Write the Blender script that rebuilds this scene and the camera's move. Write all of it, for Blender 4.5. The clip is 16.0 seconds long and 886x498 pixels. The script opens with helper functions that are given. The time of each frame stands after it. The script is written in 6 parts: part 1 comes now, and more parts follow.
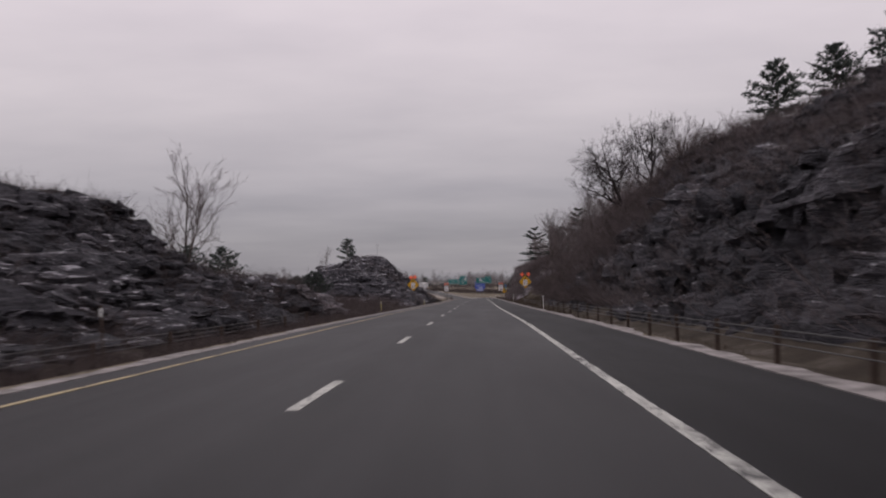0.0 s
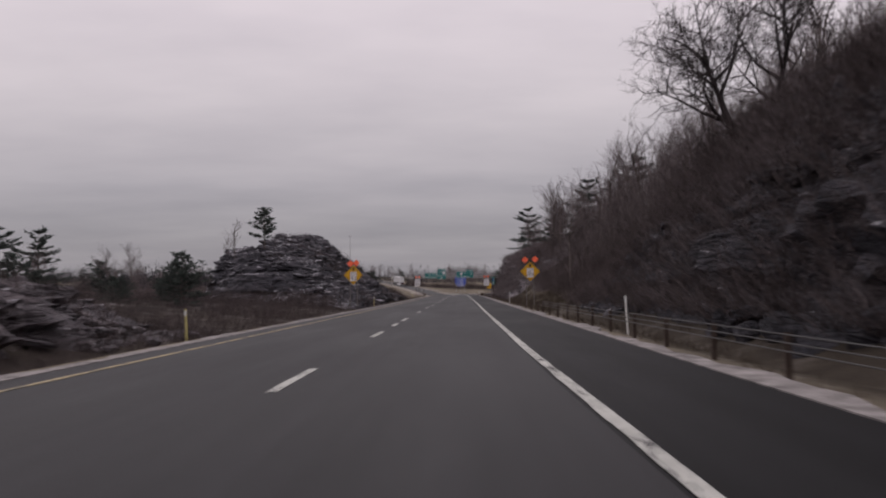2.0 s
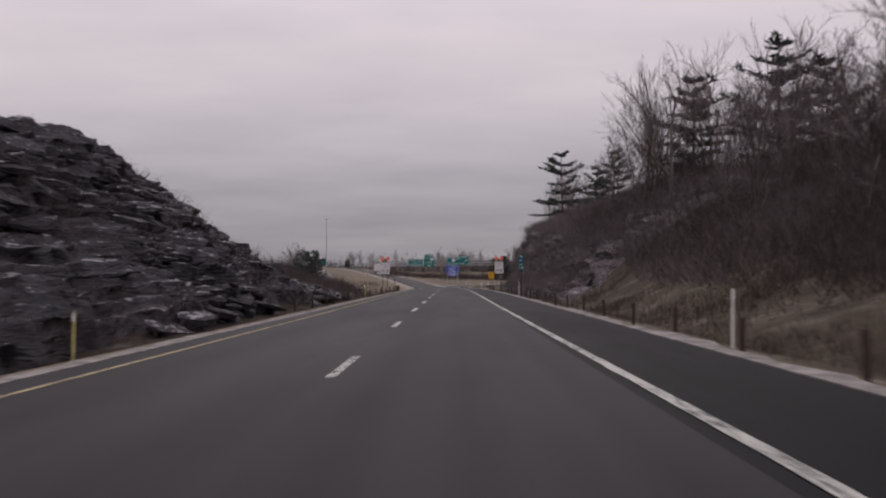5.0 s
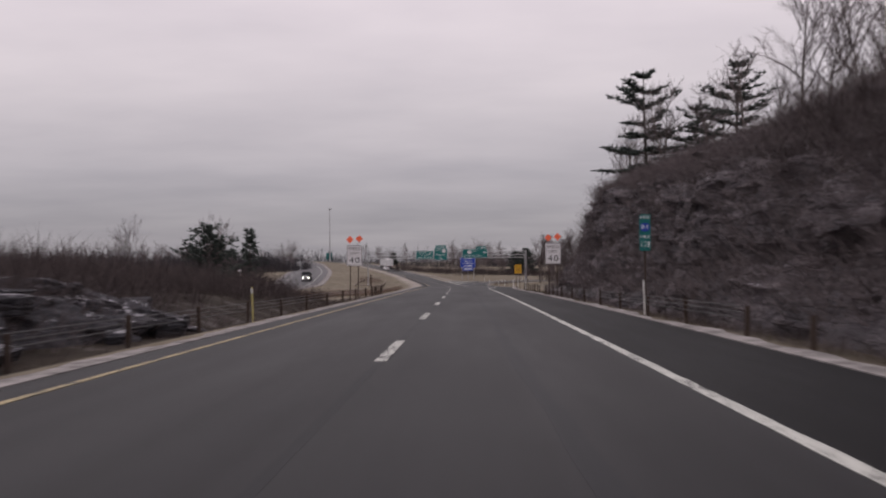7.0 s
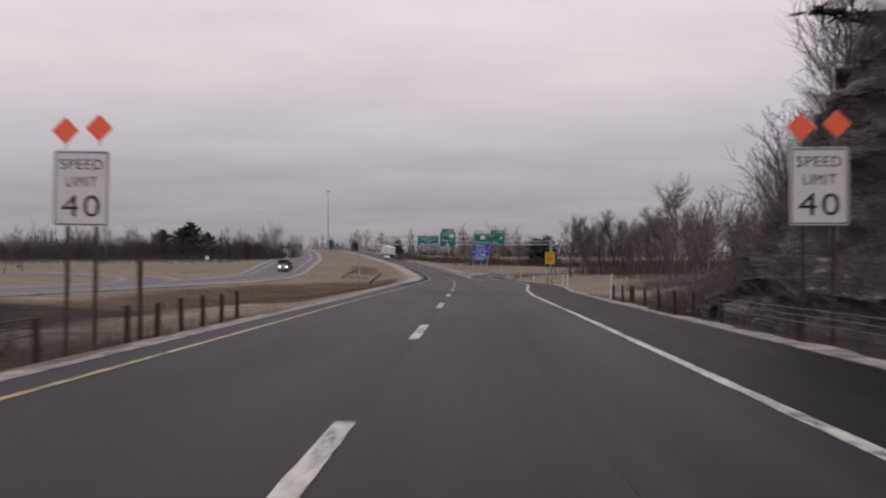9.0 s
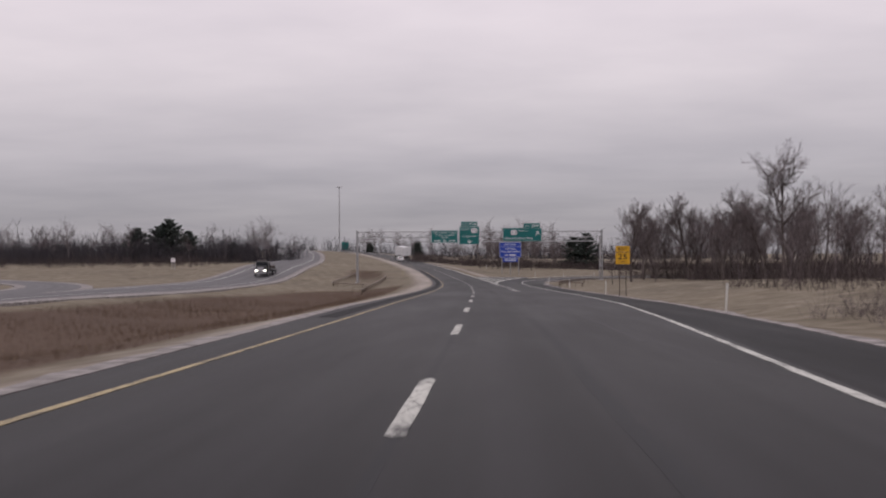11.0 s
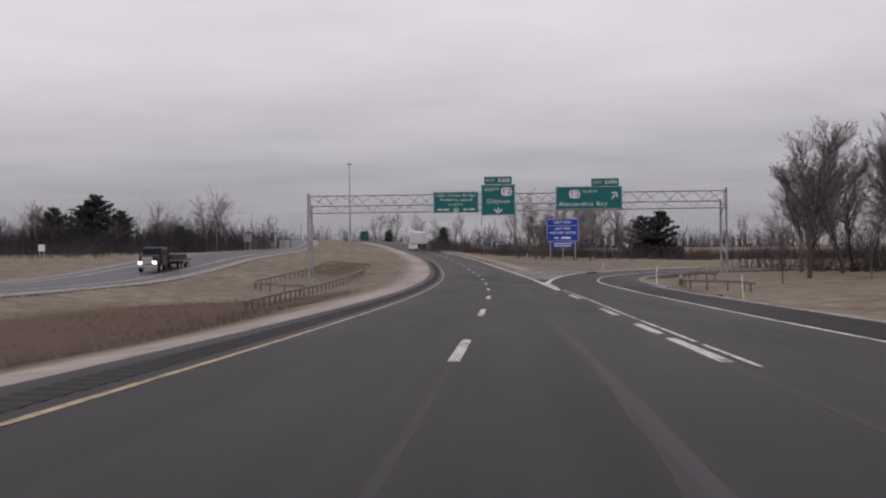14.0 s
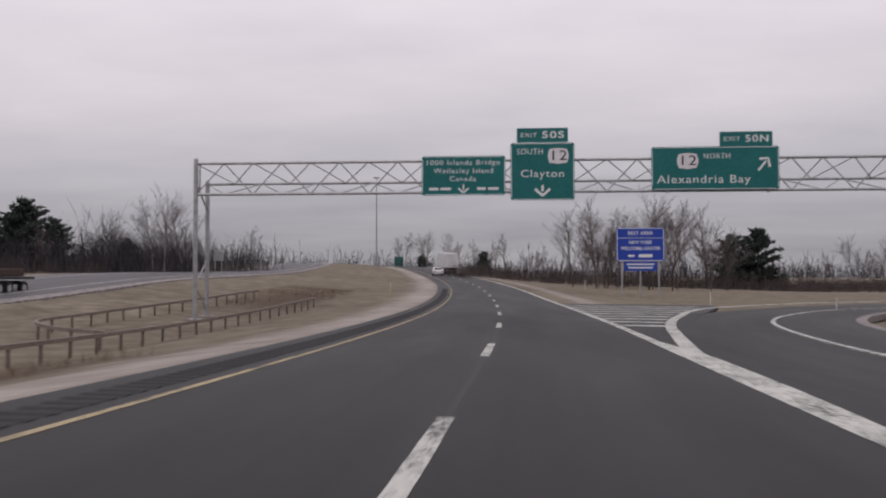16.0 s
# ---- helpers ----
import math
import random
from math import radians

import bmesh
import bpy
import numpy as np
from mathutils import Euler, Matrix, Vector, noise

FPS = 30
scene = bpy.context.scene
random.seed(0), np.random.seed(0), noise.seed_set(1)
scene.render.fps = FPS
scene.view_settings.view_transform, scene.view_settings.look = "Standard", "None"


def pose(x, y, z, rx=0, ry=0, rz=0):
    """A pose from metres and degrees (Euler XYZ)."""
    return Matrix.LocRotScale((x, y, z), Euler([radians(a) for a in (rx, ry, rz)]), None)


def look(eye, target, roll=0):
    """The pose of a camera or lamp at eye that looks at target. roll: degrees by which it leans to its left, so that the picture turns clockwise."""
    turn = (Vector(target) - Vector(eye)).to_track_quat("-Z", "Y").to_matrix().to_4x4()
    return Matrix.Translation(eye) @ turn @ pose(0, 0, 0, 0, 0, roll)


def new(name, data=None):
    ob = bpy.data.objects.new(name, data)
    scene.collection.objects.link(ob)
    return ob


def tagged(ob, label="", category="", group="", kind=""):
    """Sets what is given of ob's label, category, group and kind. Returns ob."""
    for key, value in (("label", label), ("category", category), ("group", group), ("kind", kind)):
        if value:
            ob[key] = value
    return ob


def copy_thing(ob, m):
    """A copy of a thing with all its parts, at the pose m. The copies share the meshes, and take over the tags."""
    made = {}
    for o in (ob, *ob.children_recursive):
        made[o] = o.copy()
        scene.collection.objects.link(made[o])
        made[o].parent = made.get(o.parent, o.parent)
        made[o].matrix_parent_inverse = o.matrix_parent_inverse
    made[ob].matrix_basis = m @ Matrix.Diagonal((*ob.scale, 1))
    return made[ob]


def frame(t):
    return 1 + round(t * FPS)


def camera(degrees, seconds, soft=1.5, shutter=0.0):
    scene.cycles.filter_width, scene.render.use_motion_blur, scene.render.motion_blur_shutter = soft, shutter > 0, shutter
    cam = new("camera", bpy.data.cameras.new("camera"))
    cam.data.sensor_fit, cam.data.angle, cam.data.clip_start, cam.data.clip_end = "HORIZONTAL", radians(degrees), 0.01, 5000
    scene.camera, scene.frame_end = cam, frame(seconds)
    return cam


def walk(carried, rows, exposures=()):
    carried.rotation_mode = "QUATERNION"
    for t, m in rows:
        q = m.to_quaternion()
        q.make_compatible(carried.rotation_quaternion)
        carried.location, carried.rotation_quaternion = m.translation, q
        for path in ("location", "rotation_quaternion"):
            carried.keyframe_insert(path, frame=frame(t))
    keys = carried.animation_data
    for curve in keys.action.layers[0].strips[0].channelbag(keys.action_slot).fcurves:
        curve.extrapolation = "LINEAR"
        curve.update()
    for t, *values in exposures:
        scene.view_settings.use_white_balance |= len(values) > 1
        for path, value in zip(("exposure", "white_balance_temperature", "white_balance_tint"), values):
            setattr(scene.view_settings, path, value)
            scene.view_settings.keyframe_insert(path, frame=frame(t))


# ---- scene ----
# ---- camera ----
cam = camera(53.0, 16.0, soft=2.05, shutter=0.3)
PATH = [
    (0, look((-0.120, 1.670, 1.163), (-0.519, 11.656, 1.506), -0.83)),
    (0.5, look((0.009, 13.600, 0.982), (-0.387, 23.587, 1.306), -1.48)),
    (1, look((0.150, 25.400, 0.808), (-0.120, 35.391, 1.121), -1.12)),
    (1.5, look((0.234, 37.120, 0.620), (-0.052, 47.112, 0.911), -1.26)),
    (2, look((0.131, 49.090, 0.421), (-0.058, 59.084, 0.710), -0.50)),
    (2.5, look((0.054, 61.000, 0.216), (-0.141, 70.994, 0.497), -0.72)),
    (3, look((-0.083, 73.090, 0.008), (-0.301, 83.082, 0.356), -0.59)),
    (3.5, look((-0.220, 85.120, -0.202), (-0.505, 95.110, 0.149), -0.18)),
    (4, look((-0.343, 97.250, -0.436), (-0.562, 107.243, -0.137), -1.11)),
    (4.5, look((-0.446, 109.400, -0.617), (-0.580, 119.396, -0.372), 1.04)),
    (5, look((-0.558, 121.350, -0.821), (-0.636, 131.348, -0.641), -0.36)),
    (7.5, look((-0.768, 179.753, -1.790), (-1.048, 189.749, -1.681), -0.43)),
    (8, look((-0.796, 191.289, -1.982), (-1.130, 201.283, -1.910), -0.21)),
    (8.5, look((-0.870, 202.753, -2.177), (-1.261, 212.746, -2.134), 0.17)),
    (9, look((-0.944, 214.151, -2.378), (-1.317, 224.144, -2.358), -0.01)),
    (9.5, look((-1.027, 225.486, -2.586), (-1.536, 235.473, -2.571), -0.82)),
    (10, look((-1.142, 236.767, -2.804), (-1.707, 246.751, -2.766), -0.38)),
    (12.5, look((-2.176, 292.430, -4.084), (-3.021, 302.394, -4.011), -0.70)),
    (13, look((-2.379, 303.820, -4.378), (-3.323, 313.775, -4.306), -0.48)),
    (13.5, look((-2.620, 315.250, -4.678), (-3.656, 325.196, -4.616), -0.50)),
    (14, look((-2.892, 327.040, -4.981), (-4.007, 336.978, -4.986), -0.75)),
    (14.5, look((-3.211, 338.390, -5.279), (-4.480, 348.309, -5.213), 0.57)),
    (15, look((-3.603, 350.000, -5.563), (-5.019, 359.897, -5.350), 1.13)),
    (15.5, look((-4.103, 361.090, -5.822), (-5.664, 370.963, -5.518), 1.17)),
    (16, look((-4.761, 372.210, -6.041), (-6.428, 382.064, -5.701), -0.07)),
]
walk(cam, PATH, [(0, -0.12, 6530, 11), (5, -0.12, 6570, 11.5), (8.5, 0.06, 6570, 11.5), (10, 0.06, 6560, 11.5), (13, 0.05, 6440, 9.8), (16, 0.03, 6430, 9)])

# ---- world and light ----
world = bpy.data.worlds.new("overcast_sky")
scene.world = world
world.use_nodes = True


def build_sky():
    nt = world.node_tree
    nt.nodes.clear()
    n, l = nt.nodes.new, nt.links.new
    out, bg = n("ShaderNodeOutputWorld"), n("ShaderNodeBackground")
    l(bg.outputs[0], out.inputs[0])
    sky = n("ShaderNodeTexSky")
    sky.sky_type, sky.sun_disc = "NISHITA", False
    sky.sun_elevation, sky.sun_rotation = radians(38), radians(200)
    co, sep = n("ShaderNodeTexCoord"), n("ShaderNodeSeparateXYZ")
    l(co.outputs["Generated"], sep.inputs[0])
    up = n("ShaderNodeMath"); up.operation = "MAXIMUM"; up.inputs[1].default_value = 0.0
    l(sep.outputs[2], up.inputs[0])
    den = n("ShaderNodeMath"); den.operation = "ADD"; den.inputs[1].default_value = 0.10
    l(up.outputs[0], den.inputs[0])
    px, py = n("ShaderNodeMath"), n("ShaderNodeMath")
    for node, k in ((px, 0), (py, 1)):
        node.operation = "DIVIDE"
        l(sep.outputs[k], node.inputs[0]); l(den.outputs[0], node.inputs[1])
    comb = n("ShaderNodeCombineXYZ")
    l(px.outputs[0], comb.inputs[0]); l(py.outputs[0], comb.inputs[1])
    mp = n("ShaderNodeMapping"); mp.inputs["Scale"].default_value = (0.7, 0.95, 1.0)
    l(comb.outputs[0], mp.inputs[0])
    no = n("ShaderNodeTexNoise")
    no.inputs["Scale"].default_value, no.inputs["Detail"].default_value, no.inputs["Roughness"].default_value = 0.9, 6.0, 0.52
    l(mp.outputs[0], no.inputs["Vector"])
    grad = n("ShaderNodeValToRGB")
    r = grad.color_ramp
    r.elements[0].position, r.elements[0].color = 0.0, (0.315, 0.298, 0.318, 1)
    r.elements[1].position, r.elements[1].color = 0.50, (0.88, 0.80, 0.845, 1)
    for pos, c in ((0.045, (0.345, 0.328, 0.35)), (0.10, (0.44, 0.415, 0.445)), (0.17, (0.60, 0.555, 0.585)), (0.28, (0.76, 0.69, 0.73))):
        e = r.elements.new(pos); e.color = (*c, 1)
    l(up.outputs[0], grad.inputs[0])
    cl = n("ShaderNodeValToRGB")
    cl.color_ramp.elements[0].position, cl.color_ramp.elements[0].color = 0.30, (0.865, 0.87, 0.89, 1)
    cl.color_ramp.elements[1].position, cl.color_ramp.elements[1].color = 0.68, (1.095, 1.09, 1.09, 1)
    l(no.outputs[0], cl.inputs[0])
    mul = n("ShaderNodeMix"); mul.data_type, mul.blend_type = "RGBA", "MULTIPLY"; mul.inputs[0].default_value = 1.0
    l(grad.outputs[0], mul.inputs[6]); l(cl.outputs[0], mul.inputs[7])
    dim = n("ShaderNodeMix"); dim.data_type, dim.blend_type = "RGBA", "MULTIPLY"; dim.inputs[0].default_value = 1.0
    l(sky.outputs[0], dim.inputs[6]); dim.inputs[7].default_value = (0.06, 0.06, 0.06, 1)
    mix = n("ShaderNodeMix"); mix.data_type = "RGBA"; mix.inputs[0].default_value = 0.97
    l(dim.outputs[2], mix.inputs[6]); l(mul.outputs[2], mix.inputs[7])
    l(mix.outputs[2], bg.inputs[0])
    bg.inputs[1].default_value = 1.05


build_sky()
sun_data = bpy.data.lights.new("sun", "SUN")
sun_data.energy, sun_data.angle, sun_data.color = 0.5, radians(40), (1.0, 0.95, 0.92)
sun = new("sun", sun_data)
sun.matrix_world = look((0, 0, 60), (10, 40, 0))

# ---- materials ----


def nodes(name):
    m = bpy.data.materials.new(name)
    m.use_nodes = True
    nt = m.node_tree
    return m, nt, nt.nodes["Principled BSDF"]


def noise_node(nt, scale, detail=4.0, rough=0.55, vec=None, stretch=None):
    t = nt.nodes.new("ShaderNodeTexNoise")
    t.inputs["Scale"].default_value, t.inputs["Detail"].default_value, t.inputs["Roughness"].default_value = scale, detail, rough
    if vec is None:
        vec = nt.nodes.new("ShaderNodeNewGeometry").outputs["Position"]
    if stretch:
        mp = nt.nodes.new("ShaderNodeMapping")
        mp.inputs["Scale"].default_value = stretch
        nt.links.new(vec, mp.inputs[0])
        vec = mp.outputs[0]
    nt.links.new(vec, t.inputs["Vector"])
    return t.outputs["Fac"]


def ramp(nt, fac, stops):
    r = nt.nodes.new("ShaderNodeValToRGB")
    els = r.color_ramp.elements
    els[0].position, els[0].color = stops[0][0], (*stops[0][1], 1)
    els[1].position, els[1].color = stops[-1][0], (*stops[-1][1], 1)
    for p, c in stops[1:-1]:
        e = els.new(p); e.color = (*c, 1)
    nt.links.new(fac, r.inputs[0])
    return r.outputs[0]


def mixed(nt, fac, a, b, mode="MIX"):
    m = nt.nodes.new("ShaderNodeMix")
    m.data_type, m.blend_type = "RGBA", mode
    for sock, v in ((m.inputs[0], fac), (m.inputs[6], a), (m.inputs[7], b)):
        if isinstance(v, (int, float)):
            sock.default_value = v
        elif isinstance(v, tuple):
            sock.default_value = (*v, 1)
        else:
            nt.links.new(v, sock)
    return m.outputs[2]


def math_node(nt, op, a, b=None):
    m = nt.nodes.new("ShaderNodeMath"); m.operation = op
    for sock, v in ((m.inputs[0], a), (m.inputs[1], b)):
        if v is None:
            continue
        if isinstance(v, (int, float)):
            sock.default_value = v
        else:
            nt.links.new(v, sock)
    return m.outputs[0]


def bump(nt, bsdf, height, strength=0.4, dist=0.05):
    b = nt.nodes.new("ShaderNodeBump")
    b.inputs["Strength"].default_value, b.inputs["Distance"].default_value = strength, dist
    nt.links.new(height, b.inputs["Height"])
    nt.links.new(b.outputs[0], bsdf.inputs["Normal"])


def simple(name, col, rough=0.7, metal=0.0, vary=0.25, scale=6.0, fine=0.0, spec=0.3):
    """One colour with noise at two scales."""
    m, nt, b = nodes(name)
    co = nt.nodes.new("ShaderNodeTexCoord").outputs["Object"]
    f = noise_node(nt, scale, 5, 0.6, co)
    g = noise_node(nt, scale * 9, 3, 0.6, co)
    lo, hi = tuple(c * (1 - vary) for c in col), tuple(min(1, c * (1 + vary)) for c in col)
    c1 = ramp(nt, f, [(0.3, lo), (0.7, hi)])
    c2 = ramp(nt, g, [(0.3, (0.82,) * 3), (0.7, (1.12,) * 3)])
    nt.links.new(mixed(nt, 1.0, c1, c2, "MULTIPLY"), b.inputs["Base Color"])
    b.inputs["Roughness"].default_value, b.inputs["Metallic"].default_value = rough, metal
    b.inputs["Specular IOR Level"].default_value = spec
    if fine:
        bump(nt, b, g, fine, 0.02)
    return m


def asphalt_material(name, base, tone, gloss=0.10):
    m, nt, b = nodes(name)
    uv = nt.nodes.new("ShaderNodeUVMap"); uv.uv_map = "lane"
    pos = nt.nodes.new("ShaderNodeNewGeometry").outputs["Position"]
    streak = noise_node(nt, 1.0, 4, 0.6, uv.outputs[0], (1.6, 0.012, 1))
    patch = noise_node(nt, 1.0, 5, 0.6, uv.outputs[0], (0.35, 0.06, 1))
    grit = noise_node(nt, 55, 3, 0.7, pos)
    c = ramp(nt, streak, [(0.25, tuple(v * 0.5 for v in base)), (0.5, base), (0.75, tuple(v * 1.6 for v in base))])
    c = mixed(nt, 1.0, c, ramp(nt, patch, [(0.25, (0.72, 0.72, 0.73)), (0.75, tone)]), "MULTIPLY")
    c = mixed(nt, 1.0, c, ramp(nt, grit, [(0.3, (0.75,) * 3), (0.7, (1.25,) * 3)]), "MULTIPLY")
    nt.links.new(c, b.inputs["Base Color"])
    b.inputs["Specular IOR Level"].default_value = gloss
    nt.links.new(ramp(nt, patch, [(0.2, (0.47,) * 3), (0.8, (0.62,) * 3)]), b.inputs["Roughness"])
    bump(nt, b, grit, 0.25, 0.01)
    return m


def paint_material(name, col):
    m, nt, b = nodes(name)
    pos = nt.nodes.new("ShaderNodeNewGeometry").outputs["Position"]
    wear = math_node(nt, "ADD", noise_node(nt, 11, 7, 0.75, pos), math_node(nt, "MULTIPLY", math_node(nt, "SUBTRACT", noise_node(nt, 0.9, 3, 0.6, pos), 0.5), 0.34))
    grit = noise_node(nt, 40, 3, 0.7, pos)
    c = ramp(nt, wear, [(0.44, (0.04, 0.04, 0.042)), (0.465, tuple(v * 0.84 for v in col)), (0.58, col)])
    c = mixed(nt, 1.0, c, ramp(nt, grit, [(0.25, (0.78,) * 3), (0.7, (1.08,) * 3)]), "MULTIPLY")
    nt.links.new(c, b.inputs["Base Color"])
    b.inputs["Roughness"].default_value = 0.75
    return m


def ground_material():
    """Dry winter grass, thin snow and gravel, with dark leaf litter in the woods and a dark mix on the banks."""
    m, nt, b = nodes("dry_grass_ground")
    geo = nt.nodes.new("ShaderNodeNewGeometry")
    pos = geo.outputs["Position"]
    big = noise_node(nt, 0.05, 5, 0.6, pos)
    mid = noise_node(nt, 0.6, 6, 0.62, pos)
    fine = noise_node(nt, 9, 4, 0.7, pos)
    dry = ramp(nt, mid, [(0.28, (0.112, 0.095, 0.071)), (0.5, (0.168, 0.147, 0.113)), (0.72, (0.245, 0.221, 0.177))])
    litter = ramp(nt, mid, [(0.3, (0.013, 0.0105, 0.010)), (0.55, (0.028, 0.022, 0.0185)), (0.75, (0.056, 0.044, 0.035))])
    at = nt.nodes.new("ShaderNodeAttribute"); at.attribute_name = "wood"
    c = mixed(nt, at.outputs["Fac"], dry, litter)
    at2 = nt.nodes.new("ShaderNodeAttribute"); at2.attribute_name = "reed"
    c = mixed(nt, at2.outputs["Fac"], c, ramp(nt, fine, [(0.3, (0.062, 0.043, 0.034)), (0.7, (0.125, 0.090, 0.069))]))
    at3 = nt.nodes.new("ShaderNodeAttribute"); at3.attribute_name = "sand"
    c = mixed(nt, at3.outputs["Fac"], c, ramp(nt, mid, [(0.3, (0.225, 0.200, 0.175)), (0.65, (0.37, 0.342, 0.318))]))
    at4 = nt.nodes.new("ShaderNodeAttribute"); at4.attribute_name = "snow"
    sn = math_node(nt, "MULTIPLY", at4.outputs["Fac"], ramp(nt, mid, [(0.52, (0,) * 3), (0.66, (1,) * 3)]))
    c = mixed(nt, sn, c, (0.55, 0.54, 0.57))
    c = mixed(nt, 1.0, c, ramp(nt, fine, [(0.25, (0.84,) * 3), (0.75, (1.14,) * 3)]), "MULTIPLY")
    c = mixed(nt, 1.0, c, ramp(nt, big, [(0.3, (0.85, 0.84, 0.84)), (0.7, (1.12, 1.1, 1.08))]), "MULTIPLY")
    nt.links.new(c, b.inputs["Base Color"])
    b.inputs["Roughness"].default_value, b.inputs["Specular IOR Level"].default_value = 0.95, 0.1
    bump(nt, b, fine, 0.35, 0.05)
    return m


def noise_col(nt, scale, vec):
    t = nt.nodes.new("ShaderNodeTexNoise")
    t.inputs["Scale"].default_value, t.inputs["Detail"].default_value = scale, 3
    nt.links.new(vec, t.inputs["Vector"])
    return t.outputs["Color"]


def rock_material(name, snow_from, tone=1.0, tint=(0.94, 0.98, 1.07)):
    """Dark layered gneiss with wet stains and a dusting of snow on the ledges."""
    m, nt, b = nodes(name)
    geo = nt.nodes.new("ShaderNodeNewGeometry")
    pos = geo.outputs["Position"]
    layer = noise_node(nt, 1.0, 8, 0.72, pos, (0.5, 0.4, 3.2))
    fine = noise_node(nt, 6, 5, 0.7, pos)
    big = noise_node(nt, 0.22, 3, 0.6, pos)
    c = ramp(nt, layer, [(0.28, (0.026, 0.026, 0.030)), (0.5, (0.058, 0.057, 0.064)), (0.74, (0.135, 0.129, 0.138))])
    c = mixed(nt, 1.0, c, ramp(nt, big, [(0.3, (0.7, 0.68, 0.68)), (0.7, (1.25, 1.15, 1.1))]), "MULTIPLY")
    c = mixed(nt, 1.0, c, ramp(nt, fine, [(0.25, (0.6,) * 3), (0.75, (1.35,) * 3)]), "MULTIPLY")
    c = mixed(nt, 1.0, c, tuple(tone * v for v in tint), "MULTIPLY")
    vo = nt.nodes.new("ShaderNodeTexVoronoi")
    vo.feature, vo.inputs["Scale"].default_value = "DISTANCE_TO_EDGE", 1.0
    mp = nt.nodes.new("ShaderNodeMapping"); mp.inputs["Scale"].default_value = (0.9, 0.55, 4.5)
    bend = mixed(nt, 0.12, pos, noise_col(nt, 1.5, pos), "LINEAR_LIGHT")
    nt.links.new(bend, mp.inputs[0]); nt.links.new(mp.outputs[0], vo.inputs["Vector"])
    crack = ramp(nt, vo.outputs["Distance"], [(0.0, (0,) * 3), (0.10, (1,) * 3)])
    c = mixed(nt, 1.0, c, ramp(nt, vo.outputs["Distance"], [(0.0, (0.8,) * 3), (0.05, (1.0,) * 3)]), "MULTIPLY")
    sep = nt.nodes.new("ShaderNodeSeparateXYZ")
    nt.links.new(geo.outputs["Normal"], sep.inputs[0])
    drift = noise_node(nt, 2.6, 5, 0.65, pos, (1, 0.8, 3.5))
    s = math_node(nt, "ADD", math_node(nt, "MULTIPLY", sep.outputs[2], 1.4), math_node(nt, "MULTIPLY", math_node(nt, "SUBTRACT", drift, 0.5), 2.6))
    s = math_node(nt, "ADD", s, math_node(nt, "MULTIPLY", math_node(nt, "SUBTRACT", big, 0.5), 1.2))
    s = math_node(nt, "MULTIPLY", s, 0.5)
    sn = ramp(nt, s, [(snow_from, (0,) * 3), (snow_from + 0.10, (0.9,) * 3)])
    c = mixed(nt, sn, c, (0.56, 0.55, 0.59))
    nt.links.new(c, b.inputs["Base Color"])
    b.inputs["Roughness"].default_value, b.inputs["Specular IOR Level"].default_value = 0.8, 0.3
    bump(nt, b, math_node(nt, "ADD", math_node(nt, "MULTIPLY", crack, 0.3), math_node(nt, "ADD", fine, layer)), 1.0, 0.3)
    return m


def random_tone(name, cols, rough=0.9):
    """A material whose colour varies piece by piece."""
    m, nt, b = nodes(name)
    geo = nt.nodes.new("ShaderNodeNewGeometry")
    info = nt.nodes.new("ShaderNodeObjectInfo")
    f = math_node(nt, "FRACT", math_node(nt, "ADD", geo.outputs["Random Per Island"], info.outputs["Random"]))
    c = ramp(nt, f, [(i / (len(cols) - 1), c) for i, c in enumerate(cols)])
    g = noise_node(nt, 4, 4, 0.6)
    c = mixed(nt, 1.0, c, ramp(nt, g, [(0.3, (0.75,) * 3), (0.7, (1.25,) * 3)]), "MULTIPLY")
    nt.links.new(c, b.inputs["Base Color"])
    b.inputs["Roughness"].default_value, b.inputs["Specular IOR Level"].default_value = rough, 0.15
    return m


ASPHALT = asphalt_material("worn_asphalt", (0.0146, 0.0143, 0.0160), (1.2, 1.2, 1.2), 0.145)
SHOULDER = asphalt_material("shoulder_asphalt", (0.0093, 0.0096, 0.0108), (1.2, 1.17, 1.12), 0.06)
OLD_ROAD = asphalt_material("pale_old_asphalt", (0.095, 0.093, 0.098), (1.1, 1.1, 1.1))
WHITE_PAINT = paint_material("white_road_paint", (0.55, 0.555, 0.515))
YELLOW_PAINT = paint_material("yellow_road_paint", (0.41, 0.335, 0.195))
GRAVEL = simple("pale_gravel", (0.235, 0.218, 0.213), 0.95, vary=0.6, scale=2.5, fine=0.6)
GROUND = ground_material()
ROCK = rock_material("dark_layered_rock", 0.70, 1.25)
ROCK_LOW = rock_material("dark_rock_specked_with_snow", 0.73, 1.1)
# same rock, base raised to offset the shade of brush and trees above
ROCK_LIFTED = rock_material("lightened_rock", 0.80, 2.4, (1.03, 0.99, 0.99))
ROCK_BARE = rock_material("dark_rock_with_little_snow", 0.745, 1.2)
# bark and twig tones are raised to carry some haze over far trees
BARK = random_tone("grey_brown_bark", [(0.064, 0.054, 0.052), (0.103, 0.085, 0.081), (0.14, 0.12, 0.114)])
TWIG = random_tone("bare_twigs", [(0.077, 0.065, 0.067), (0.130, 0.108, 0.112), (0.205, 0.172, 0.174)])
BRUSH = random_tone("dry_brush", [(0.039, 0.031, 0.0315), (0.070, 0.056, 0.056), (0.12, 0.096, 0.094)])
NEEDLE = random_tone("pine_needles", [(0.030, 0.038, 0.035), (0.050, 0.062, 0.056), (0.076, 0.091, 0.079)])
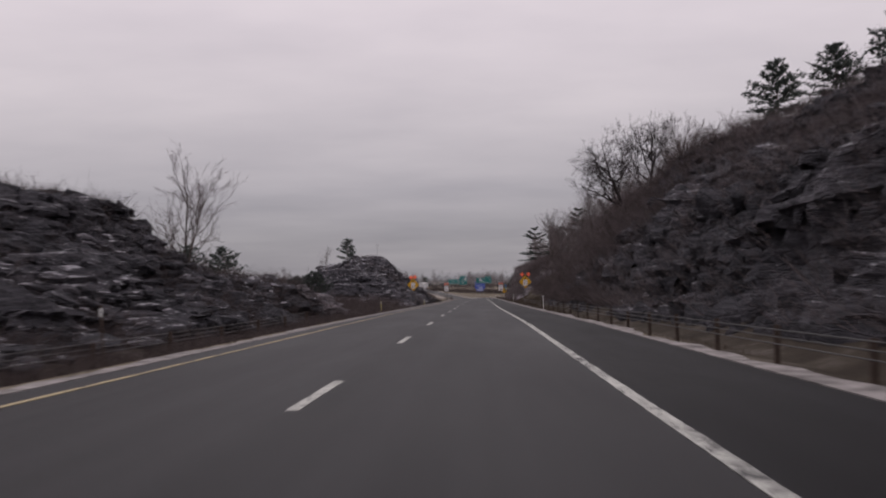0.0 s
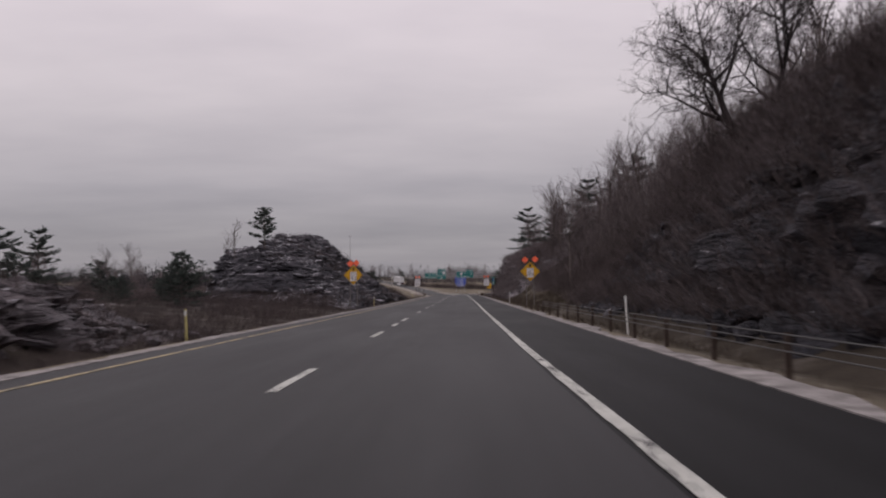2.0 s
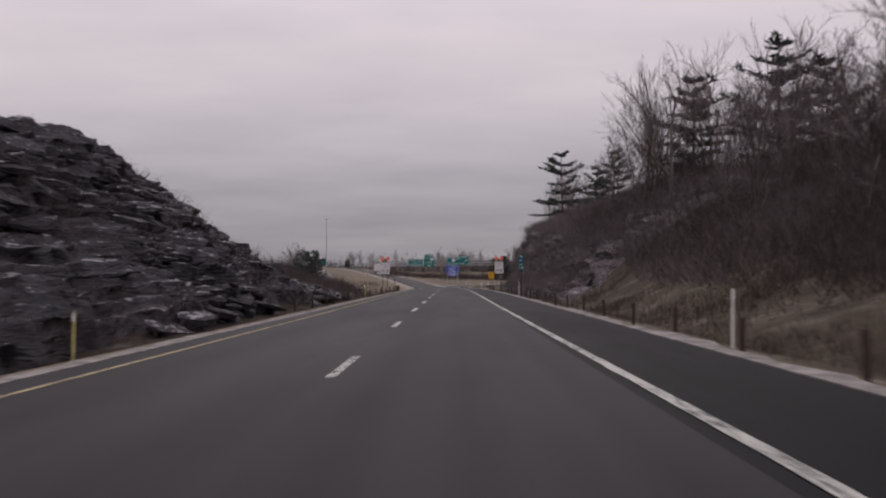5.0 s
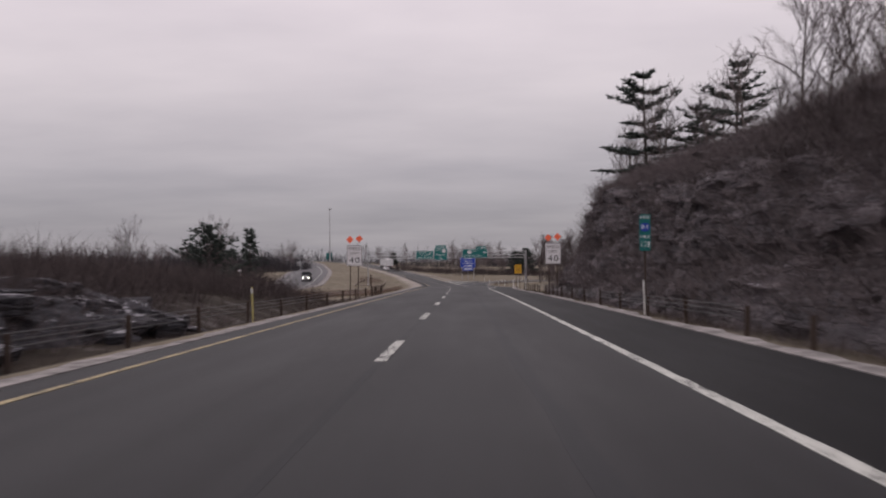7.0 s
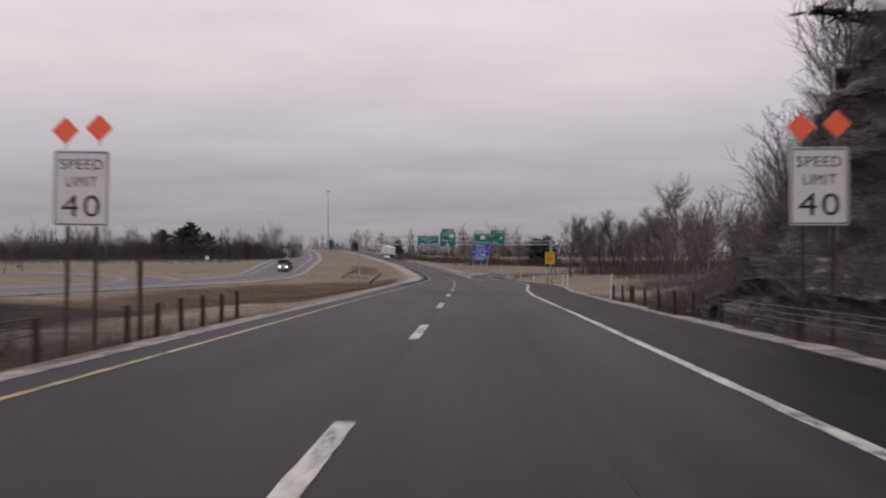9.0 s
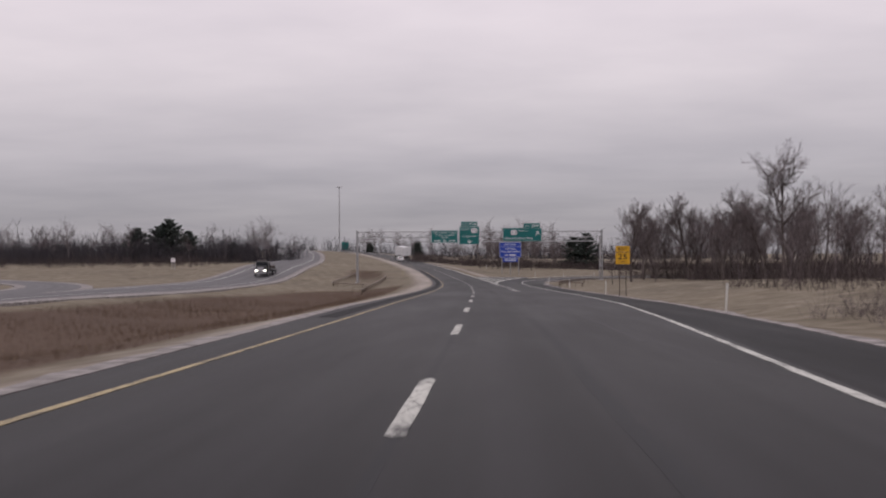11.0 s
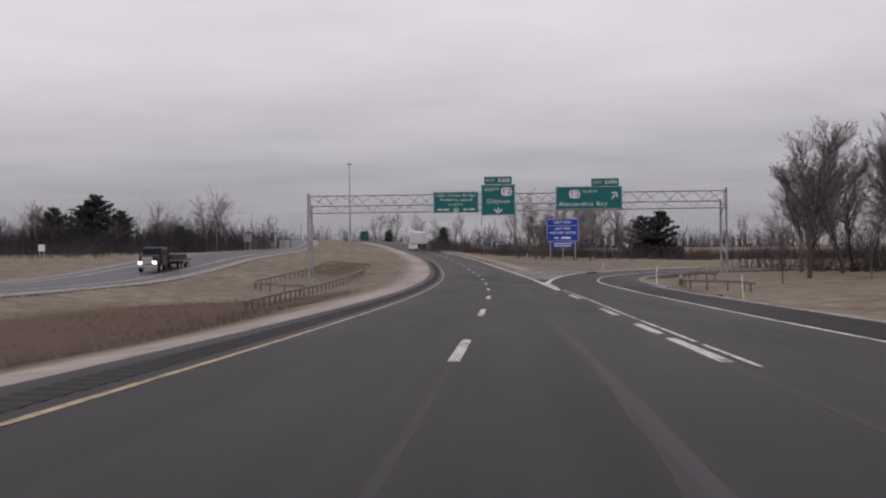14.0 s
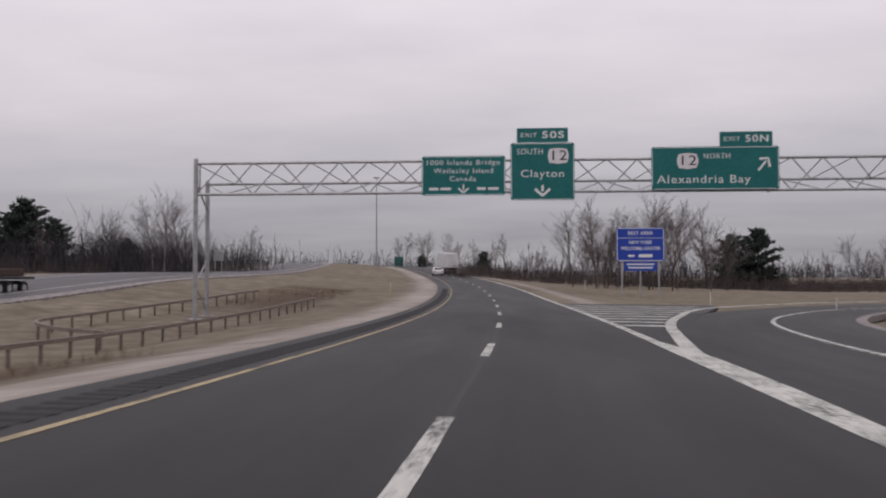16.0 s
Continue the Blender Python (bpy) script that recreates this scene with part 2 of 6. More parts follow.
DARK_TWIG = random_tone("dark_oak_twigs", [(0.024, 0.020, 0.021), (0.038, 0.031, 0.032), (0.06, 0.05, 0.05)])
# far hedges and woods: the blue-grey of distance haze is put into the colour
HAZED_TWIG = random_tone("hazed_far_twigs", [(0.032, 0.030, 0.035), (0.050, 0.046, 0.053), (0.080, 0.073, 0.082)])
BANK_GRASS = random_tone("dull_dead_grass", [(0.038, 0.030, 0.024), (0.071, 0.056, 0.043), (0.112, 0.090, 0.068)])
REED = random_tone("dry_reeds", [(0.075, 0.050, 0.038), (0.135, 0.095, 0.068), (0.22, 0.17, 0.125)])
CABLE = simple("weathered_steel_cable", (0.10, 0.098, 0.10), 0.6, 0.4, 0.2, 2.0)
POST_STEEL = simple("dull_post_steel", (0.17, 0.16, 0.155), 0.6, 0.3, 0.25, 3.0)
STEEL = simple("galvanised_steel", (0.36, 0.36, 0.37), 0.5, 0.6, 0.2, 2.0)
RUST = simple("rusted_steel", (0.072, 0.052, 0.044), 0.85, 0.2, 0.35, 5.0)
POST_WHITE = simple("white_plastic_post", (0.66, 0.66, 0.64), 0.5, vary=0.12)
POST_YELLOW = simple("yellow_plastic_post", (0.50, 0.44, 0.17), 0.5, vary=0.15)
SIGN_WHITE = simple("white_sign_sheeting", (0.70, 0.68, 0.70), 0.45, vary=0.06)
SIGN_BLACK = simple("black_sign_paint", (0.02, 0.02, 0.021), 0.5, vary=0.1)
SIGN_YELLOW = simple("yellow_sign_sheeting", (0.60, 0.33, 0.02), 0.45, vary=0.08)
SIGN_GREEN = simple("green_sign_sheeting", (0.011, 0.135, 0.135), 0.45, vary=0.10, scale=0.8)
SIGN_BLUE = simple("blue_sign_sheeting", (0.018, 0.055, 0.36), 0.45, vary=0.08)
SIGN_LETTER = simple("white_sign_letters", (0.70, 0.72, 0.72), 0.45, vary=0.05)
FLAG = simple("fluorescent_orange_flag", (1.0, 0.17, 0.085), 0.6, vary=0.08)
ALUMINIUM = simple("bare_aluminium", (0.42, 0.42, 0.43), 0.45, 0.7, 0.1)
WHITE_BOX = simple("white_trailer_panel", (0.62, 0.62, 0.63), 0.5, vary=0.08)
DARK_PAINT = simple("dark_vehicle_paint", (0.02, 0.021, 0.025), 0.35, vary=0.15, spec=0.5)
RUBBER = simple("black_rubber", (0.018, 0.018, 0.018), 0.85, vary=0.15)
GLASS_DARK = simple("dark_vehicle_glass", (0.02, 0.024, 0.028), 0.08, vary=0.05, spec=0.6)


def glow(name, col, power):
    m, nt, b = nodes(name)
    b.inputs["Base Color"].default_value = (*col, 1)
    b.inputs["Emission Color"].default_value, b.inputs["Emission Strength"].default_value = (*col, 1), power
    return m


HEADLIGHT = glow("lit_headlight", (1.0, 0.96, 0.86), 6.0)
TAILLIGHT = simple("red_tail_lamp", (0.35, 0.02, 0.02), 0.3, vary=0.05)

# ---- plan: the line between the lanes and its height ----
AXIS = [(-300, -2.05, 5.0), (-60, -2.05, 0.98), (0, -2.05, 0.02), (12.7, -2.05, -0.19), (48, -2.07, -0.74), (72, -2.12, -1.16), (96, -2.14, -1.59), (120, -2.12, -2.02),
        (132, -2.09, -2.23), (160, -2.02, -2.70), (191, -1.96, -3.20), (225, -2.0, -3.82), (248, -2.16, -4.28), (275, -2.5, -4.93), (304, -3.13, -5.65), (326, -3.72, -6.25),
        (349, -4.55, -6.84), (372, -5.62, -7.29), (384, -6.45, -7.48), (404, -8.1, -7.68), (428, -10.75, -7.74), (452, -14.0, -7.52), (480, -18.7, -6.95), (520, -27.5, -5.9),
        (560, -38.5, -4.4), (590, -47.6, -3.35), (620, -57.5, -2.5), (700, -90.0, -1.3), (800, -138.0, -1.2), (1000, -260.0, -1.0)]
AY, AX, AZ = (np.array(c, float) for c in zip(*AXIS))


def spline(ys, vs, q):
    """Smooth interpolation with tangents from the neighbours."""
    q = np.asarray(q, float)
    s = np.gradient(vs, ys)
    i = np.clip(np.searchsorted(ys, q) - 1, 0, len(ys) - 2)
    h = ys[i + 1] - ys[i]
    t = np.clip((q - ys[i]) / h, 0, 1)
    t2, t3 = t * t, t * t * t
    return (2 * t3 - 3 * t2 + 1) * vs[i] + (t3 - 2 * t2 + t) * h * s[i] + (3 * t2 - 2 * t3) * vs[i + 1] + (t3 - t2) * h * s[i + 1]


def ax(y):
    return spline(AY, AX, y)


def az(y):
    return spline(AY, AZ, y)


def tilt(y):
    """Crossfall of the carriageway, positive where it falls to the right."""
    return np.interp(y, [60, 120, 190, 260, 310, 400], [-0.011, -0.016, -0.010, -0.006, 0.009, 0.012])


def road_point(y, u, dz=0.0):
    """A place u metres to the right of the lane divider at y."""
    d = (ax(y + 0.5) - ax(y - 0.5))
    k = math.hypot(1, d)
    return Vector((float(ax(y)) + u / k, y - u * d / k, float(az(y)) - u * float(tilt(y)) + dz))


# Height of the land beside the road above the divider, by distance u from it.
LAND = [
    (-300, [(-300, 6), (-60, 7), (-30, 7.4), (-22, 6.2), (-16, 3.2), (-10, 0.2), (-7, -0.5), (-4.8, 0), (6.3, -0.12), (9, -0.6), (11.0, 0.2), (13, 4.6), (19, 9.0), (26, 10.6), (40, 12), (300, 14)]),
    (30, [(-300, 4), (-60, 6.5), (-30, 7.6), (-22, 6.6), (-16, 3.4), (-10, 0.2), (-7, -0.5), (-4.8, 0), (6.3, -0.12), (9, -0.6), (11.0, 0.2), (13, 4.8), (19, 9.2), (26, 10.8), (40, 12), (300, 14)]),
    (48, [(-300, 3), (-60, 5.5), (-30, 7.2), (-22, 6.6), (-16.9, 5.9), (-15.6, 4.0), (-12.5, 2.2), (-9.6, 0.8), (-8.0, -0.5), (-4.8, 0), (6.3, -0.12), (9, -0.6), (11.0, 0.2), (13, 4.9), (19, 9.6), (26, 11.2), (40, 12.3), (300, 14)]),
    (50.2, [(-300, 2), (-60, 3), (-30, 3.4), (-22, 3.1), (-16, 2.4), (-12.5, 1.9), (-10.0, 1.3), (-8.4, -0.5), (-7, -0.5), (-4.8, 0), (6.3, -0.12), (9, -0.6), (11.0, 0.2), (13, 4.9), (19, 9.6), (26, 11.2), (40, 12.3), (300, 14)]),
    (52, [(-300, 1.5), (-60, 2.2), (-30, 2.7), (-22, 2.5), (-16, 2.2), (-12.5, 1.9), (-10.0, 1.4), (-8.4, -0.5), (-7, -0.5), (-4.8, 0), (6.3, -0.12), (9, -0.6), (11.0, 0.2), (13, 5), (19, 9.8), (26, 11.4), (40, 12.5), (300, 14)]),
    (58.5, [(-300, 1.5), (-60, 2.2), (-30, 2.7), (-22, 2.5), (-16, 2.2), (-12.5, 1.9), (-10.0, 1.4), (-8.4, -0.5), (-7, -0.5), (-4.8, 0), (6.3, -0.12), (9, -0.6), (11.0, 0.2), (13, 5), (19, 10.4), (26, 12.4), (40, 13.2), (300, 14.5)]),
    (64, [(-300, 0.5), (-60, 1.2), (-30, 2.4), (-22, 2.3), (-16, 2.0), (-12.5, 1.8), (-10.4, 1.3), (-8.9, -0.5), (-7, -0.6), (-4.8, 0), (6.3, -0.12), (9, -0.6), (11.0, 0.2), (13, 5), (19, 11), (26, 13.4), (40, 14), (300, 15)]),
    (70, [(-300, 0.3), (-60, 1.0), (-30, 2.1), (-22, 2.2), (-16, 1.9), (-13, 1.5), (-11, 0.8), (-9.2, -0.5), (-7, -0.65), (-4.8, 0), (6.3, -0.12), (9, -0.6), (11.0, 0.25), (13, 4.9), (19, 11.4), (26, 14.0), (40, 15.2), (300, 16)]),
    (82, [(-300, -0.2), (-60, 0.6), (-30, 1.8), (-22, 1.9), (-16, 1.7), (-14, 1.3), (-12.2, 0.3), (-10, -0.5), (-7, -0.7), (-4.8, 0), (6.3, -0.12), (9, -0.6), (11.0, 0.3), (13, 4.3), (19, 10.5), (26, 13.8), (40, 16.4), (300, 18)]),
    (89, [(-300, -0.5), (-60, 0.2), (-30, 0.7), (-22, 0.6), (-16, 0.0), (-10, -0.55), (-7, -0.7), (-4.8, 0), (6.3, -0.12), (9, -0.6), (11.0, 0.25), (13, 3.8), (19, 10.1), (26, 13.0), (40, 16.2), (300, 18.4)]),
    (100, [(-300, -0.5), (-60, 0.2), (-30, 0.8), (-22, 0.6), (-16, 0.0), (-10, -0.6), (-7, -0.7), (-4.8, 0), (6.3, -0.12), (9, -0.6), (11.0, 0.2), (13, 3.0), (19, 10.0), (26, 12.0), (40, 16.5), (300, 19)]),
    (112, [(-300, -0.5), (-60, 0.2), (-30, 0.8), (-22, 0.6), (-16, 0.1), (-10, -0.5), (-7, -0.7), (-4.8, 0), (6.3, -0.12), (9, -0.6), (11.5, 0.1), (14, 1.4), (19, 5.2), (26, 8.6), (40, 15), (300, 18)]),
    (134, [(-300, -0.5), (-60, 0.2), (-30, 0.3), (-22, 0.5), (-16, 0.2), (-10, -0.3), (-7, -0.6), (-4.8, 0), (6.3, -0.12), (9, -0.6), (11.5, 0.1), (14, 0.8), (19, 3.0), (26, 6.6), (40, 13.5), (300, 17)]),
    (140, [(-300, -0.5), (-60, 0.2), (-30, 0.0), (-26, 0.2), (-22, 0.8), (-16, 0.7), (-10, 0.1), (-7, -0.6), (-4.8, 0), (6.3, -0.12), (9, -0.6), (11.5, 0.1), (14, 0.8), (19, 2.9), (26, 6.3), (40, 13), (300, 16.5)]),
    (146, [(-300, -0.5), (-60, 0.2), (-25, 0.2), (-22.6, 2.6), (-19.5, 5.2), (-15, 4.2), (-10, 1.0), (-7, -0.5), (-4.8, 0), (6.3, -0.12), (9, -0.6), (11.5, 0.1), (14, 0.8), (19, 2.8), (26, 6.0), (40, 12.5), (300, 16)]),
    (152, [(-300, -0.5), (-60, 0.2), (-26.2, 0.3), (-25.2, 5.0), (-21.2, 6.0), (-20.4, 6.9), (-15, 5.8), (-9.8, 1.6), (-7, -0.5), (-4.8, 0), (6.3, -0.12), (9, -0.6), (11.5, 0.1), (14, 0.8), (19, 2.8), (26, 6.0), (40, 12.5), (300, 16)]),
    (160, [(-300, -0.5), (-60, 0.2), (-27.8, 0.3), (-26.8, 6.3), (-21.2, 6.9), (-20.4, 8.1), (-17, 8.1), (-15, 7.0), (-9.5, 2.4), (-7, -0.4), (-4.8, 0), (6.3, -0.12), (9, -0.6), (11.5, 0.3), (14, 1.2), (19, 3.8), (26, 6.8), (40, 12), (300, 15)]),
    (170, [(-300, -0.5), (-60, 0.2), (-29.8, 0.5), (-28, 5.8), (-21.2, 6.7), (-20.4, 8.0), (-17.5, 7.7), (-15, 6.0), (-9.5, 1.6), (-7, -0.4), (-4.8, 0), (6.3, -0.12), (9, -0.6), (11.5, 0.3), (14, 1.4), (19, 4.6), (26, 7.4), (40, 12), (300, 15)]),
    (186, [(-300, -0.5), (-60, 0), (-32, 0.4), (-27, 1.2), (-21, 2.2), (-15, 1.8), (-9.5, 0.7), (-7, -0.4), (-4.8, 0), (6.3, -0.12), (9, -0.5), (11.0, 0.8), (13, 3.4), (19, 7.4), (26, 8.8), (40, 11.5), (300, 14)]),
    (204, [(-300, -0.5), (-60, 0), (-30, 0.8), (-22, 1.0), (-16, 1.0), (-10, 0.4), (-7, -0.5), (-4.8, 0), (6.3, -0.12), (9, -0.5), (10.6, 0.9), (12.6, 5.4), (19, 8.8), (26, 9.6), (40, 11.5), (300, 13)]),
    (226, [(-300, -1.6), (-60, -0.6), (-30, 0.5), (-22, 0.8), (-16, 0.8), (-11, 0.45), (-8.6, -0.4), (-7, -0.55), (-4.8, 0), (6.3, -0.12), (9, -0.5), (10.5, 0.85), (12.4, 6.4), (19, 9.3), (26, 10.0), (40, 11.2), (300, 12.4)]),
    (234, [(-300, -2), (-60, -1), (-30, -0.4), (-22, -0.4), (-16, -0.6), (-10, -0.7), (-7, -0.6), (-4.8, 0), (6.3, -0.12), (9, -0.5), (10.4, 0.82), (12.25, 6.9), (19, 9.55), (26, 10.15), (40, 11.05), (300, 12.1)]),
    (239, [(-300, -2), (-60, -1), (-30, -0.4), (-22, -0.4), (-16, -0.6), (-10, -0.7), (-7, -0.6), (-4.8, 0), (6.3, -0.12), (9, -0.5), (10.4, 0.8), (12.2, 7.0), (19, 9.6), (26, 10.2), (40, 11), (300, 12)]),
    (249, [(-300, -2), (-60, -1), (-30, -0.6), (-22, -0.8), (-16, -0.9), (-10, -0.8), (-7, -0.6), (-4.8, 0), (6.3, -0.12), (9, -0.5), (11.5, -0.2), (14, 2.4), (17, 8.6), (26, 9.6), (40, 10), (300, 11)]),
    (258, [(-300, -2), (-60, -1), (-30, -0.7), (-22, -0.9), (-16, -1.0), (-10, -0.8), (-7, -0.5), (-4.8, 0), (6.3, -0.12), (9, -0.4), (11.5, -0.3), (14, 0.1), (20, 1.4), (26, 3.4), (40, 5), (300, 8)]),
    (268, [(-300, -2), (-60, -1), (-30, -0.8), (-22, -1.0), (-16, -1.1), (-10, -0.8), (-7, -0.5), (-4.8, 0), (6.3, -0.12), (9, -0.4), (11.5, -0.4), (14, -0.2), (20, 0.4), (26, 1.2), (40, 3), (300, 6)]),
    (300, [(-300, -2), (-60, -0.6), (-30, -0.8), (-22, -1.5), (-16, -1.7), (-10, -0.9), (-7, -0.35), (-4.8, 0), (6.3, -0.05), (9, -0.1), (11.5, -0.5), (14, -0.8), (20, 0.0), (26, 0.8), (40, 1.8), (300, 3)]),
    (350, [(-300, -1), (-60, -0.3), (-34, -0.3), (-24, -1.7), (-16, -1.8), (-10, -0.8), (-7, -0.3), (-4.8, 0), (6.3, 0), (9, -0.05), (11.5, -0.3), (14, -0.5), (20, 0.1), (26, 0.8), (40, 1.0), (300, 1)]),
    (404, [(-300, 0), (-60, 0), (-32, -0.3), (-24, -1.0), (-16, -1.3), (-10, -0.6), (-7, -0.2), (-4.8, 0), (6.3, 0), (9, -0.02), (14, -0.2), (20, -0.5), (30, 0.0), (40, 0.2), (60, 0), (300, 0)]),
    (462, [(-300, 1), (-60, 1.8), (-44, 1.7), (-30, 1.3), (-22, 0.6), (-16, 0.1), (-10, -0.1), (-7, -0.1), (-4.8, 0), (6.3, 0), (9, -0.2), (14, -0.5), (20, -0.8), (30, -0.9), (40, -1), (60, -1), (300, -1)]),
    (560, [(-300, 0), (-60, 0.4), (-24, 0.9), (-18, 0.9), (-13, 0.7), (-10, 0.3), (-7, 0), (-4.8, 0), (6.3, 0), (9, -0.3), (14, -0.8), (20, -1.2), (30, -1.6), (40, -2), (60, -3), (300, -4)]),
    (800, [(-300, 0), (-60, 0.5), (-24, 0.5), (-18, 0.4), (-13, 0.2), (-10, 0.1), (-7, 0), (-4.8, 0), (6.3, 0), (9, -0.3), (14, -0.8), (20, -1.2), (30, -1.6), (40, -2.5), (60, -4), (300, -6)]),
]
LAND_Y = np.array([s[0] for s in LAND], float)


def land_offset(u, y):
    """Height of the land against the divider, blended between the stations."""
    u, y = np.asarray(u, float), np.asarray(y, float)
    rows = np.stack([np.interp(u, [p[0] for p in prof], [p[1] for p in prof]) for _, prof in LAND])
    i = np.clip(np.searchsorted(LAND_Y, y) - 1, 0, len(LAND_Y) - 2)
    t = np.clip((y - LAND_Y[i]) / (LAND_Y[i + 1] - LAND_Y[i]), 0, 1)
    t = t * t * (3 - 2 * t)
    idx = np.arange(u.size).reshape(u.shape)
    flat = rows.reshape(len(LAND), -1)
    return flat[i, idx] * (1 - t) + flat[i + 1, idx] * t


def land(x, y):
    """Height of the land at a place."""
    x, y = np.atleast_1d(np.asarray(x, float)), np.atleast_1d(np.asarray(y, float))
    yc = np.clip(y, -300, 1000)
    d = ax(yc + 0.5) - ax(yc - 0.5)
    w = np.clip(1.0 - np.abs(x - ax(yc)) / 150.0, 0, 1)
    yf = np.clip(yc + (x - ax(yc)) * d / (1 + d * d) * w, -300, 1000)
    d2 = ax(yf + 0.5) - ax(yf - 0.5)
    u = (x - ax(yf)) * np.sqrt(1 + d2 * d2) * w + (x - ax(yc)) * (1 - w)
    z = az(yf) + land_offset(u, yf) - np.clip(u, -6, 8) * tilt(yf)
    far = np.clip((np.abs(x - ax(yc)) - 120) / 200, 0, 1)
    far = np.maximum(far, np.clip((y - 620) / 300, 0, 1))
    return z * (1 - far) + np.where(y < 240, np.clip(z, -9, 4), -6.5) * far


def gz(x, y):
    return float(land(x, y)[0])

# ---- mesh helpers ----


def mesh_object(name, verts, faces, mat, parent=None, label="", smooth=False):
    me = bpy.data.meshes.new(name)
    me.from_pydata([tuple(v) for v in verts], [], faces)
    me.materials.append(mat)
    if smooth:
        me.polygons.foreach_set("use_smooth", [True] * len(me.polygons))
    ob = new(name, me)
    if parent:
        ob.parent = parent
    if label:
        tagged(ob, label)
    return ob


def part(name, bm, mat, parent, label=""):
    me = bpy.data.meshes.new(name)
    bm.to_mesh(me)
    bm.free()
    me.materials.append(mat)
    ob = new(name, me)
    ob.parent = parent
    if label:
        tagged(ob, label)
    return ob


def thing(name, m, label, category, group=""):
    ob = new(name)
    ob.matrix_world = m
    ob.empty_display_size = 0.3
    return tagged(ob, label, category, group)


def box(bm, c, s, rot=None, bevel=0.0):
    geo = bmesh.ops.create_cube(bm, size=1.0)
    m = Matrix.Translation(c) @ (rot or Matrix()) @ Matrix.Diagonal((*s, 1))
    bmesh.ops.transform(bm, matrix=m, verts=geo["verts"])
    if bevel:
        edges = list({e for v in geo["verts"] for e in v.link_edges})
        bmesh.ops.bevel(bm, geom=edges, offset=bevel, segments=2, affect="EDGES", profile=0.6)
    return bm


def rod(bm, a, b, r, seg=8, r2=None):
    a, b = Vector(a), Vector(b)
    d = b - a
    m = Matrix.Translation((a + b) / 2) @ d.to_track_quat("Z", "Y").to_matrix().to_4x4()
    bmesh.ops.create_cone(bm, cap_ends=True, segments=seg, radius1=r, radius2=r if r2 is None else r2, depth=d.length, matrix=m)
    return bm


def boxed(name, c, s, mat, parent, label="", rot=None, bevel=0.0):
    return part(name, box(bmesh.new(), c, s, rot, bevel), mat, parent, label)


def rodded(name, a, b, r, mat, parent, label="", seg=8):
    return part(name, rod(bmesh.new(), a, b, r, seg), mat, parent, label)


def letters(text, size, mat, parent, at, name="lettering", width=None, bold=0.0):
    """Raised lettering in the plane x, z, facing -y, centred at the place given."""
    cu = bpy.data.curves.new(name, "FONT")
    cu.body, cu.size, cu.align_x, cu.align_y, cu.extrude, cu.resolution_u = text, size, "CENTER", "CENTER", 0.004, 3
    cu.offset = bold
    cu.space_character = 1.12
    tmp = new("tmp", cu)
    me = bpy.data.meshes.new_from_object(tmp.evaluated_get(bpy.context.evaluated_depsgraph_get()))
    bpy.data.objects.remove(tmp)
    me.name = name
    me.materials.clear()
    me.materials.append(mat)
    ob = new(name, me)
    ob.parent = parent
    k = 1.0
    if width:
        xs = [v.co.x for v in me.vertices]
        k = width / max(1e-6, max(xs) - min(xs))
    ob.matrix_basis = Matrix.Translation(at) @ Euler((radians(90), 0, 0)).to_matrix().to_4x4() @ Matrix.Diagonal((k, 1, 1, 1))
    return ob


def rounded_panel(bm, w, h, t, r, c=(0, 0, 0)):
    """An upright plate with rounded corners, in the plane x, z."""
    ring = []
    for cx, cz, a0 in ((w / 2 - r, h / 2 - r, 0), (-w / 2 + r, h / 2 - r, 90), (-w / 2 + r, -h / 2 + r, 180), (w / 2 - r, -h / 2 + r, 270)):
        for k in range(5):
            a = radians(a0 + 22.5 * k)
            ring.append((cx + r * math.cos(a), cz + r * math.sin(a)))
    f = [bm.verts.new((c[0] + x, c[1] - t / 2, c[2] + z)) for x, z in ring]
    g = [bm.verts.new((c[0] + x, c[1] + t / 2, c[2] + z)) for x, z in ring]
    bm.faces.new(f)
    bm.faces.new(g[::-1])
    n = len(ring)
    for i in range(n):
        bm.faces.new((f[i], g[i], g[(i + 1) % n], f[(i + 1) % n]))
    return bm


# ---- ground ----


def stations(parts):
    out = []
    for a, b, step in parts:
        out += list(np.arange(a, b, step))
    return np.array(out + [parts[-1][1]])


def right_edge(y):
    """The right edge line, which leaves the lane for the exit."""
    return float(np.interp(y, [-300, 10, 32, 66, 102, 116, 130, 160, 190, 225, 245, 255, 268, 285, 300, 320, 372, 386], [3.58, 3.58, 3.67, 3.51, 3.60, 3.68, 3.68, 3.60, 3.60, 3.67, 3.75, 3.87, 4.5, 5.9, 7.0, 7.6, 7.75, 8.3]))


def right_pave(y):
    return float(np.interp(y, [-300, 30, 60, 135, 160, 245, 262, 280, 300, 330, 372, 386], [5.9, 5.85, 5.66, 5.68, 5.78, 5.85, 6.4, 8.0, 9.3, 9.9, 10.2, 10.8]))


# plan of the exit ramp
RAMP = [(372, 1.9), (386, 1.1), (394, 0.9), (404, 1.2), (412, 2.2), (420, 4.2), (428, 7.6), (435, 12.5), (441, 19.0), (446, 28.0), (449, 40.0), (450, 60.0), (449, 110.0)]


def polyline(points, step=1.5):
    """Evenly spaced places along a rounded polyline of (x, y)."""
    p = np.array(points, float)
    d = np.r_[0, np.cumsum(np.hypot(*np.diff(p, axis=0).T))]
    q = np.linspace(0, d[-1], max(2, int(d[-1] / step)))
    return np.stack([spline(d, p[:, 0], q), spline(d, p[:, 1], q)], 1)


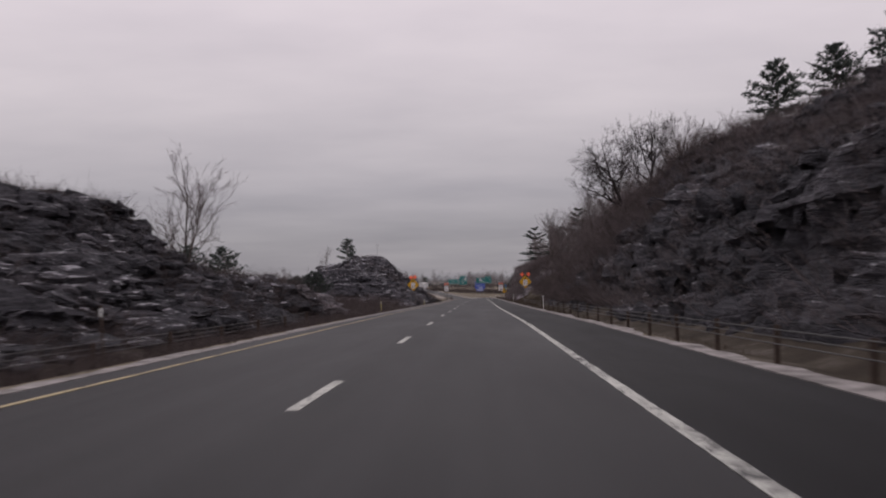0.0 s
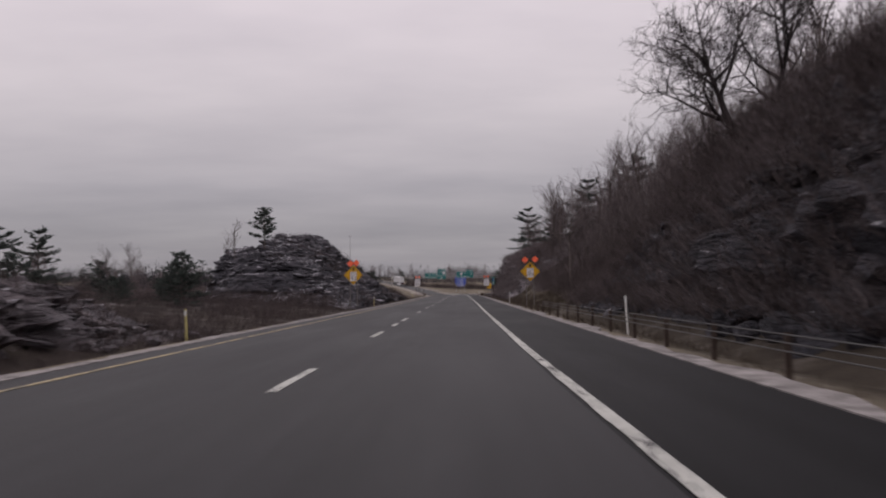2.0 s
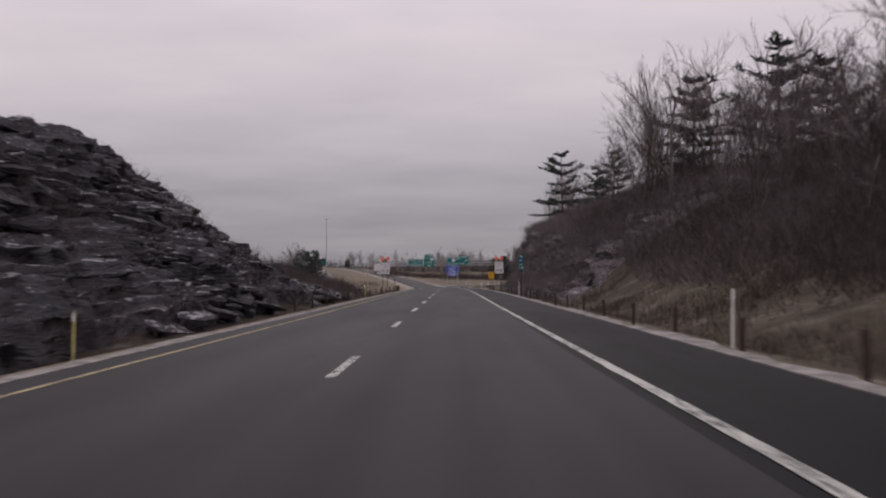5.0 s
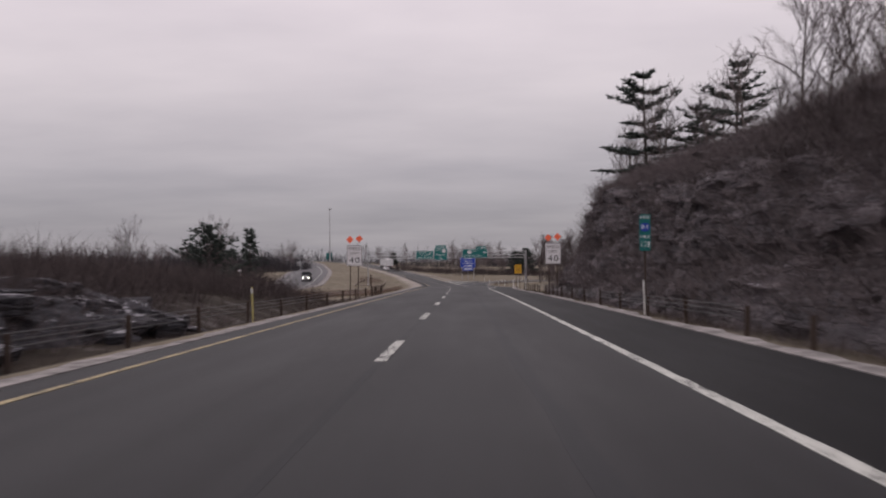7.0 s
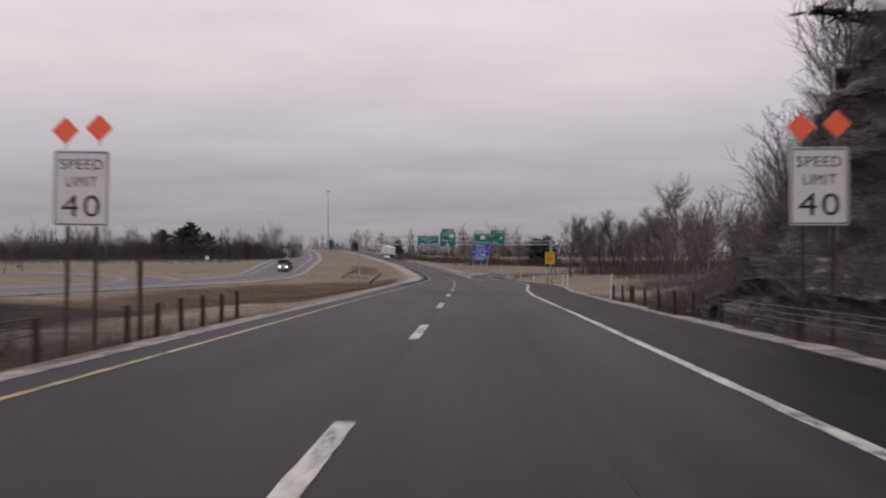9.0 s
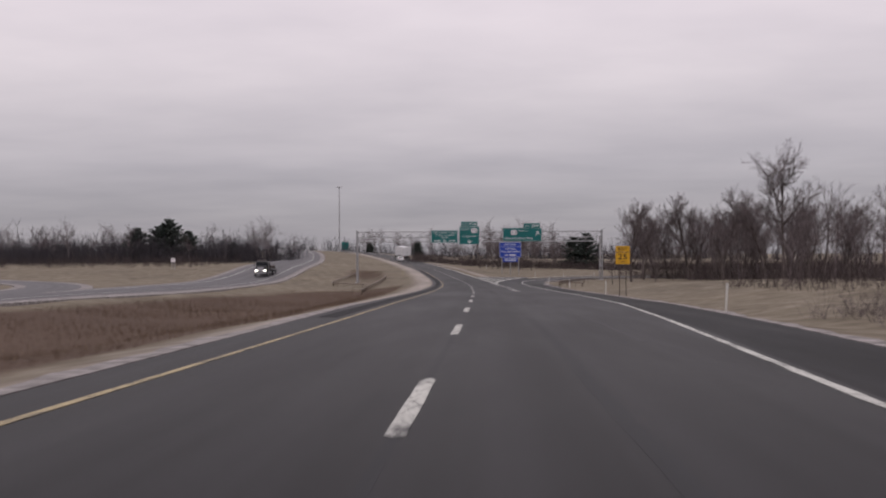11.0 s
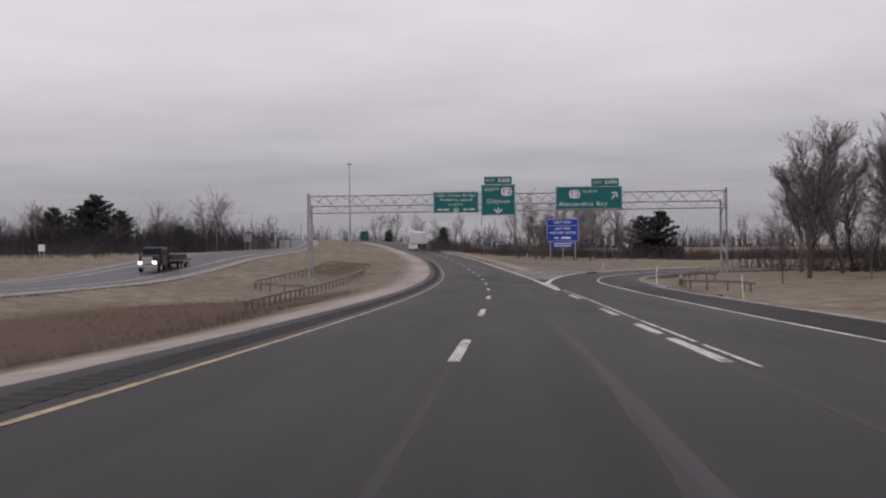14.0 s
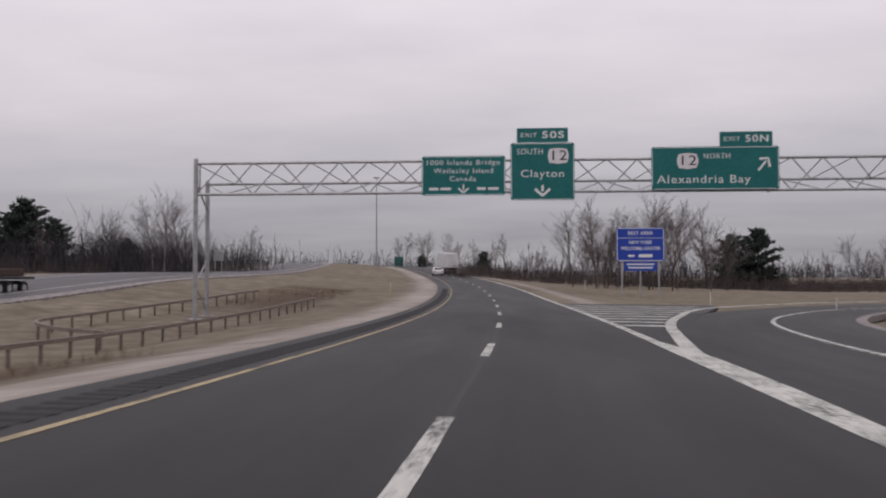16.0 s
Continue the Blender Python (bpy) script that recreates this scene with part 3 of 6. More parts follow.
ramp_line = polyline([(y_x[1], y_x[0]) for y_x in RAMP])


ROCKS = [  # side, y0, y1, nearest and farthest offset
    (1, -40, 113, 9.9, 34), (1, 178, 256, 8.9, 26), (-1, -30, 68, 8.0, 38), (-1, 133, 196, 7.4, 32)]


def build_ground():
    us = stations([(-2600, -600, 400), (-600, -200, 80), (-200, -70, 13), (-70, -36, 3.4), (-36, -4.9, 0.8), (-4.9, 6.4, 1.0), (6.4, 36, 0.8), (36, 70, 3.4), (70, 200, 13), (200, 600, 80), (600, 2600, 400)])
    ys = stations([(-420, -60, 30), (-60, 480, 1.6), (480, 640, 4), (640, 1000, 20), (1000, 1600, 100), (1600, 3800, 550)])
    U, Y = np.meshgrid(us, ys)
    X = U + ax(np.clip(Y, -300, 1000))
    Zm = land(X.ravel(), Y.ravel()).reshape(X.shape)
    edge = np.where(Y < 390, np.interp(Y, [245, 262, 280, 300, 330, 372, 386], [6.2, 6.6, 8.0, 9.3, 9.9, 10.2, 10.8]), np.interp(Y, [390, 406, 416, 432, 436, 438, 480], [6.0, 7.0, 9.4, 14.6, 15.0, 4.6, 4.6]))
    on_road = (U > -4.85) & (U < edge) & (Y < 1000)
    box_in = (Y > 366) & (Y < 470) & (X > -6) & (X < 115)
    near = np.full(X.shape, 99.0)
    near[box_in] = np.min(np.hypot(X[box_in][:, None] - ramp_line[None, :, 0] - 0.3, Y[box_in][:, None] - ramp_line[None, :, 1]), 1)
    on_road = on_road | (near < 3.6)
    Zm = Zm - 0.22 * on_road
    wob = np.array([noise.noise(Vector((x * 0.12, y * 0.12, 0))) * 0.35 + noise.noise(Vector((x * 0.5, y * 0.5, 3))) * 0.12 for x, y in zip(X.ravel(), Y.ravel())]).reshape(X.shape)
    away = np.clip((np.maximum(-5.5 - U, U - 7.0)) / 6.0, 0, 1)
    Zm = Zm + wob * away * np.where(np.abs(U) < 100, 1, 0) * np.interp(Y, [255, 275], [1, 0.35])
    for side, y0, y1, u0, u1 in ROCKS:
        V = side * U
        inside = np.minimum(np.clip((Y - y0 - 3) / 3, 0, 1), np.clip((y1 - 3 - Y) / 3, 0, 1)) * np.clip((V - u0 - 0.5) / 0.8, 0, 1) * np.clip((u1 - 1.5 - V) / 2, 0, 1)
        Zm = Zm - 1.9 * inside
    ny, nx = X.shape
    verts = np.stack([X, Y, Zm], -1).reshape(-1, 3)
    idx = np.arange(ny * nx).reshape(ny, nx)
    faces = np.stack([idx[:-1, :-1], idx[:-1, 1:], idx[1:, 1:], idx[1:, :-1]], -1).reshape(-1, 4)
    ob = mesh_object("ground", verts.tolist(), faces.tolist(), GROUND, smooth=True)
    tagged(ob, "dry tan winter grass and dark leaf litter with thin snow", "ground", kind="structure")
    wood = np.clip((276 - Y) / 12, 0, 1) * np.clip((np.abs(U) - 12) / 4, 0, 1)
    # the open grass banks take part of the same dark mix
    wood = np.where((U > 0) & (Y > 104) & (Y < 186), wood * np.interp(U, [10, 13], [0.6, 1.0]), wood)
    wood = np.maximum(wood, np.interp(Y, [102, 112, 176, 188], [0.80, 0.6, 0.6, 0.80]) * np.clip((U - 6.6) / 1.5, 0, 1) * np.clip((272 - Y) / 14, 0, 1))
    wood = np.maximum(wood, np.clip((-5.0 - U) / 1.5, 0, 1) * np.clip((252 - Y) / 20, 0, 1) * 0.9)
    out_u = np.interp(Y, [262, 300, 352, 385, 396], [-25, -30, -31, -25, -17])
    reed = np.clip((-9.0 - U) / 1.2, 0, 1) * np.clip((U - out_u) / 2.0, 0, 1) * np.clip((Y - 262) / 15, 0, 1) * np.clip((398 - Y) / 8, 0, 1)
    reed = np.maximum(reed, np.exp(-((U + 17) / 3.5) ** 2 - ((Y - 446) / 16) ** 2))
    sand = np.clip((-4.6 - U) / 0.5, 0, 1) * np.clip((U + 8.4) / 1.6, 0, 1) * np.clip((Y - 250) / 40, 0, 1)
    sand = np.maximum(sand, np.clip((U - 6.0) / 0.5, 0, 1) * np.clip((8.6 - U) / 1.2, 0, 1) * np.clip((Y - 262) / 20, 0, 1) * 0.8)
    snow = np.clip((225 - Y) / 20, 0, 1) * np.where(U < 0, 0.16, 0.06) * (np.abs(U) > 6.5)
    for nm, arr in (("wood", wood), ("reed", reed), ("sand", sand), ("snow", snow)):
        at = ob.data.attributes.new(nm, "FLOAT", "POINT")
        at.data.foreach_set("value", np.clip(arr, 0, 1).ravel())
    return ob


ground = build_ground()


def ribbon(name, ys, u0, u1, mat, dz=0.0, thick=0.0, parent=None, cols=1, at=road_point):
    """A strip that follows the road between the offsets u0 and u1, numbers or functions of y, with a uv map along it."""
    f0 = u0 if callable(u0) else (lambda y: u0)
    f1 = u1 if callable(u1) else (lambda y: u1)
    verts, faces, uvs = [], [], []
    n = cols + 1
    for y in ys:
        for c in range(n):
            u = f0(y) + (f1(y) - f0(y)) * c / cols
            verts.append(at(y, u, dz)); uvs.append((u, y))
    for r in range(len(ys) - 1):
        for c in range(cols):
            a = r * n + c
            faces.append((a, a + 1, a + n + 1, a + n))
    if thick:
        base, m = len(verts), len(ys)
        for i, y in enumerate(ys):
            for c in (0, cols):
                v = verts[i * n + c].copy(); v.z -= thick
                verts.append(v); uvs.append(uvs[i * n + c])
        for r in range(m - 1):
            faces.append((r * n, (r + 1) * n, base + 2 * r + 2, base + 2 * r))
            faces.append((r * n + cols, base + 2 * r + 1, base + 2 * r + 3, (r + 1) * n + cols))
        faces.append((0, base, base + 1, cols))
        e = (m - 1) * n
        faces.append((e, e + cols, base + 2 * m - 1, base + 2 * m - 2))
    ob = mesh_object(name, verts, faces, mat, parent)
    lay = ob.data.uv_layers.new(name="lane")
    lay.data.foreach_set("uv", [c for lp in ob.data.loops for c in uvs[lp.vertex_index]])
    return ob


def span(a, b, step=2.5):
    return list(np.linspace(a, b, max(2, int(round((b - a) / step)) + 1)))


def left_pave(y):
    return float(np.interp(y, [-300, 250, 295], [-4.17, -4.2, -4.95]))


road = ribbon("road", span(-300, 386) + span(388, 950, 4), left_pave, lambda y: 4.4 if y > 386.5 else right_pave(y) - 2.25, ASPHALT, 0.0, 0.2, cols=8)
tagged(road, "worn dark grey asphalt carriageway with patched wheel tracks", "road", kind="structure")
shoulder = ribbon("shoulder_right", span(-300, 386), lambda y: right_pave(y) - 2.25, right_pave, SHOULDER, -0.004, 0.2, cols=2)
tagged(shoulder, "dark asphalt hard shoulder beside the lane", "road", kind="structure")
for nm, y0, y1, a, b in (("gravel_edge_left", -300, 300, lambda y: left_pave(y) - 0.38 + 0.14 * math.sin(y * 0.7) * math.sin(y * 0.23) + 0.08 * math.sin(y * 2.9), left_pave),
                         ("gravel_edge_right", -300, 386, right_pave, lambda y: right_pave(y) + 0.38 + 0.18 * math.sin(y * 0.6) * math.sin(y * 0.19) + 0.09 * math.sin(y * 2.3))):
    g = ribbon(nm, span(y0, y1, 0.8), a, b, GRAVEL, 0.012, 0.2, cols=1)
    tagged(g, "pale gravel edge strip along the asphalt", "verge", kind="structure")

yellow = ribbon("edge_line_yellow", span(-300, 950), -3.56, -3.44, YELLOW_PAINT, 0.008, 0.006, road)
white = ribbon("edge_line_white", span(-300, -40, 5) + span(-39, 380, 0.5), lambda y: right_edge(y) - 0.075 + 0.02 * noise.noise(Vector((y * 0.9, 0, 0))), lambda y: right_edge(y) + 0.07 + 0.022 * noise.noise(Vector((y * 1.1, 5, 0))), WHITE_PAINT, 0.008, 0.006, road)
DASH_END, DASH_STEP = 13.8, 12.19
for k in range(-4, 56):
    y1 = DASH_END + DASH_STEP * k
    y1 += float(np.interp(y1, [150, 185, 230, 310, 355, 392], [0, 0.3, 0.1, 0, 1.1, 1.8]))
    long, half = (3.05, 0.070) if y1 < 160 else (3.9, 0.090)

    def ragged(y, s, half=half):
        return s * half + 0.010 * noise.noise(Vector((y * 2.1, s * 3.0, 0))) + 0.012 * noise.noise(Vector((y * 9.0, s * 9.0, 1)))
    ribbon("lane_dash", span(y1 - long, y1, 0.16), lambda y: ragged(y, -1), lambda y: ragged(y, 1), WHITE_PAINT, 0.008, 0.006, road)
ribbon("lane_dash", [78.9, 80.0, 81.0], -0.075, 0.075, WHITE_PAINT, 0.008, 0.006, road)

# exit


def path_ribbon(name, pts, w0, w1, mat, dz, thick=0.0, parent=None, cols=2, lift=None):
    """A strip along a polyline in plan, from w0 to w1 metres to the right of it, laid on the land."""
    pts = np.asarray(pts)
    t = np.gradient(pts, axis=0)
    t /= np.linalg.norm(t, axis=1)[:, None]
    side = np.stack([t[:, 1], -t[:, 0]], 1)
    run = np.r_[0, np.cumsum(np.hypot(*np.diff(pts, axis=0).T))]
    lookup = {}

    def at(i, u, dz_):
        x, y = pts[int(i)] + side[int(i)] * u
        z0 = lift(x, y) if lift else gz(x, y)
        return Vector((x, y, z0 + dz_))
    ob = ribbon(name, list(range(len(pts))), w0, w1, mat, dz, thick, parent, cols, at)
    return ob


def ramp_height(x, y):
    yc = float(np.clip(y, 350, 470))
    u = float(np.clip(x - ax(yc), -5, 16))
    return float(az(yc)) - u * float(tilt(yc)) - 0.025 - 0.006 * max(0.0, x - 10) - 0.004 * max(0, y - 430)


exit_road = path_ribbon("exit_ramp", ramp_line, lambda i: -3.6, lambda i: 4.0, ASPHALT, 0.0, 0.3, None, 4, ramp_height)
tagged(exit_road, "dark asphalt exit ramp curving away from the carriageway", "road", kind="structure")
ramp_edge = polyline([(1.95, 378), (1.7, 386), (1.4, 394), (1.65, 402), (2.6, 411), (4.9, 420), (8.3, 427.5), (13.5, 434), (20, 439), (28.5, 443.2), (40, 445.6), (60, 446.6), (110, 446)])
tagged(path_ribbon("gravel_edge_ramp", ramp_line[10:], 3.9, 4.5, GRAVEL, -0.01, 0.35, None, 1, ramp_height), "pale gravel edge strip along the exit ramp", "verge", kind="structure")
path_ribbon("edge_line_white", ramp_edge, -0.09, 0.09, WHITE_PAINT, 0.036, 0.035, exit_road, 1, ramp_height)
gore = ribbon("gore_pavement", span(386, 435, 1.5), 4.2, lambda y: 4.2 + max(0.1, float(np.interp(y, [386, 406, 416, 432, 435], [0.6, 3.0, 5.4, 10.6, 11.0]))), ASPHALT, -0.012, 0.2, cols=3)
tagged(gore, "dark asphalt gore area with white hatching", "road", kind="structure")
gore_pts = polyline([(float(ax(391)) + 4.3, 391), (float(ax(399)) + 5.3, 399), (float(ax(407)) + 6.5, 407), (-0.7, 416.5), (3.0, 432), (9, 441), (18, 449)])
path_ribbon("gore_line", gore_pts, lambda i: -0.2, lambda i: 0.2, WHITE_PAINT, 0.030, 0.029, exit_road, 1, ramp_height)


def main_right(y):
    return float(np.interp(y, [378, 392, 407, 425, 449, 520], [3.95, 4.1, 4.3, 4.4, 4.3, 4.0]))


ribbon("edge_line_white", span(377.5, 950, 2.5), lambda y: main_right(y) - 0.15, lambda y: main_right(y) + (0.14 if y > 394 else float(np.interp(y, [377, 384, 392, 394], [0.1, 0.42, 0.5, 0.14]))), WHITE_PAINT, 0.008, 0.006, road)
for k in range(9):
    y = 404.5 + 3.2 * k
    right = float(np.interp(y, [399, 407, 416.5, 432], [5.3, 6.4, 8.6, 13.9]))
    ribbon("hatch_bar", [y, y + 0.5, y + 1.0], 4.5, right, WHITE_PAINT, 0.006, 0.006, gore, cols=3)
for y0, y1 in ((340.0, 344.4), (345.6, 348.8), (352.8, 356.8), (365.4, 370.0)):
    ribbon("exit_dash", [y0, (y0 + y1) / 2, y1], 3.80, 4.01, WHITE_PAINT, 0.008, 0.006, road)
for y0, y1 in ((339.4, 343), (343.6, 350.4), (351, 352.2), (352.6, 364.3), (365, 367.5), (368, 377)):
    ribbon("exit_line", span(y0, y1, 2), 4.17, 4.26, WHITE_PAINT, 0.008, 0.006, road)
FAINT = asphalt_material("worn_lane_seam", (0.0225, 0.0232, 0.0260), (1.1, 1.1, 1.1))
GHOST = asphalt_material("faded_stripe_asphalt", (0.036, 0.0355, 0.0385), (1.15, 1.1, 1.1))
ribbon("faded_stripe", span(282, 402), -0.05, 0.05, GHOST, 0.0015, 0.001, road)
ribbon("faded_stripe", span(160, 282), -0.05, 0.05, FAINT, 0.0015, 0.001, road)
for mat, a, b in ((FAINT, 172, 286), (GHOST, 286, 352)):
    ribbon("faded_stripe", span(a, b, 1.0), lambda y: 1.88 + 0.05 * math.sin(y * 0.3) + 0.07 * noise.noise(Vector((y * 0.7, 0, 4))), lambda y: 2.08 + 0.06 * math.sin(y * 0.23) + 0.08 * noise.noise(Vector((y * 0.8, 0, 8))), mat, 0.0015, 0.001, road)
ribbon("faded_stripe", span(276, 340), lambda y: float(np.interp(y, [276, 320], [3.6, 3.8])), lambda y: float(np.interp(y, [276, 320], [3.74, 3.95])), GHOST, 0.0015, 0.001, road)
GROOVE = asphalt_material("groove_asphalt", (0.018, 0.018, 0.02), (1.1, 1.1, 1.1))


def rumble_strip():
    """Milled grooves along the left shoulder, with their raised lips."""
    v, f = [], []
    for y in np.arange(286, 470, 0.42):
        base = len(v)
        for dy, dz in ((0, 0.003), (0.10, 0.026), (0.20, 0.003)):
            for u in (-4.45, -3.86):
                v.append(road_point(float(y) + dy, u, dz))
        f += [(base, base + 1, base + 3, base + 2), (base + 2, base + 3, base + 5, base + 4)]
    ob = mesh_object("rumble_strip", v, f, GROOVE, road)
    ob.data.uv_layers.new(name="lane")
    return tagged(ob, kind="stuff")


rumble_strip()

# opposite carriageway
OPP = [(-44, 262), (-44, 310), (-44.4, 360), (-46.5, 400), (-50, 440), (-54, 472), (-62, 520), (-73, 570), (-96, 640), (-130, 720), (-190, 820)]
opp_line = polyline(OPP, 4)


def opp_height(x, y):
    return gz(x, y) + 0.10


opp = path_ribbon("opposite_carriageway", opp_line, -6.2, 6.2, OLD_ROAD, 0.05, 0.5, None, 4, opp_height)
tagged(opp, "pale worn asphalt carriageway beyond the median", "road", kind="structure")
for w in (-4.2, 4.0):
    path_ribbon("edge_line_white", opp_line, w - 0.1, w + 0.1, WHITE_PAINT, 0.06, 0.006, opp, 1, opp_height)
for nm, a, b in (("gravel_edge_opposite", 6.2, 7.6), ("gravel_edge_opposite_far", -7.2, -6.2)):
    tagged(path_ribbon(nm, opp_line, a, b, GRAVEL, 0.04, 0.4, None, 1, opp_height), "pale gravel edge strip along the far road", "verge", kind="structure")

SIDE = [(-48, 330), (-51, 346), (-56, 362), (-66, 382), (-80, 398), (-98, 409), (-122, 415), (-170, 418)]
side_line = polyline(SIDE, 3)
side_ramp = path_ribbon("side_ramp", side_line, -3.4, 3.4, OLD_ROAD, 0.06, 0.5, None, 2, opp_height)
tagged(side_ramp, "pale worn asphalt ramp curving off the far carriageway", "road", kind="structure")
for nm, p, q in (("gravel_edge_side", 3.4, 4.8), ("gravel_edge_side_far", -4.8, -3.4)):
    tagged(path_ribbon(nm, side_line[4:], p, q, GRAVEL, 0.05, 0.5, None, 1, opp_height), "pale gravel edge strip along the side ramp", "verge", kind="structure")

# ---- rock cuts ----


def hash01(*k):
    h = np.sin(sum(np.asarray(v, float) * c for v, c in zip(k, (12.9898, 78.233, 37.719)))) * 43758.5453
    return h - np.floor(h)


def rock_face(name, label, side, y0, y1, u_in, u_out, ds=0.17, dy=0.30, amp=0.35, dip=0.05, layer=0.42, seed=0, rise=0.45, top=4.0, ref=None, mat=None):
    """A blasted face in near-level layers, with treads, risers and broken blocks, standing out of the land; built in sections."""
    ys = np.arange(y0, y1 + dy, dy)
    fine = np.linspace(u_in, u_out, 400)
    ref = ref or (y0 + y1) / 2
    prof = land(side * fine + float(ax(ref)), np.full(400, ref))
    run = np.r_[0, np.cumsum(np.hypot(np.diff(fine), np.diff(prof)))]
    pace = np.r_[np.arange(0, run[-1] * 0.62, ds), np.arange(run[-1] * 0.62, run[-1], ds * 2.2)]
    cols_u = np.interp(pace, run, fine)
    V, Y = np.meshgrid(cols_u, ys)
    X = side * V + ax(Y)
    Zl = land(X.ravel(), Y.ravel()).reshape(X.shape)
    places = [Vector((x, y, z)) for x, y, z in zip(X.ravel(), Y.ravel(), Zl.ravel())]
    warp = np.array([noise.noise(Vector((p.x * 0.13, p.y * 0.10, p.z * 0.2 + seed))) for p in places]).reshape(X.shape)
    rough = np.array([noise.turbulence(Vector((p.x * 0.35, p.y * 0.28, p.z * 0.5 + seed)), 3, False) for p in places]).reshape(X.shape) - 0.45
    grit = np.array([noise.noise(Vector((p.x * 2.0, p.y * 1.4, p.z * 3.4 + seed))) for p in places]).reshape(X.shape)
    h = (Zl + dip * Y + 1.3 * warp + 0.45 * rough + 0.05 * grit) / layer
    k = np.floor(h)
    thick = 0.25 + 0.5 * hash01(k, seed)
    step = np.clip((h - k - thick) / (1 - thick), 0, 1) ** 1.5
    terr = (k + step - h) * layer
    col = np.floor((Y + 9 * hash01(k, 3.1)) / (0.8 + 2.2 * hash01(k, 9.7)) + 0.6 * warp)
    block = hash01(k, col, seed) - 0.5 + 0.55 * (hash01(k, np.floor(Y / 0.62 + 5 * hash01(k, 1.7)), seed + 7) - 0.5)
    bed = hash01(np.floor(k / 2), seed + 5) - 0.5
    big = np.maximum(0, hash01(np.floor(k / 6), np.floor(Y / 5.5 + 1.2 * warp), seed + 2) - 0.45)
    edge = np.minimum(np.clip((Y - y0) / 4, 0, 1), np.clip((y1 - Y) / 4, 0, 1)) * np.clip((V - u_in) / 0.6, 0, 1) * np.clip((u_out - V) / top, 0, 1)
    out = block * amp * 1.5 + bed * 0.5 + big * 0.8 + rough * 0.5 + grit * 0.12 + 0.25
    Xn = X - side * out * edge
    Zm = Zl + (terr * 0.95 + rise + block * 0.08 + big * 0.25 + rough * 0.4 + grit * 0.09) * edge - 0.7 * (1 - edge)
    P = np.stack([Xn, Y + (grit * 0.08) * edge, Zm], -1)
    ob = thing(name, Matrix(), label, "rock")
    nx = X.shape[1]
    for s in range(0, len(ys) - 1, 36):
        rows = P[s:s + 37]
        idx = np.arange(rows.shape[0] * nx).reshape(-1, nx)
        faces = np.stack([idx[:-1, :-1], idx[:-1, 1:], idx[1:, 1:], idx[1:, :-1]], -1).reshape(-1, 4)
        mesh_object("rock_face", rows.reshape(-1, 3).tolist(), (faces[:, ::-1] if side < 0 else faces).tolist(), mat or ROCK, ob)
    return ob


def slab_shape(rng, w, d, t):
    """Vertices and faces of a broken slab: an uneven outline, a chamfered upper edge and an undercut foot."""
    n = 7
    ring = []
    for i in range(n):
        a = 2 * math.pi * (i + rng.uniform(-0.3, 0.3)) / n
        c, s = math.cos(a), math.sin(a)
        q = (abs(c) ** 4 + abs(s) ** 4) ** -0.25 * rng.uniform(0.82, 1.08)
        ring.append((c * q * w / 2, s * q * d / 2))
    lip, drop = rng.uniform(0.05, 0.16), rng.uniform(0.15, 0.4) * t
    v = [(x * 0.90, y * 0.90, -t) for x, y in ring] + [(x, y, -drop * rng.uniform(0.6, 1.4)) for x, y in ring]
    v += [(x - math.copysign(min(abs(x), lip * 1.6), x), y - math.copysign(min(abs(y), lip * 1.6), y), rng.uniform(-0.05, 0.03) * t) for x, y in ring]
    f = [tuple(range(2 * n, 3 * n))]
    for r in (0, n):
        f += [(r + i, r + (i + 1) % n, r + n + (i + 1) % n, r + n + i) for i in range(n)]
    return v, f


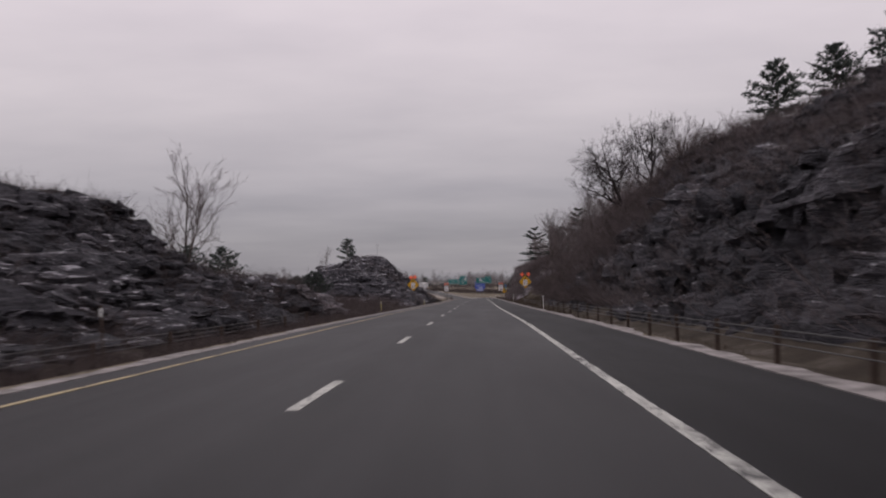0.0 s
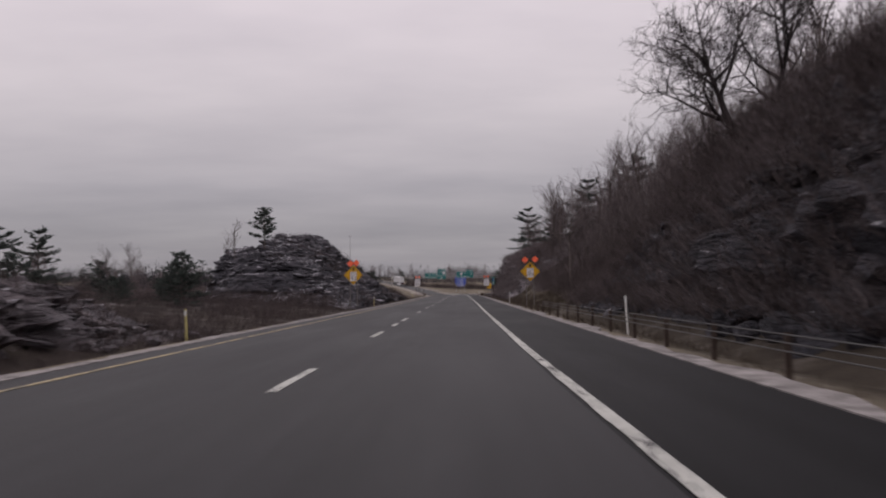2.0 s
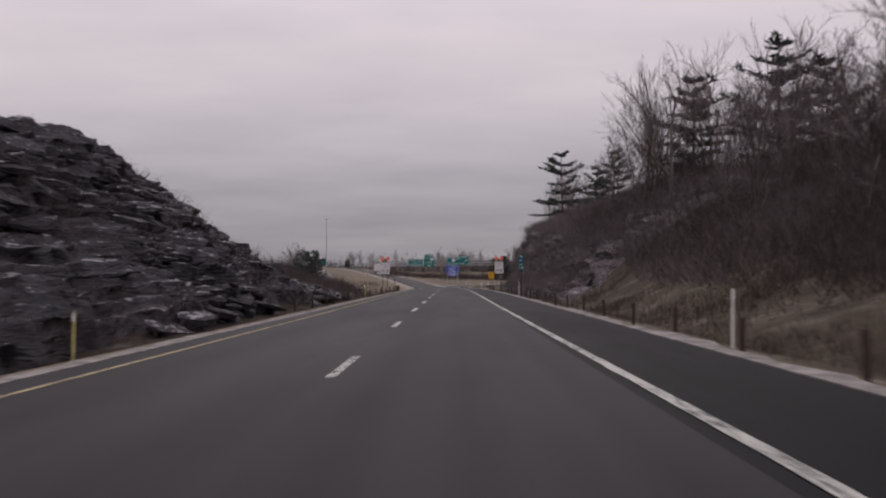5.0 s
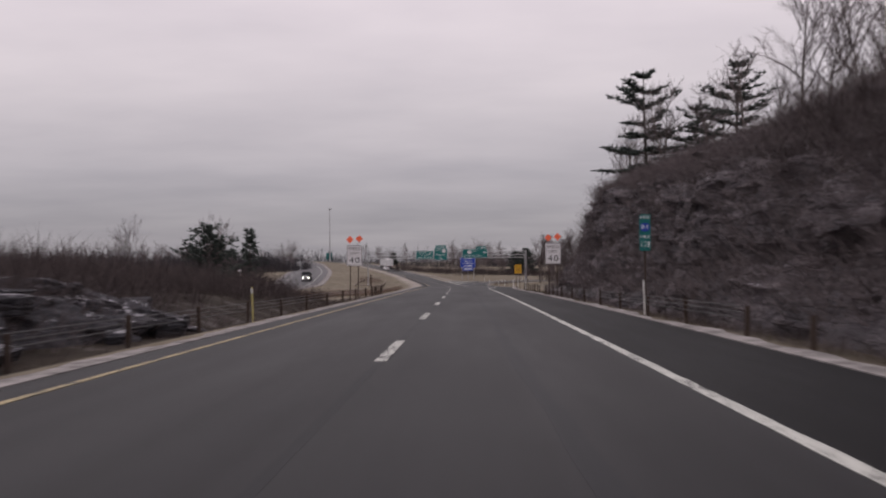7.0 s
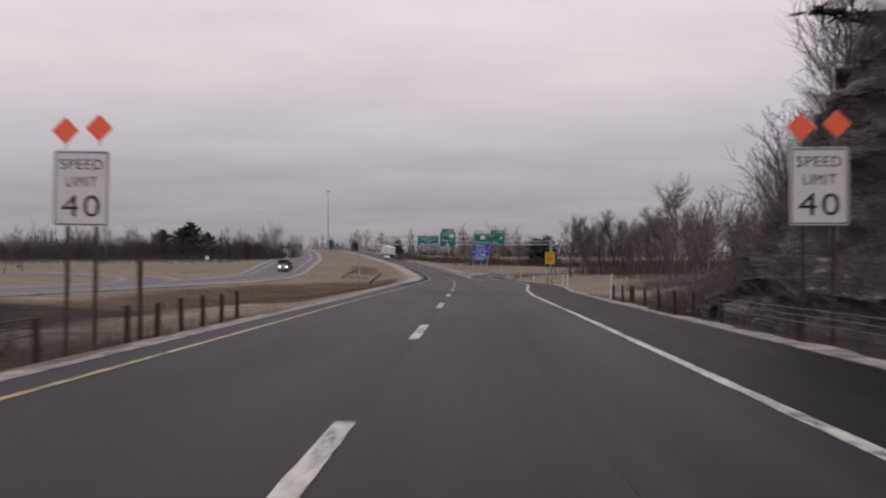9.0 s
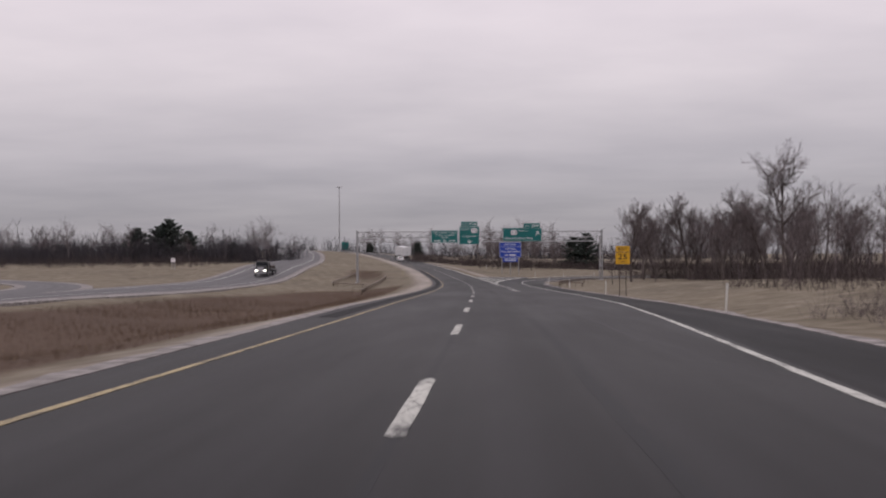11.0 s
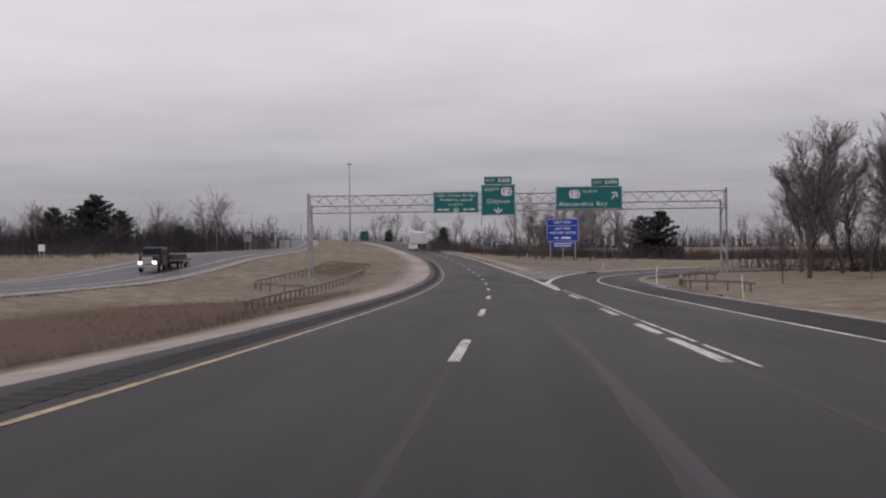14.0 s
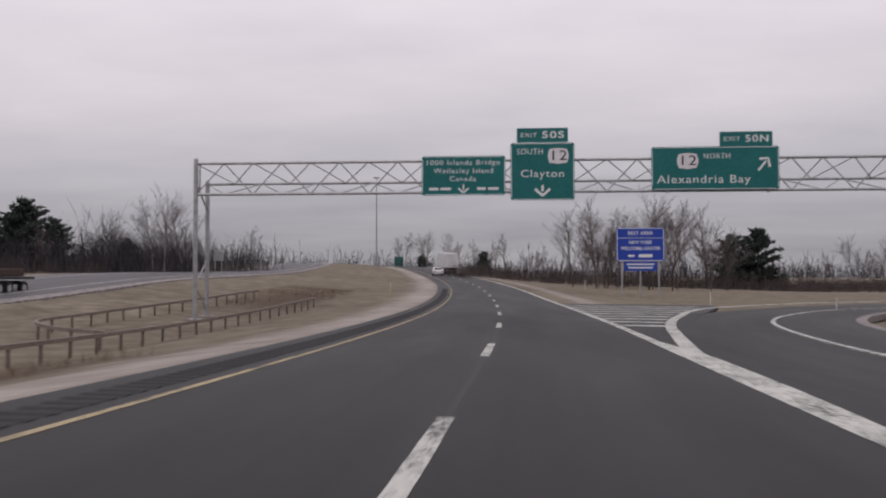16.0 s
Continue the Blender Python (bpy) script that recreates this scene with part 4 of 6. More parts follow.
def slab_cover(ob, side, y0, y1, u0, u1, count, mat, seed, wide=(0.5, 2.0), thick=(0.16, 0.5), layer=0.42, dip=0.05, lean=9.0, rise=0.5, single=110, steep=0.35, chaos=1.0, gate=-0.1):
    """Broken slabs lying in beds over a rock face: the largest low ones as parts, the rest joined."""
    rng = random.Random(seed)
    us, ys = np.meshgrid(np.arange(u0, u1, 0.4), np.arange(y0, y1, 0.4))
    X = side * us + ax(ys)
    Z = land(X.ravel(), ys.ravel()).reshape(X.shape)
    gy, gu = np.gradient(Z, 0.4)
    slope = np.hypot(gy, gu)
    weight = np.sqrt(1 + slope ** 2) * np.clip((slope - steep * 0.4) / steep, 0.12, 1.0)
    cum = np.cumsum(weight.ravel())
    picks = np.searchsorted(cum, np.array([rng.random() for _ in range(count)]) * cum[-1])
    shapes = {}
    vs, fs = [], []
    done = 0
    for k in picks:
        i, j = divmod(int(k), X.shape[1])
        y, u = ys[i, j] + rng.uniform(-0.2, 0.2), us[i, j] + rng.uniform(-0.2, 0.2)
        x = side * u + float(np.interp(y, AY, AX))
        out = Vector((-side * gu[i, j], -gy[i, j], 0))
        if out.length < 1e-3:
            continue
        out.normalize()
        if noise.noise(Vector((x * 0.16, y * 0.13, Z[i, j] * 0.3 + seed))) < gate + rng.gauss(0, 0.1):
            continue
        w = wide[0] + (wide[1] - wide[0]) * rng.random() ** 2.6
        t = thick[0] + (thick[1] - thick[0]) * rng.random() ** 1.5
        if rng.random() < 0.07:
            w, t = w * 1.9, t * 2.2
        bend = 1.1 * noise.noise(Vector((x * 0.11, y * 0.09, seed)))
        z = Z[i, j] + rise * rng.uniform(0.5, 1.15)
        z = math.floor((z + dip * y + bend) / layer + 0.5) * layer - dip * y - bend + rng.uniform(-0.05, 0.05)
        face = math.atan2(out.x, -out.y)
        m = Matrix.Translation(Vector((x, y, z)) + out * rng.uniform(-0.15, 0.3)) @ Matrix.Rotation(face + rng.gauss(0, 0.35 * chaos), 4, "Z")
        m = m @ Matrix.Rotation(radians(rng.gauss(lean, 8 * chaos)), 4, "X") @ Matrix.Rotation(rng.gauss(0, 0.08 * chaos), 4, "Y")
        if done < single and u < u0 + 0.45 * (u1 - u0) and w > 0.45 * wide[1]:
            kind = done % 12
            if kind not in shapes:
                v, f = slab_shape(rng, 1.0, 0.8, 0.3)
                me = bpy.data.meshes.new("slab")
                me.from_pydata(v, [], f)
                me.materials.append(mat)
                shapes[kind] = me
            p = new("slab", shapes[kind])
            p.parent = ob
            p.matrix_basis = m @ Matrix.Diagonal((w, w * 0.9, t / 0.3, 1))
            done += 1
            continue
        v, f = slab_shape(rng, w, w * rng.uniform(0.55, 0.9), t)
        base = len(vs)
        vs += [m @ Vector(p) for p in v]
        fs += [tuple(q + base for q in p) for p in f]
    tagged(mesh_object("loose_rock", vs, fs, mat, ob), kind="stuff")

def boulder(x, y, w, d, h, seed, label):
    """A flat-topped ledge of rock, rounded and split into beds."""
    m, n = 15, 40
    v, f = [], []
    base = gz(x, y) - 0.3
    for i in range(m):
        t = i / (m - 1)
        r = (1 - 0.36 * t) if t < 0.72 else (0.741 * math.sqrt(max(0.0, 1 - ((t - 0.72) / 0.28) ** 2)))
        z = (h + 0.3) * (t / 0.72 * 0.9 if t < 0.72 else 0.9 + 0.1 * (t - 0.72) / 0.28)
        z = z + 0.08 * (math.floor(z / 0.35) * 0.35 - z)
        for j in range(n):
            a = 2 * math.pi * j / n
            q = (abs(math.cos(a)) ** 2.4 + abs(math.sin(a)) ** 2.4) ** (-1 / 2.4)
            p = Vector((math.cos(a) * q * w / 2 * r, math.sin(a) * q * d / 2 * r, z))
            k = 1 + 0.30 * noise.noise(Vector((p.x * 0.6 + seed, p.y * 0.6, p.z * 0.12))) + 0.12 * noise.noise(p * 2.2) + 0.07 * (hash01(math.floor(z / 0.35), seed) - 0.5)
            v.append((x + p.x * k, y + p.y * k, base + p.z + 0.12 * noise.noise(p * 0.7 + Vector((0, seed, 0)))))
    for i in range(m - 1):
        for j in range(n):
            f.append((i * n + j, i * n + (j + 1) % n, (i + 1) * n + (j + 1) % n, (i + 1) * n + j))
    return tagged(mesh_object("boulder", v, f, ROCK), label, "rock")


cut = rock_face("rock_cut", "tall dark layered rock cut with sparse specks of snow", 1, -40, 113, 9.9, 34, seed=1, layer=0.5, ref=60, mat=ROCK_BARE)
slab_cover(cut, 1, -14, 104, 9.9, 24, 4200, ROCK_BARE, 101, (0.3, 1.5), (0.3, 0.9), 0.5, lean=22, rise=0.4, chaos=2.4, gate=0.0)
knob = rock_face("rock_cut", "dark rock knob with bare brush and pines on top", 1, 178, 251, 8.9, 26, seed=2, layer=0.5, ref=236, mat=ROCK_LIFTED)
slab_cover(knob, 1, 180, 247, 8.9, 19, 1800, ROCK_LIFTED, 102, (0.3, 1.3), (0.3, 0.9), 0.5, lean=22, rise=0.35, chaos=2.4, gate=0.05)
low_rock = rock_face("rock_outcrop", "low dark broken rock outcrop with snow on its ledges", -1, -30, 68, 8.0, 38, seed=3, layer=0.4, ref=45, mat=ROCK_LOW)
slab_cover(low_rock, -1, -6, 67, 8.0, 26, 6500, ROCK_LOW, 103, (0.25, 1.3), (0.10, 0.4), 0.4, lean=16, rise=0.42, chaos=1.5, gate=-0.05)
snowy_knob = rock_face("rock_outcrop", "rounded layered rock knob dusted with snow", -1, 133, 196, 7.4, 32, seed=4, layer=0.42, dy=0.22, ref=165, top=2.0)
slab_cover(snowy_knob, -1, 134, 196, 7.4, 28, 6000, ROCK, 104, (0.3, 2.3), (0.12, 0.55), 0.42, lean=15, rise=0.32, chaos=1.3, gate=-0.06)
ledge = rock_face("rock_outcrop", "low weathered layered rock ledge among brush", -1, 57, 90, 8.6, 24, seed=6, layer=0.34, ref=74, mat=ROCK_LIFTED)
slab_cover(ledge, -1, 58, 89, 8.6, 20, 900, ROCK_LIFTED, 105, (0.4, 1.7), (0.10, 0.3), 0.34, lean=12, rise=0.32, gate=0.0, single=60)
boulder(-20.8, 141.8, 7.4, 5.6, 1.6, 3, "flat-topped pale-capped ledge among brush below a rock knob")

# ---- trees and brush ----


class Tubes:
    """Collects tapered three- to six-sided tubes."""

    def __init__(self):
        self.v, self.f = [], []

    def add(self, a, b, ra, rb, n=3):
        d = (b - a)
        if d.length < 1e-5:
            return
        q = d.to_track_quat("Z", "Y")
        base = len(self.v)
        for p, r in ((a, ra), (b, rb)):
            for i in range(n):
                t = 2 * math.pi * i / n
                self.v.append(p + q @ Vector((r * math.cos(t), r * math.sin(t), 0)))
        for i in range(n):
            j = (i + 1) % n
            self.f.append((base + i, base + j, base + n + j, base + n + i))

    def spike(self, a, b, r):
        d = b - a
        q = d.to_track_quat("Z", "Y")
        base = len(self.v)
        for i in range(3):
            t = 2.0944 * i
            self.v.append(a + q @ Vector((r * math.cos(t), r * math.sin(t), 0)))
        self.v.append(b)
        self.f += [(base, base + 1, base + 3), (base + 1, base + 2, base + 3)]


def bare_tree(seed, height, spread, first=0.3, levels=4, kids=5, droop=0.0, trunk_r=None, reach=1.0, thin=0.0085):
    """A leafless tree: limbs and fine twigs, as two meshes."""
    rng = random.Random(seed)
    limbs, twigs = Tubes(), Tubes()
    tr = trunk_r or height * 0.0135

    def shoot(p, d, length, r, level):
        steps = 4 if level == 0 else 3 if level < 2 else 1 if level == levels else 2
        pts, dirs = [p], []
        for s in range(steps):
            wob = 0.08 if level == 0 else 0.24
            d = (d + Vector((rng.gauss(0, wob), rng.gauss(0, wob), rng.gauss(0.05, wob * 0.6) + (0.05 if level else 0) - droop * level * 0.05))).normalized()
            p = p + d * (length / steps)
            pts.append(p); dirs.append(d)
        taper = 0.35 if level == 0 else 0.3
        for s in range(steps):
            ra, rb = r * (1 - (1 - taper) * s / steps), r * (1 - (1 - taper) * (s + 1) / steps)
            if level < 2:
                limbs.add(pts[s], pts[s + 1], ra, rb, 6 if level == 0 else 5)
            elif s < steps - 1 or level < levels:
                twigs.add(pts[s], pts[s + 1], ra, rb, 3)
            else:
                twigs.spike(pts[s], pts[s + 1], ra)
        if level == levels:
            return
        n = kids + (4 if level == 0 else 0)
        for i in range(n):
            f = (first + (1 - first) * (i + rng.random()) / n) if level == 0 else (0.25 + 0.75 * (i + rng.random()) / n)
            s = min(steps - 1, int(f * steps))
            q = pts[s].lerp(pts[s + 1], f * steps - s)
            a, tiltang = rng.uniform(0, 2 * math.pi), rng.uniform(0.45, 0.95) * spread
            base = dirs[s]
            side = base.orthogonal().normalized()
            side.rotate(Matrix.Rotation(a, 3, base))
            nd = (base * math.cos(tiltang) + side * math.sin(tiltang)).normalized()
            ln = length * rng.uniform(0.36, 0.60) * ((1.2 - 0.55 * f) * reach if level == 0 else 1.0)
            shoot(q, nd, ln, max(r * (0.50 - 0.18 * f), thin), level + 1)

    shoot(Vector((0, 0, -0.3)), Vector((rng.gauss(0, 0.04), rng.gauss(0, 0.04), 1)).normalized(), height * 0.8, tr, 0)
    return limbs, twigs


def pine_tree(seed, height, width, bare=0.25, flat=0.25, n_branch=46, gap=0.0, whorl=0, full=1.35, tuft=1.0):
    """A conifer: trunk with tapering branches that carry tufts of needles."""
    rng = random.Random(seed)
    wood, leaf = Tubes(), Tubes()
    top = Vector((rng.gauss(0, 0.02) * height, rng.gauss(0, 0.02) * height, height))
    wood.add(Vector((0, 0, -0.4)), top * 0.5, height * 0.017, height * 0.011, 6)
    wood.add(top * 0.5, top, height * 0.011, height * 0.002, 5)
    for i in range(n_branch):
        f = bare + (1 - bare) * (i + rng.random() * 0.8) / n_branch
        if whorl:
            f = bare + (1 - bare) * min(0.985, (math.floor(i * whorl / n_branch) + rng.gauss(0.3, 0.07)) / whorl)
        if gap and rng.random() < gap and f < 0.85:
            continue
        g0 = (f - bare) / (1 - bare)
        ln = width * (1.0 - 0.86 * g0 ** full) * rng.uniform(0.32 if whorl else 0.5, 1.2 if whorl else 1.12)
        a = i * 2.399 + rng.gauss(0, 0.4)
        rise = rng.gauss(0.12 + 0.45 * f * f, 0.12) - flat * 0.4 * (1 - f)
        d = Vector((math.cos(a), math.sin(a), rise)).normalized()
        p0 = top * f
        p1 = p0 + d * ln * 0.55
        p2 = p1 + (d + Vector((0, 0, 0.18))).normalized() * ln * 0.45
        wood.add(p0, p1, 0.012 + ln * 0.014, 0.01 + ln * 0.008, 3)
        wood.add(p1, p2, 0.01 + ln * 0.008, 0.006, 3)
        m = max(5, int(ln * (9.0 if whorl else 6.5 if height < 9.5 else 5.0)))
        for j in range(m):
            g = 0.22 + 0.78 * (j + rng.random()) / m
            q = p0.lerp(p1, g / 0.55) if g < 0.55 else p1.lerp(p2, (g - 0.55) / 0.45)
            q = q + Vector((rng.gauss(0, 0.13), rng.gauss(0, 0.13), rng.gauss(0.03, 0.022 if whorl else 0.06))) * (0.6 + ln * 0.34)
            for _ in range(5 if not whorl else 4):
                e = Vector((rng.gauss(0, 1), rng.gauss(0, 1), rng.gauss(0.22, 0.22) if whorl else rng.gauss(0.35, 0.55))) + d * 0.7
                e = e.normalized() * rng.uniform(0.24, 0.48) * (0.7 + 0.05 * height)
                leaf.spike(q, q + e * (0.5 + 0.5 * tuft), rng.uniform(0.04, 0.075) * (0.6 + 0.06 * height) * tuft)
    return wood, leaf


def oak_thing(tubes, m, label):
    return tree_thing("oak_tree", tubes, (DARK_TWIG, DARK_TWIG), ("trunk", "crown"), m, label, "tree", "roadside trees")


def tree_thing(name, pair, mats, names, m, label, category, group=""):
    ob = thing(name, m, label, category, group)
    for t, mat, nm in zip(pair, mats, names):
        mesh_object(nm, t.v, t.f, mat, ob)
    return ob


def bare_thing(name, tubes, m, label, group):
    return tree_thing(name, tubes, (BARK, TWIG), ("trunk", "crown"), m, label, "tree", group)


def pine_thing(name, tubes, m, label, group):
    return tree_thing(name, tubes, (BARK, NEEDLE), ("trunk", "crown"), m, label, "conifer", group)


def on_land(x, y, rot=0.0, s=1.0, sink=0.15):
    return Matrix.Translation((x, y, gz(x, y) - sink)) @ Matrix.Rotation(radians(rot), 4, "Z") @ Matrix.Diagonal((s, s, s, 1))


def copied(ob, x, y, rot, s, z=None):
    c = copy_thing(ob, Matrix())
    c.matrix_basis = on_land(x, y, rot, s) if z is None else Matrix.Translation((x, y, z)) @ Matrix.Rotation(radians(rot), 4, "Z") @ Matrix.Diagonal((s, s, s, 1))
    return c


rng = random.Random(11)
# single trees that stand out


def clump(stems):
    """Several stems from one root: (seed, height, lean to the side, lean ahead)."""
    limbs, twigs = Tubes(), Tubes()
    for seed, h, lx, ly in stems:
        m = Matrix.Rotation(radians(lx), 4, "Y") @ Matrix.Rotation(radians(ly), 4, "X")
        for t, part_ in zip((limbs, twigs), bare_tree(seed, h, 0.62, 0.22, 4, 5, 0, h * 0.0115, 1.05)):
            n = len(t.v)
            t.v += [m @ p for p in part_.v]
            t.f += [tuple(q + n for q in f) for f in part_.f]
    return limbs, twigs


bare_thing("bare_tree", clump([(3, 8.6, 2, 2), (31, 7.5, 10, -3), (33, 5.2, -8, 4)]), on_land(-20.1, 61.5), "slender leafless tree with forked upswept stems on a rock outcrop", "roadside trees")
bare_thing("bare_tree", clump([(51, 6.3, -12, 0), (52, 6.6, 9, 3), (54, 4.2, 24, -4)]), on_land(-21.8, 241.5), "leafless tree of splayed upright stems among brush", "roadside trees")
oak_thing(bare_tree(21, 7.4, 1.3, 0.12, 4, 7, 0, 0.26, 1.9, 0.012), on_land(16.5, 101) @ Matrix.Rotation(radians(-24), 4, "Y"), "broad leafless oak leaning from the edge of a rock cut")
oak_thing(bare_tree(22, 8.6, 1.2, 0.15, 4, 7, 0, 0.27, 1.7, 0.012), on_land(18.6, 101.6) @ Matrix.Rotation(radians(-8), 4, "Y"), "broad leafless oak above a rock cut")
front_pine = pine_thing("white_pine", pine_tree(5, 11.0, 4.7, 0.16, 0.5, 56, 0.18, 7, 1.7), on_land(15.6, 248), "tall dark white pine with layered branches on a rock knob", "pines on the rock")
pine_b = pine_thing("white_pine", pine_tree(6, 8.5, 3.5, 0.16, 0.4, 56, 0.1, 8, 2.2), on_land(21.0, 252, 0, 1.12), "dark pine with ragged branches above the rock", "pines on the rock")
for x, y, r, s in ((21.4, 241, 40, 1.03), (22.6, 206, 110, 1.32), (40, 216, 200, 1.6)):
    copied(pine_b, x, y, r, s)
copied(front_pine, 32.0, 209, 200, 1.32)
ridge_pine = pine_thing("white_pine", pine_tree(8, 6.6, 3.5, 0.05, 0.2, 72, 0.05, 0, 2.2), on_land(24.2, 74, 0, 0.86), "dark bushy pine on top of a rock cut", "pines on the rock")
for x, y, r, s in ((27, 69, 30, 0.8), (29, 60, 99, 0.9), (31, 66, 150, 1.1), (33, 55, 210, 1.2)):
    copied(ridge_pine, x, y, r, s)
pine_thing("small_pine", pine_tree(9, 5.0, 2.0, 0.34, 0.1, 44, 0.15, 0, 2.6), on_land(-21.8, 148.5), "small dark pine standing on a rock knob", "pines on the rock")
spruce = pine_thing("spruce", pine_tree(10, 5.0, 1.2, 0.06, 0.7, 44), on_land(-18.9, 243.3, 0, 1.22), "small dark pointed spruce among brush", "median conifers")
left_pine = pine_thing("small_pine", pine_tree(12, 5.4, 3.3, 0.02, 0.1, 60, 0.1, 0, 2.8), on_land(-17.2, 225, 0, 0.74), "dark bushy pine among brush", "median conifers")
for x, y, r, s in ((-23.4, 60, 10, 0.4), (-17.8, 62.5, 90, 0.5), (-20.2, 62, 200, 0.5), (-21.3, 117, 140, 0.74), (-22.5, 108, 240, 0.36), (-25.5, 114, 300, 0.36), (-29, 110, 80, 0.4), (-33, 118, 20, 0.45), (-24, 121, 70, 0.36), (-32, 150, 60, 0.72), (-32, 128, 30, 0.7), (-42, 132, 130, 0.9), (-46, 126, 210, 1.0), (-52, 140, 0, 1.0), (-38, 205, 200, 1.0), (-31, 212, 20, 0.7)):
    copied(left_pine, x, y, r, s)
copied(pine_b, -80, 216, 50, 1.65)
copied(front_pine, -89.5, 218, 160, 1.4)
big_fir = pine_thing("fir_tree", pine_tree(14, 11.6, 5.3, 0.04, 0.0, 84, 0, 0, 3.2, 2.0), on_land(-94, 500), "broad dark fir in a row of bare trees", "far conifers")
for x, y, r, s in ((-103, 500, 20, 0.8), (-88, 499, 10, 0.72), (-97.5, 503, 140, 0.85), (25, 543, 10, 0.95), (21, 546, 80, 0.85), (-75, 498, 20, 0.45), (-40, 660, 50, 0.6), (-66, 690, 150, 0.55)):
    copied(big_fir, x, y, r, s)

variants = [bare_thing("bare_tree", bare_tree(40 + i, h, sp, fi, 4, k), on_land(x, y, 20 * i), "leafless grey-brown tree on the wooded slope", "bare woodland trees")
            for i, (h, sp, fi, k, x, y) in enumerate([(11, 0.65, 0.25, 5, 24, 112), (13, 0.6, 0.3, 5, 29, 122), (9, 0.85, 0.2, 5, 27, 182), (12, 0.7, 0.25, 5, 34, 134)])]
FAR_KINDS = [(11, 0.75, 0.2, 8, 4, 508), (12, 0.7, 0.22, 8, 8, 514), (10, 0.9, 0.18, 8, 12, 506), (11.5, 0.8, 0.2, 8, 0, 516)]
far_tubes = [bare_tree(60 + i, h, sp, fi, 3, k, 0.0, h * 0.0105, thin=0.015) for i, (h, sp, fi, k, x, y) in enumerate(FAR_KINDS)]
far_variants = [bare_thing("bare_tree", far_tubes[i], on_land(x, y, 20 * i), "leafless grey-brown tree beyond the fields", "bare field trees")
                for i, (h, sp, fi, k, x, y) in enumerate(FAR_KINDS)]


def grove(label, spots):
    """Woods too thick to count, as one mesh; spots are (x, y, turn, size)."""
    vs, fs, n = [], [], 0
    for i, (x, y, turn, s) in enumerate(spots):
        m = np.array(on_land(x, y, turn, s))
        for t in far_tubes[i % 4]:
            v = np.array([tuple(p) for p in t.v]) @ m[:3, :3].T + m[:3, 3]
            vs += v.tolist()
            fs += [tuple(q + n for q in f) for f in t.f]
            n += len(t.v)
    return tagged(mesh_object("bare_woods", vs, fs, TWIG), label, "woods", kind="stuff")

hill_spots = []
for i in range(110):
    y = rng.uniform(105, 205)
    u = rng.uniform(16, 42)
    s = rng.uniform(0.4, 0.65) if 118 < y < 185 and u < 27 else rng.uniform(0.6, 0.95)
    if u < 27:
        copied((variants if u < 21 else far_variants)[i % 4], float(ax(y)) + u, y, rng.uniform(0, 360), s)
    else:
        hill_spots.append((float(ax(y)) + u, y, rng.uniform(0, 360), s))
for i in range(14):
    y = rng.uniform(268, 302)
    copied(far_variants[i % 4], float(ax(y)) + rng.uniform(19, 34), y, rng.uniform(0, 360), rng.uniform(0.45, 0.7))
for i in range(16):
    y = rng.uniform(134, 160)
    copied((variants + far_variants)[i % 8], float(ax(y)) + rng.uniform(19, 31), y, rng.uniform(0, 360), rng.uniform(0.8, 1.05))
for i in range(12):
    y = rng.uniform(106, 124)
    u = rng.uniform(17, 27)
    copied(variants[i % 4], float(ax(y)) + u, y, rng.uniform(0, 360), rng.uniform(0.75, 1.0) * (0.7 if u < 19 else 1.0))
for i in range(34):
    y = rng.uniform(192, 258)
    copied(far_variants[i % 4], float(ax(y)) + rng.uniform(17, 38), y, rng.uniform(0, 360), rng.uniform(0.5, 0.85))
grove("leafless woods above the exit lane", [(float(ax(y)) + rng.uniform(26, 62), y, rng.uniform(0, 360), rng.uniform(0.5, 0.85)) for y in np.linspace(262, 350, 48)])
for x, y, s in ((14.5, 252, 0.85), (16.5, 255, 0.95), (13.4, 256, 0.7), (18.5, 258, 1.1), (15.8, 261, 0.75), (21, 262, 1.2), (19.3, 263, 1.0)):
    copied(far_variants[int(x * 3) % 4], x, y, x * 77, s)
for x, y, s in ((16.4, 127.4, 0.98), (18, 124, 0.88), (19.5, 133, 0.78), (17.5, 138, 0.95), (21, 127, 0.95), (20, 119, 0.9), (23, 131, 0.95), (11.4, 140, 0.9), (12.9, 142, 0.95), (14.2, 138.5, 0.8), (15.2, 143, 0.9), (17, 149, 1.08), (19, 147, 1.0), (21, 151, 1.1), (23, 149, 1.05), (20, 153, 1.05), (24.5, 147, 1.0), (18.5, 151, 1.05), (28.5, 71, 0.42), (30.5, 67, 0.5), (32.5, 64, 0.52), (35, 61, 0.55), (21.6, 84, 0.34), (22.6, 86, 0.36), (20.4, 88, 0.3)):
    copied(variants[int(y) % 4], x, y, y * 41, s)
for x, y, s in ((-25.7, 150.5, 0.36), (-26.8, 152, 0.3), (-99, 217, 1.0), (-105, 219, 1.1), (-111, 214, 1.05), (-117, 220, 1.1)):
    copied(variants[int(-x) % 4], x, y, x * 41, s)
field_trees = [bare_thing("field_tree", bare_tree(80 + k, h, 0.68, 0.18, 4, 8, 0, h * 0.017, 0.95, 0.0105), on_land(x, y), "tall leafless tree with a fine oval crown in dry grass", "field trees")
               for k, (h, x, y) in enumerate([(12.4, 19.2, 404), (13.5, 29.5, 410), (11.8, 24.5, 412)])]
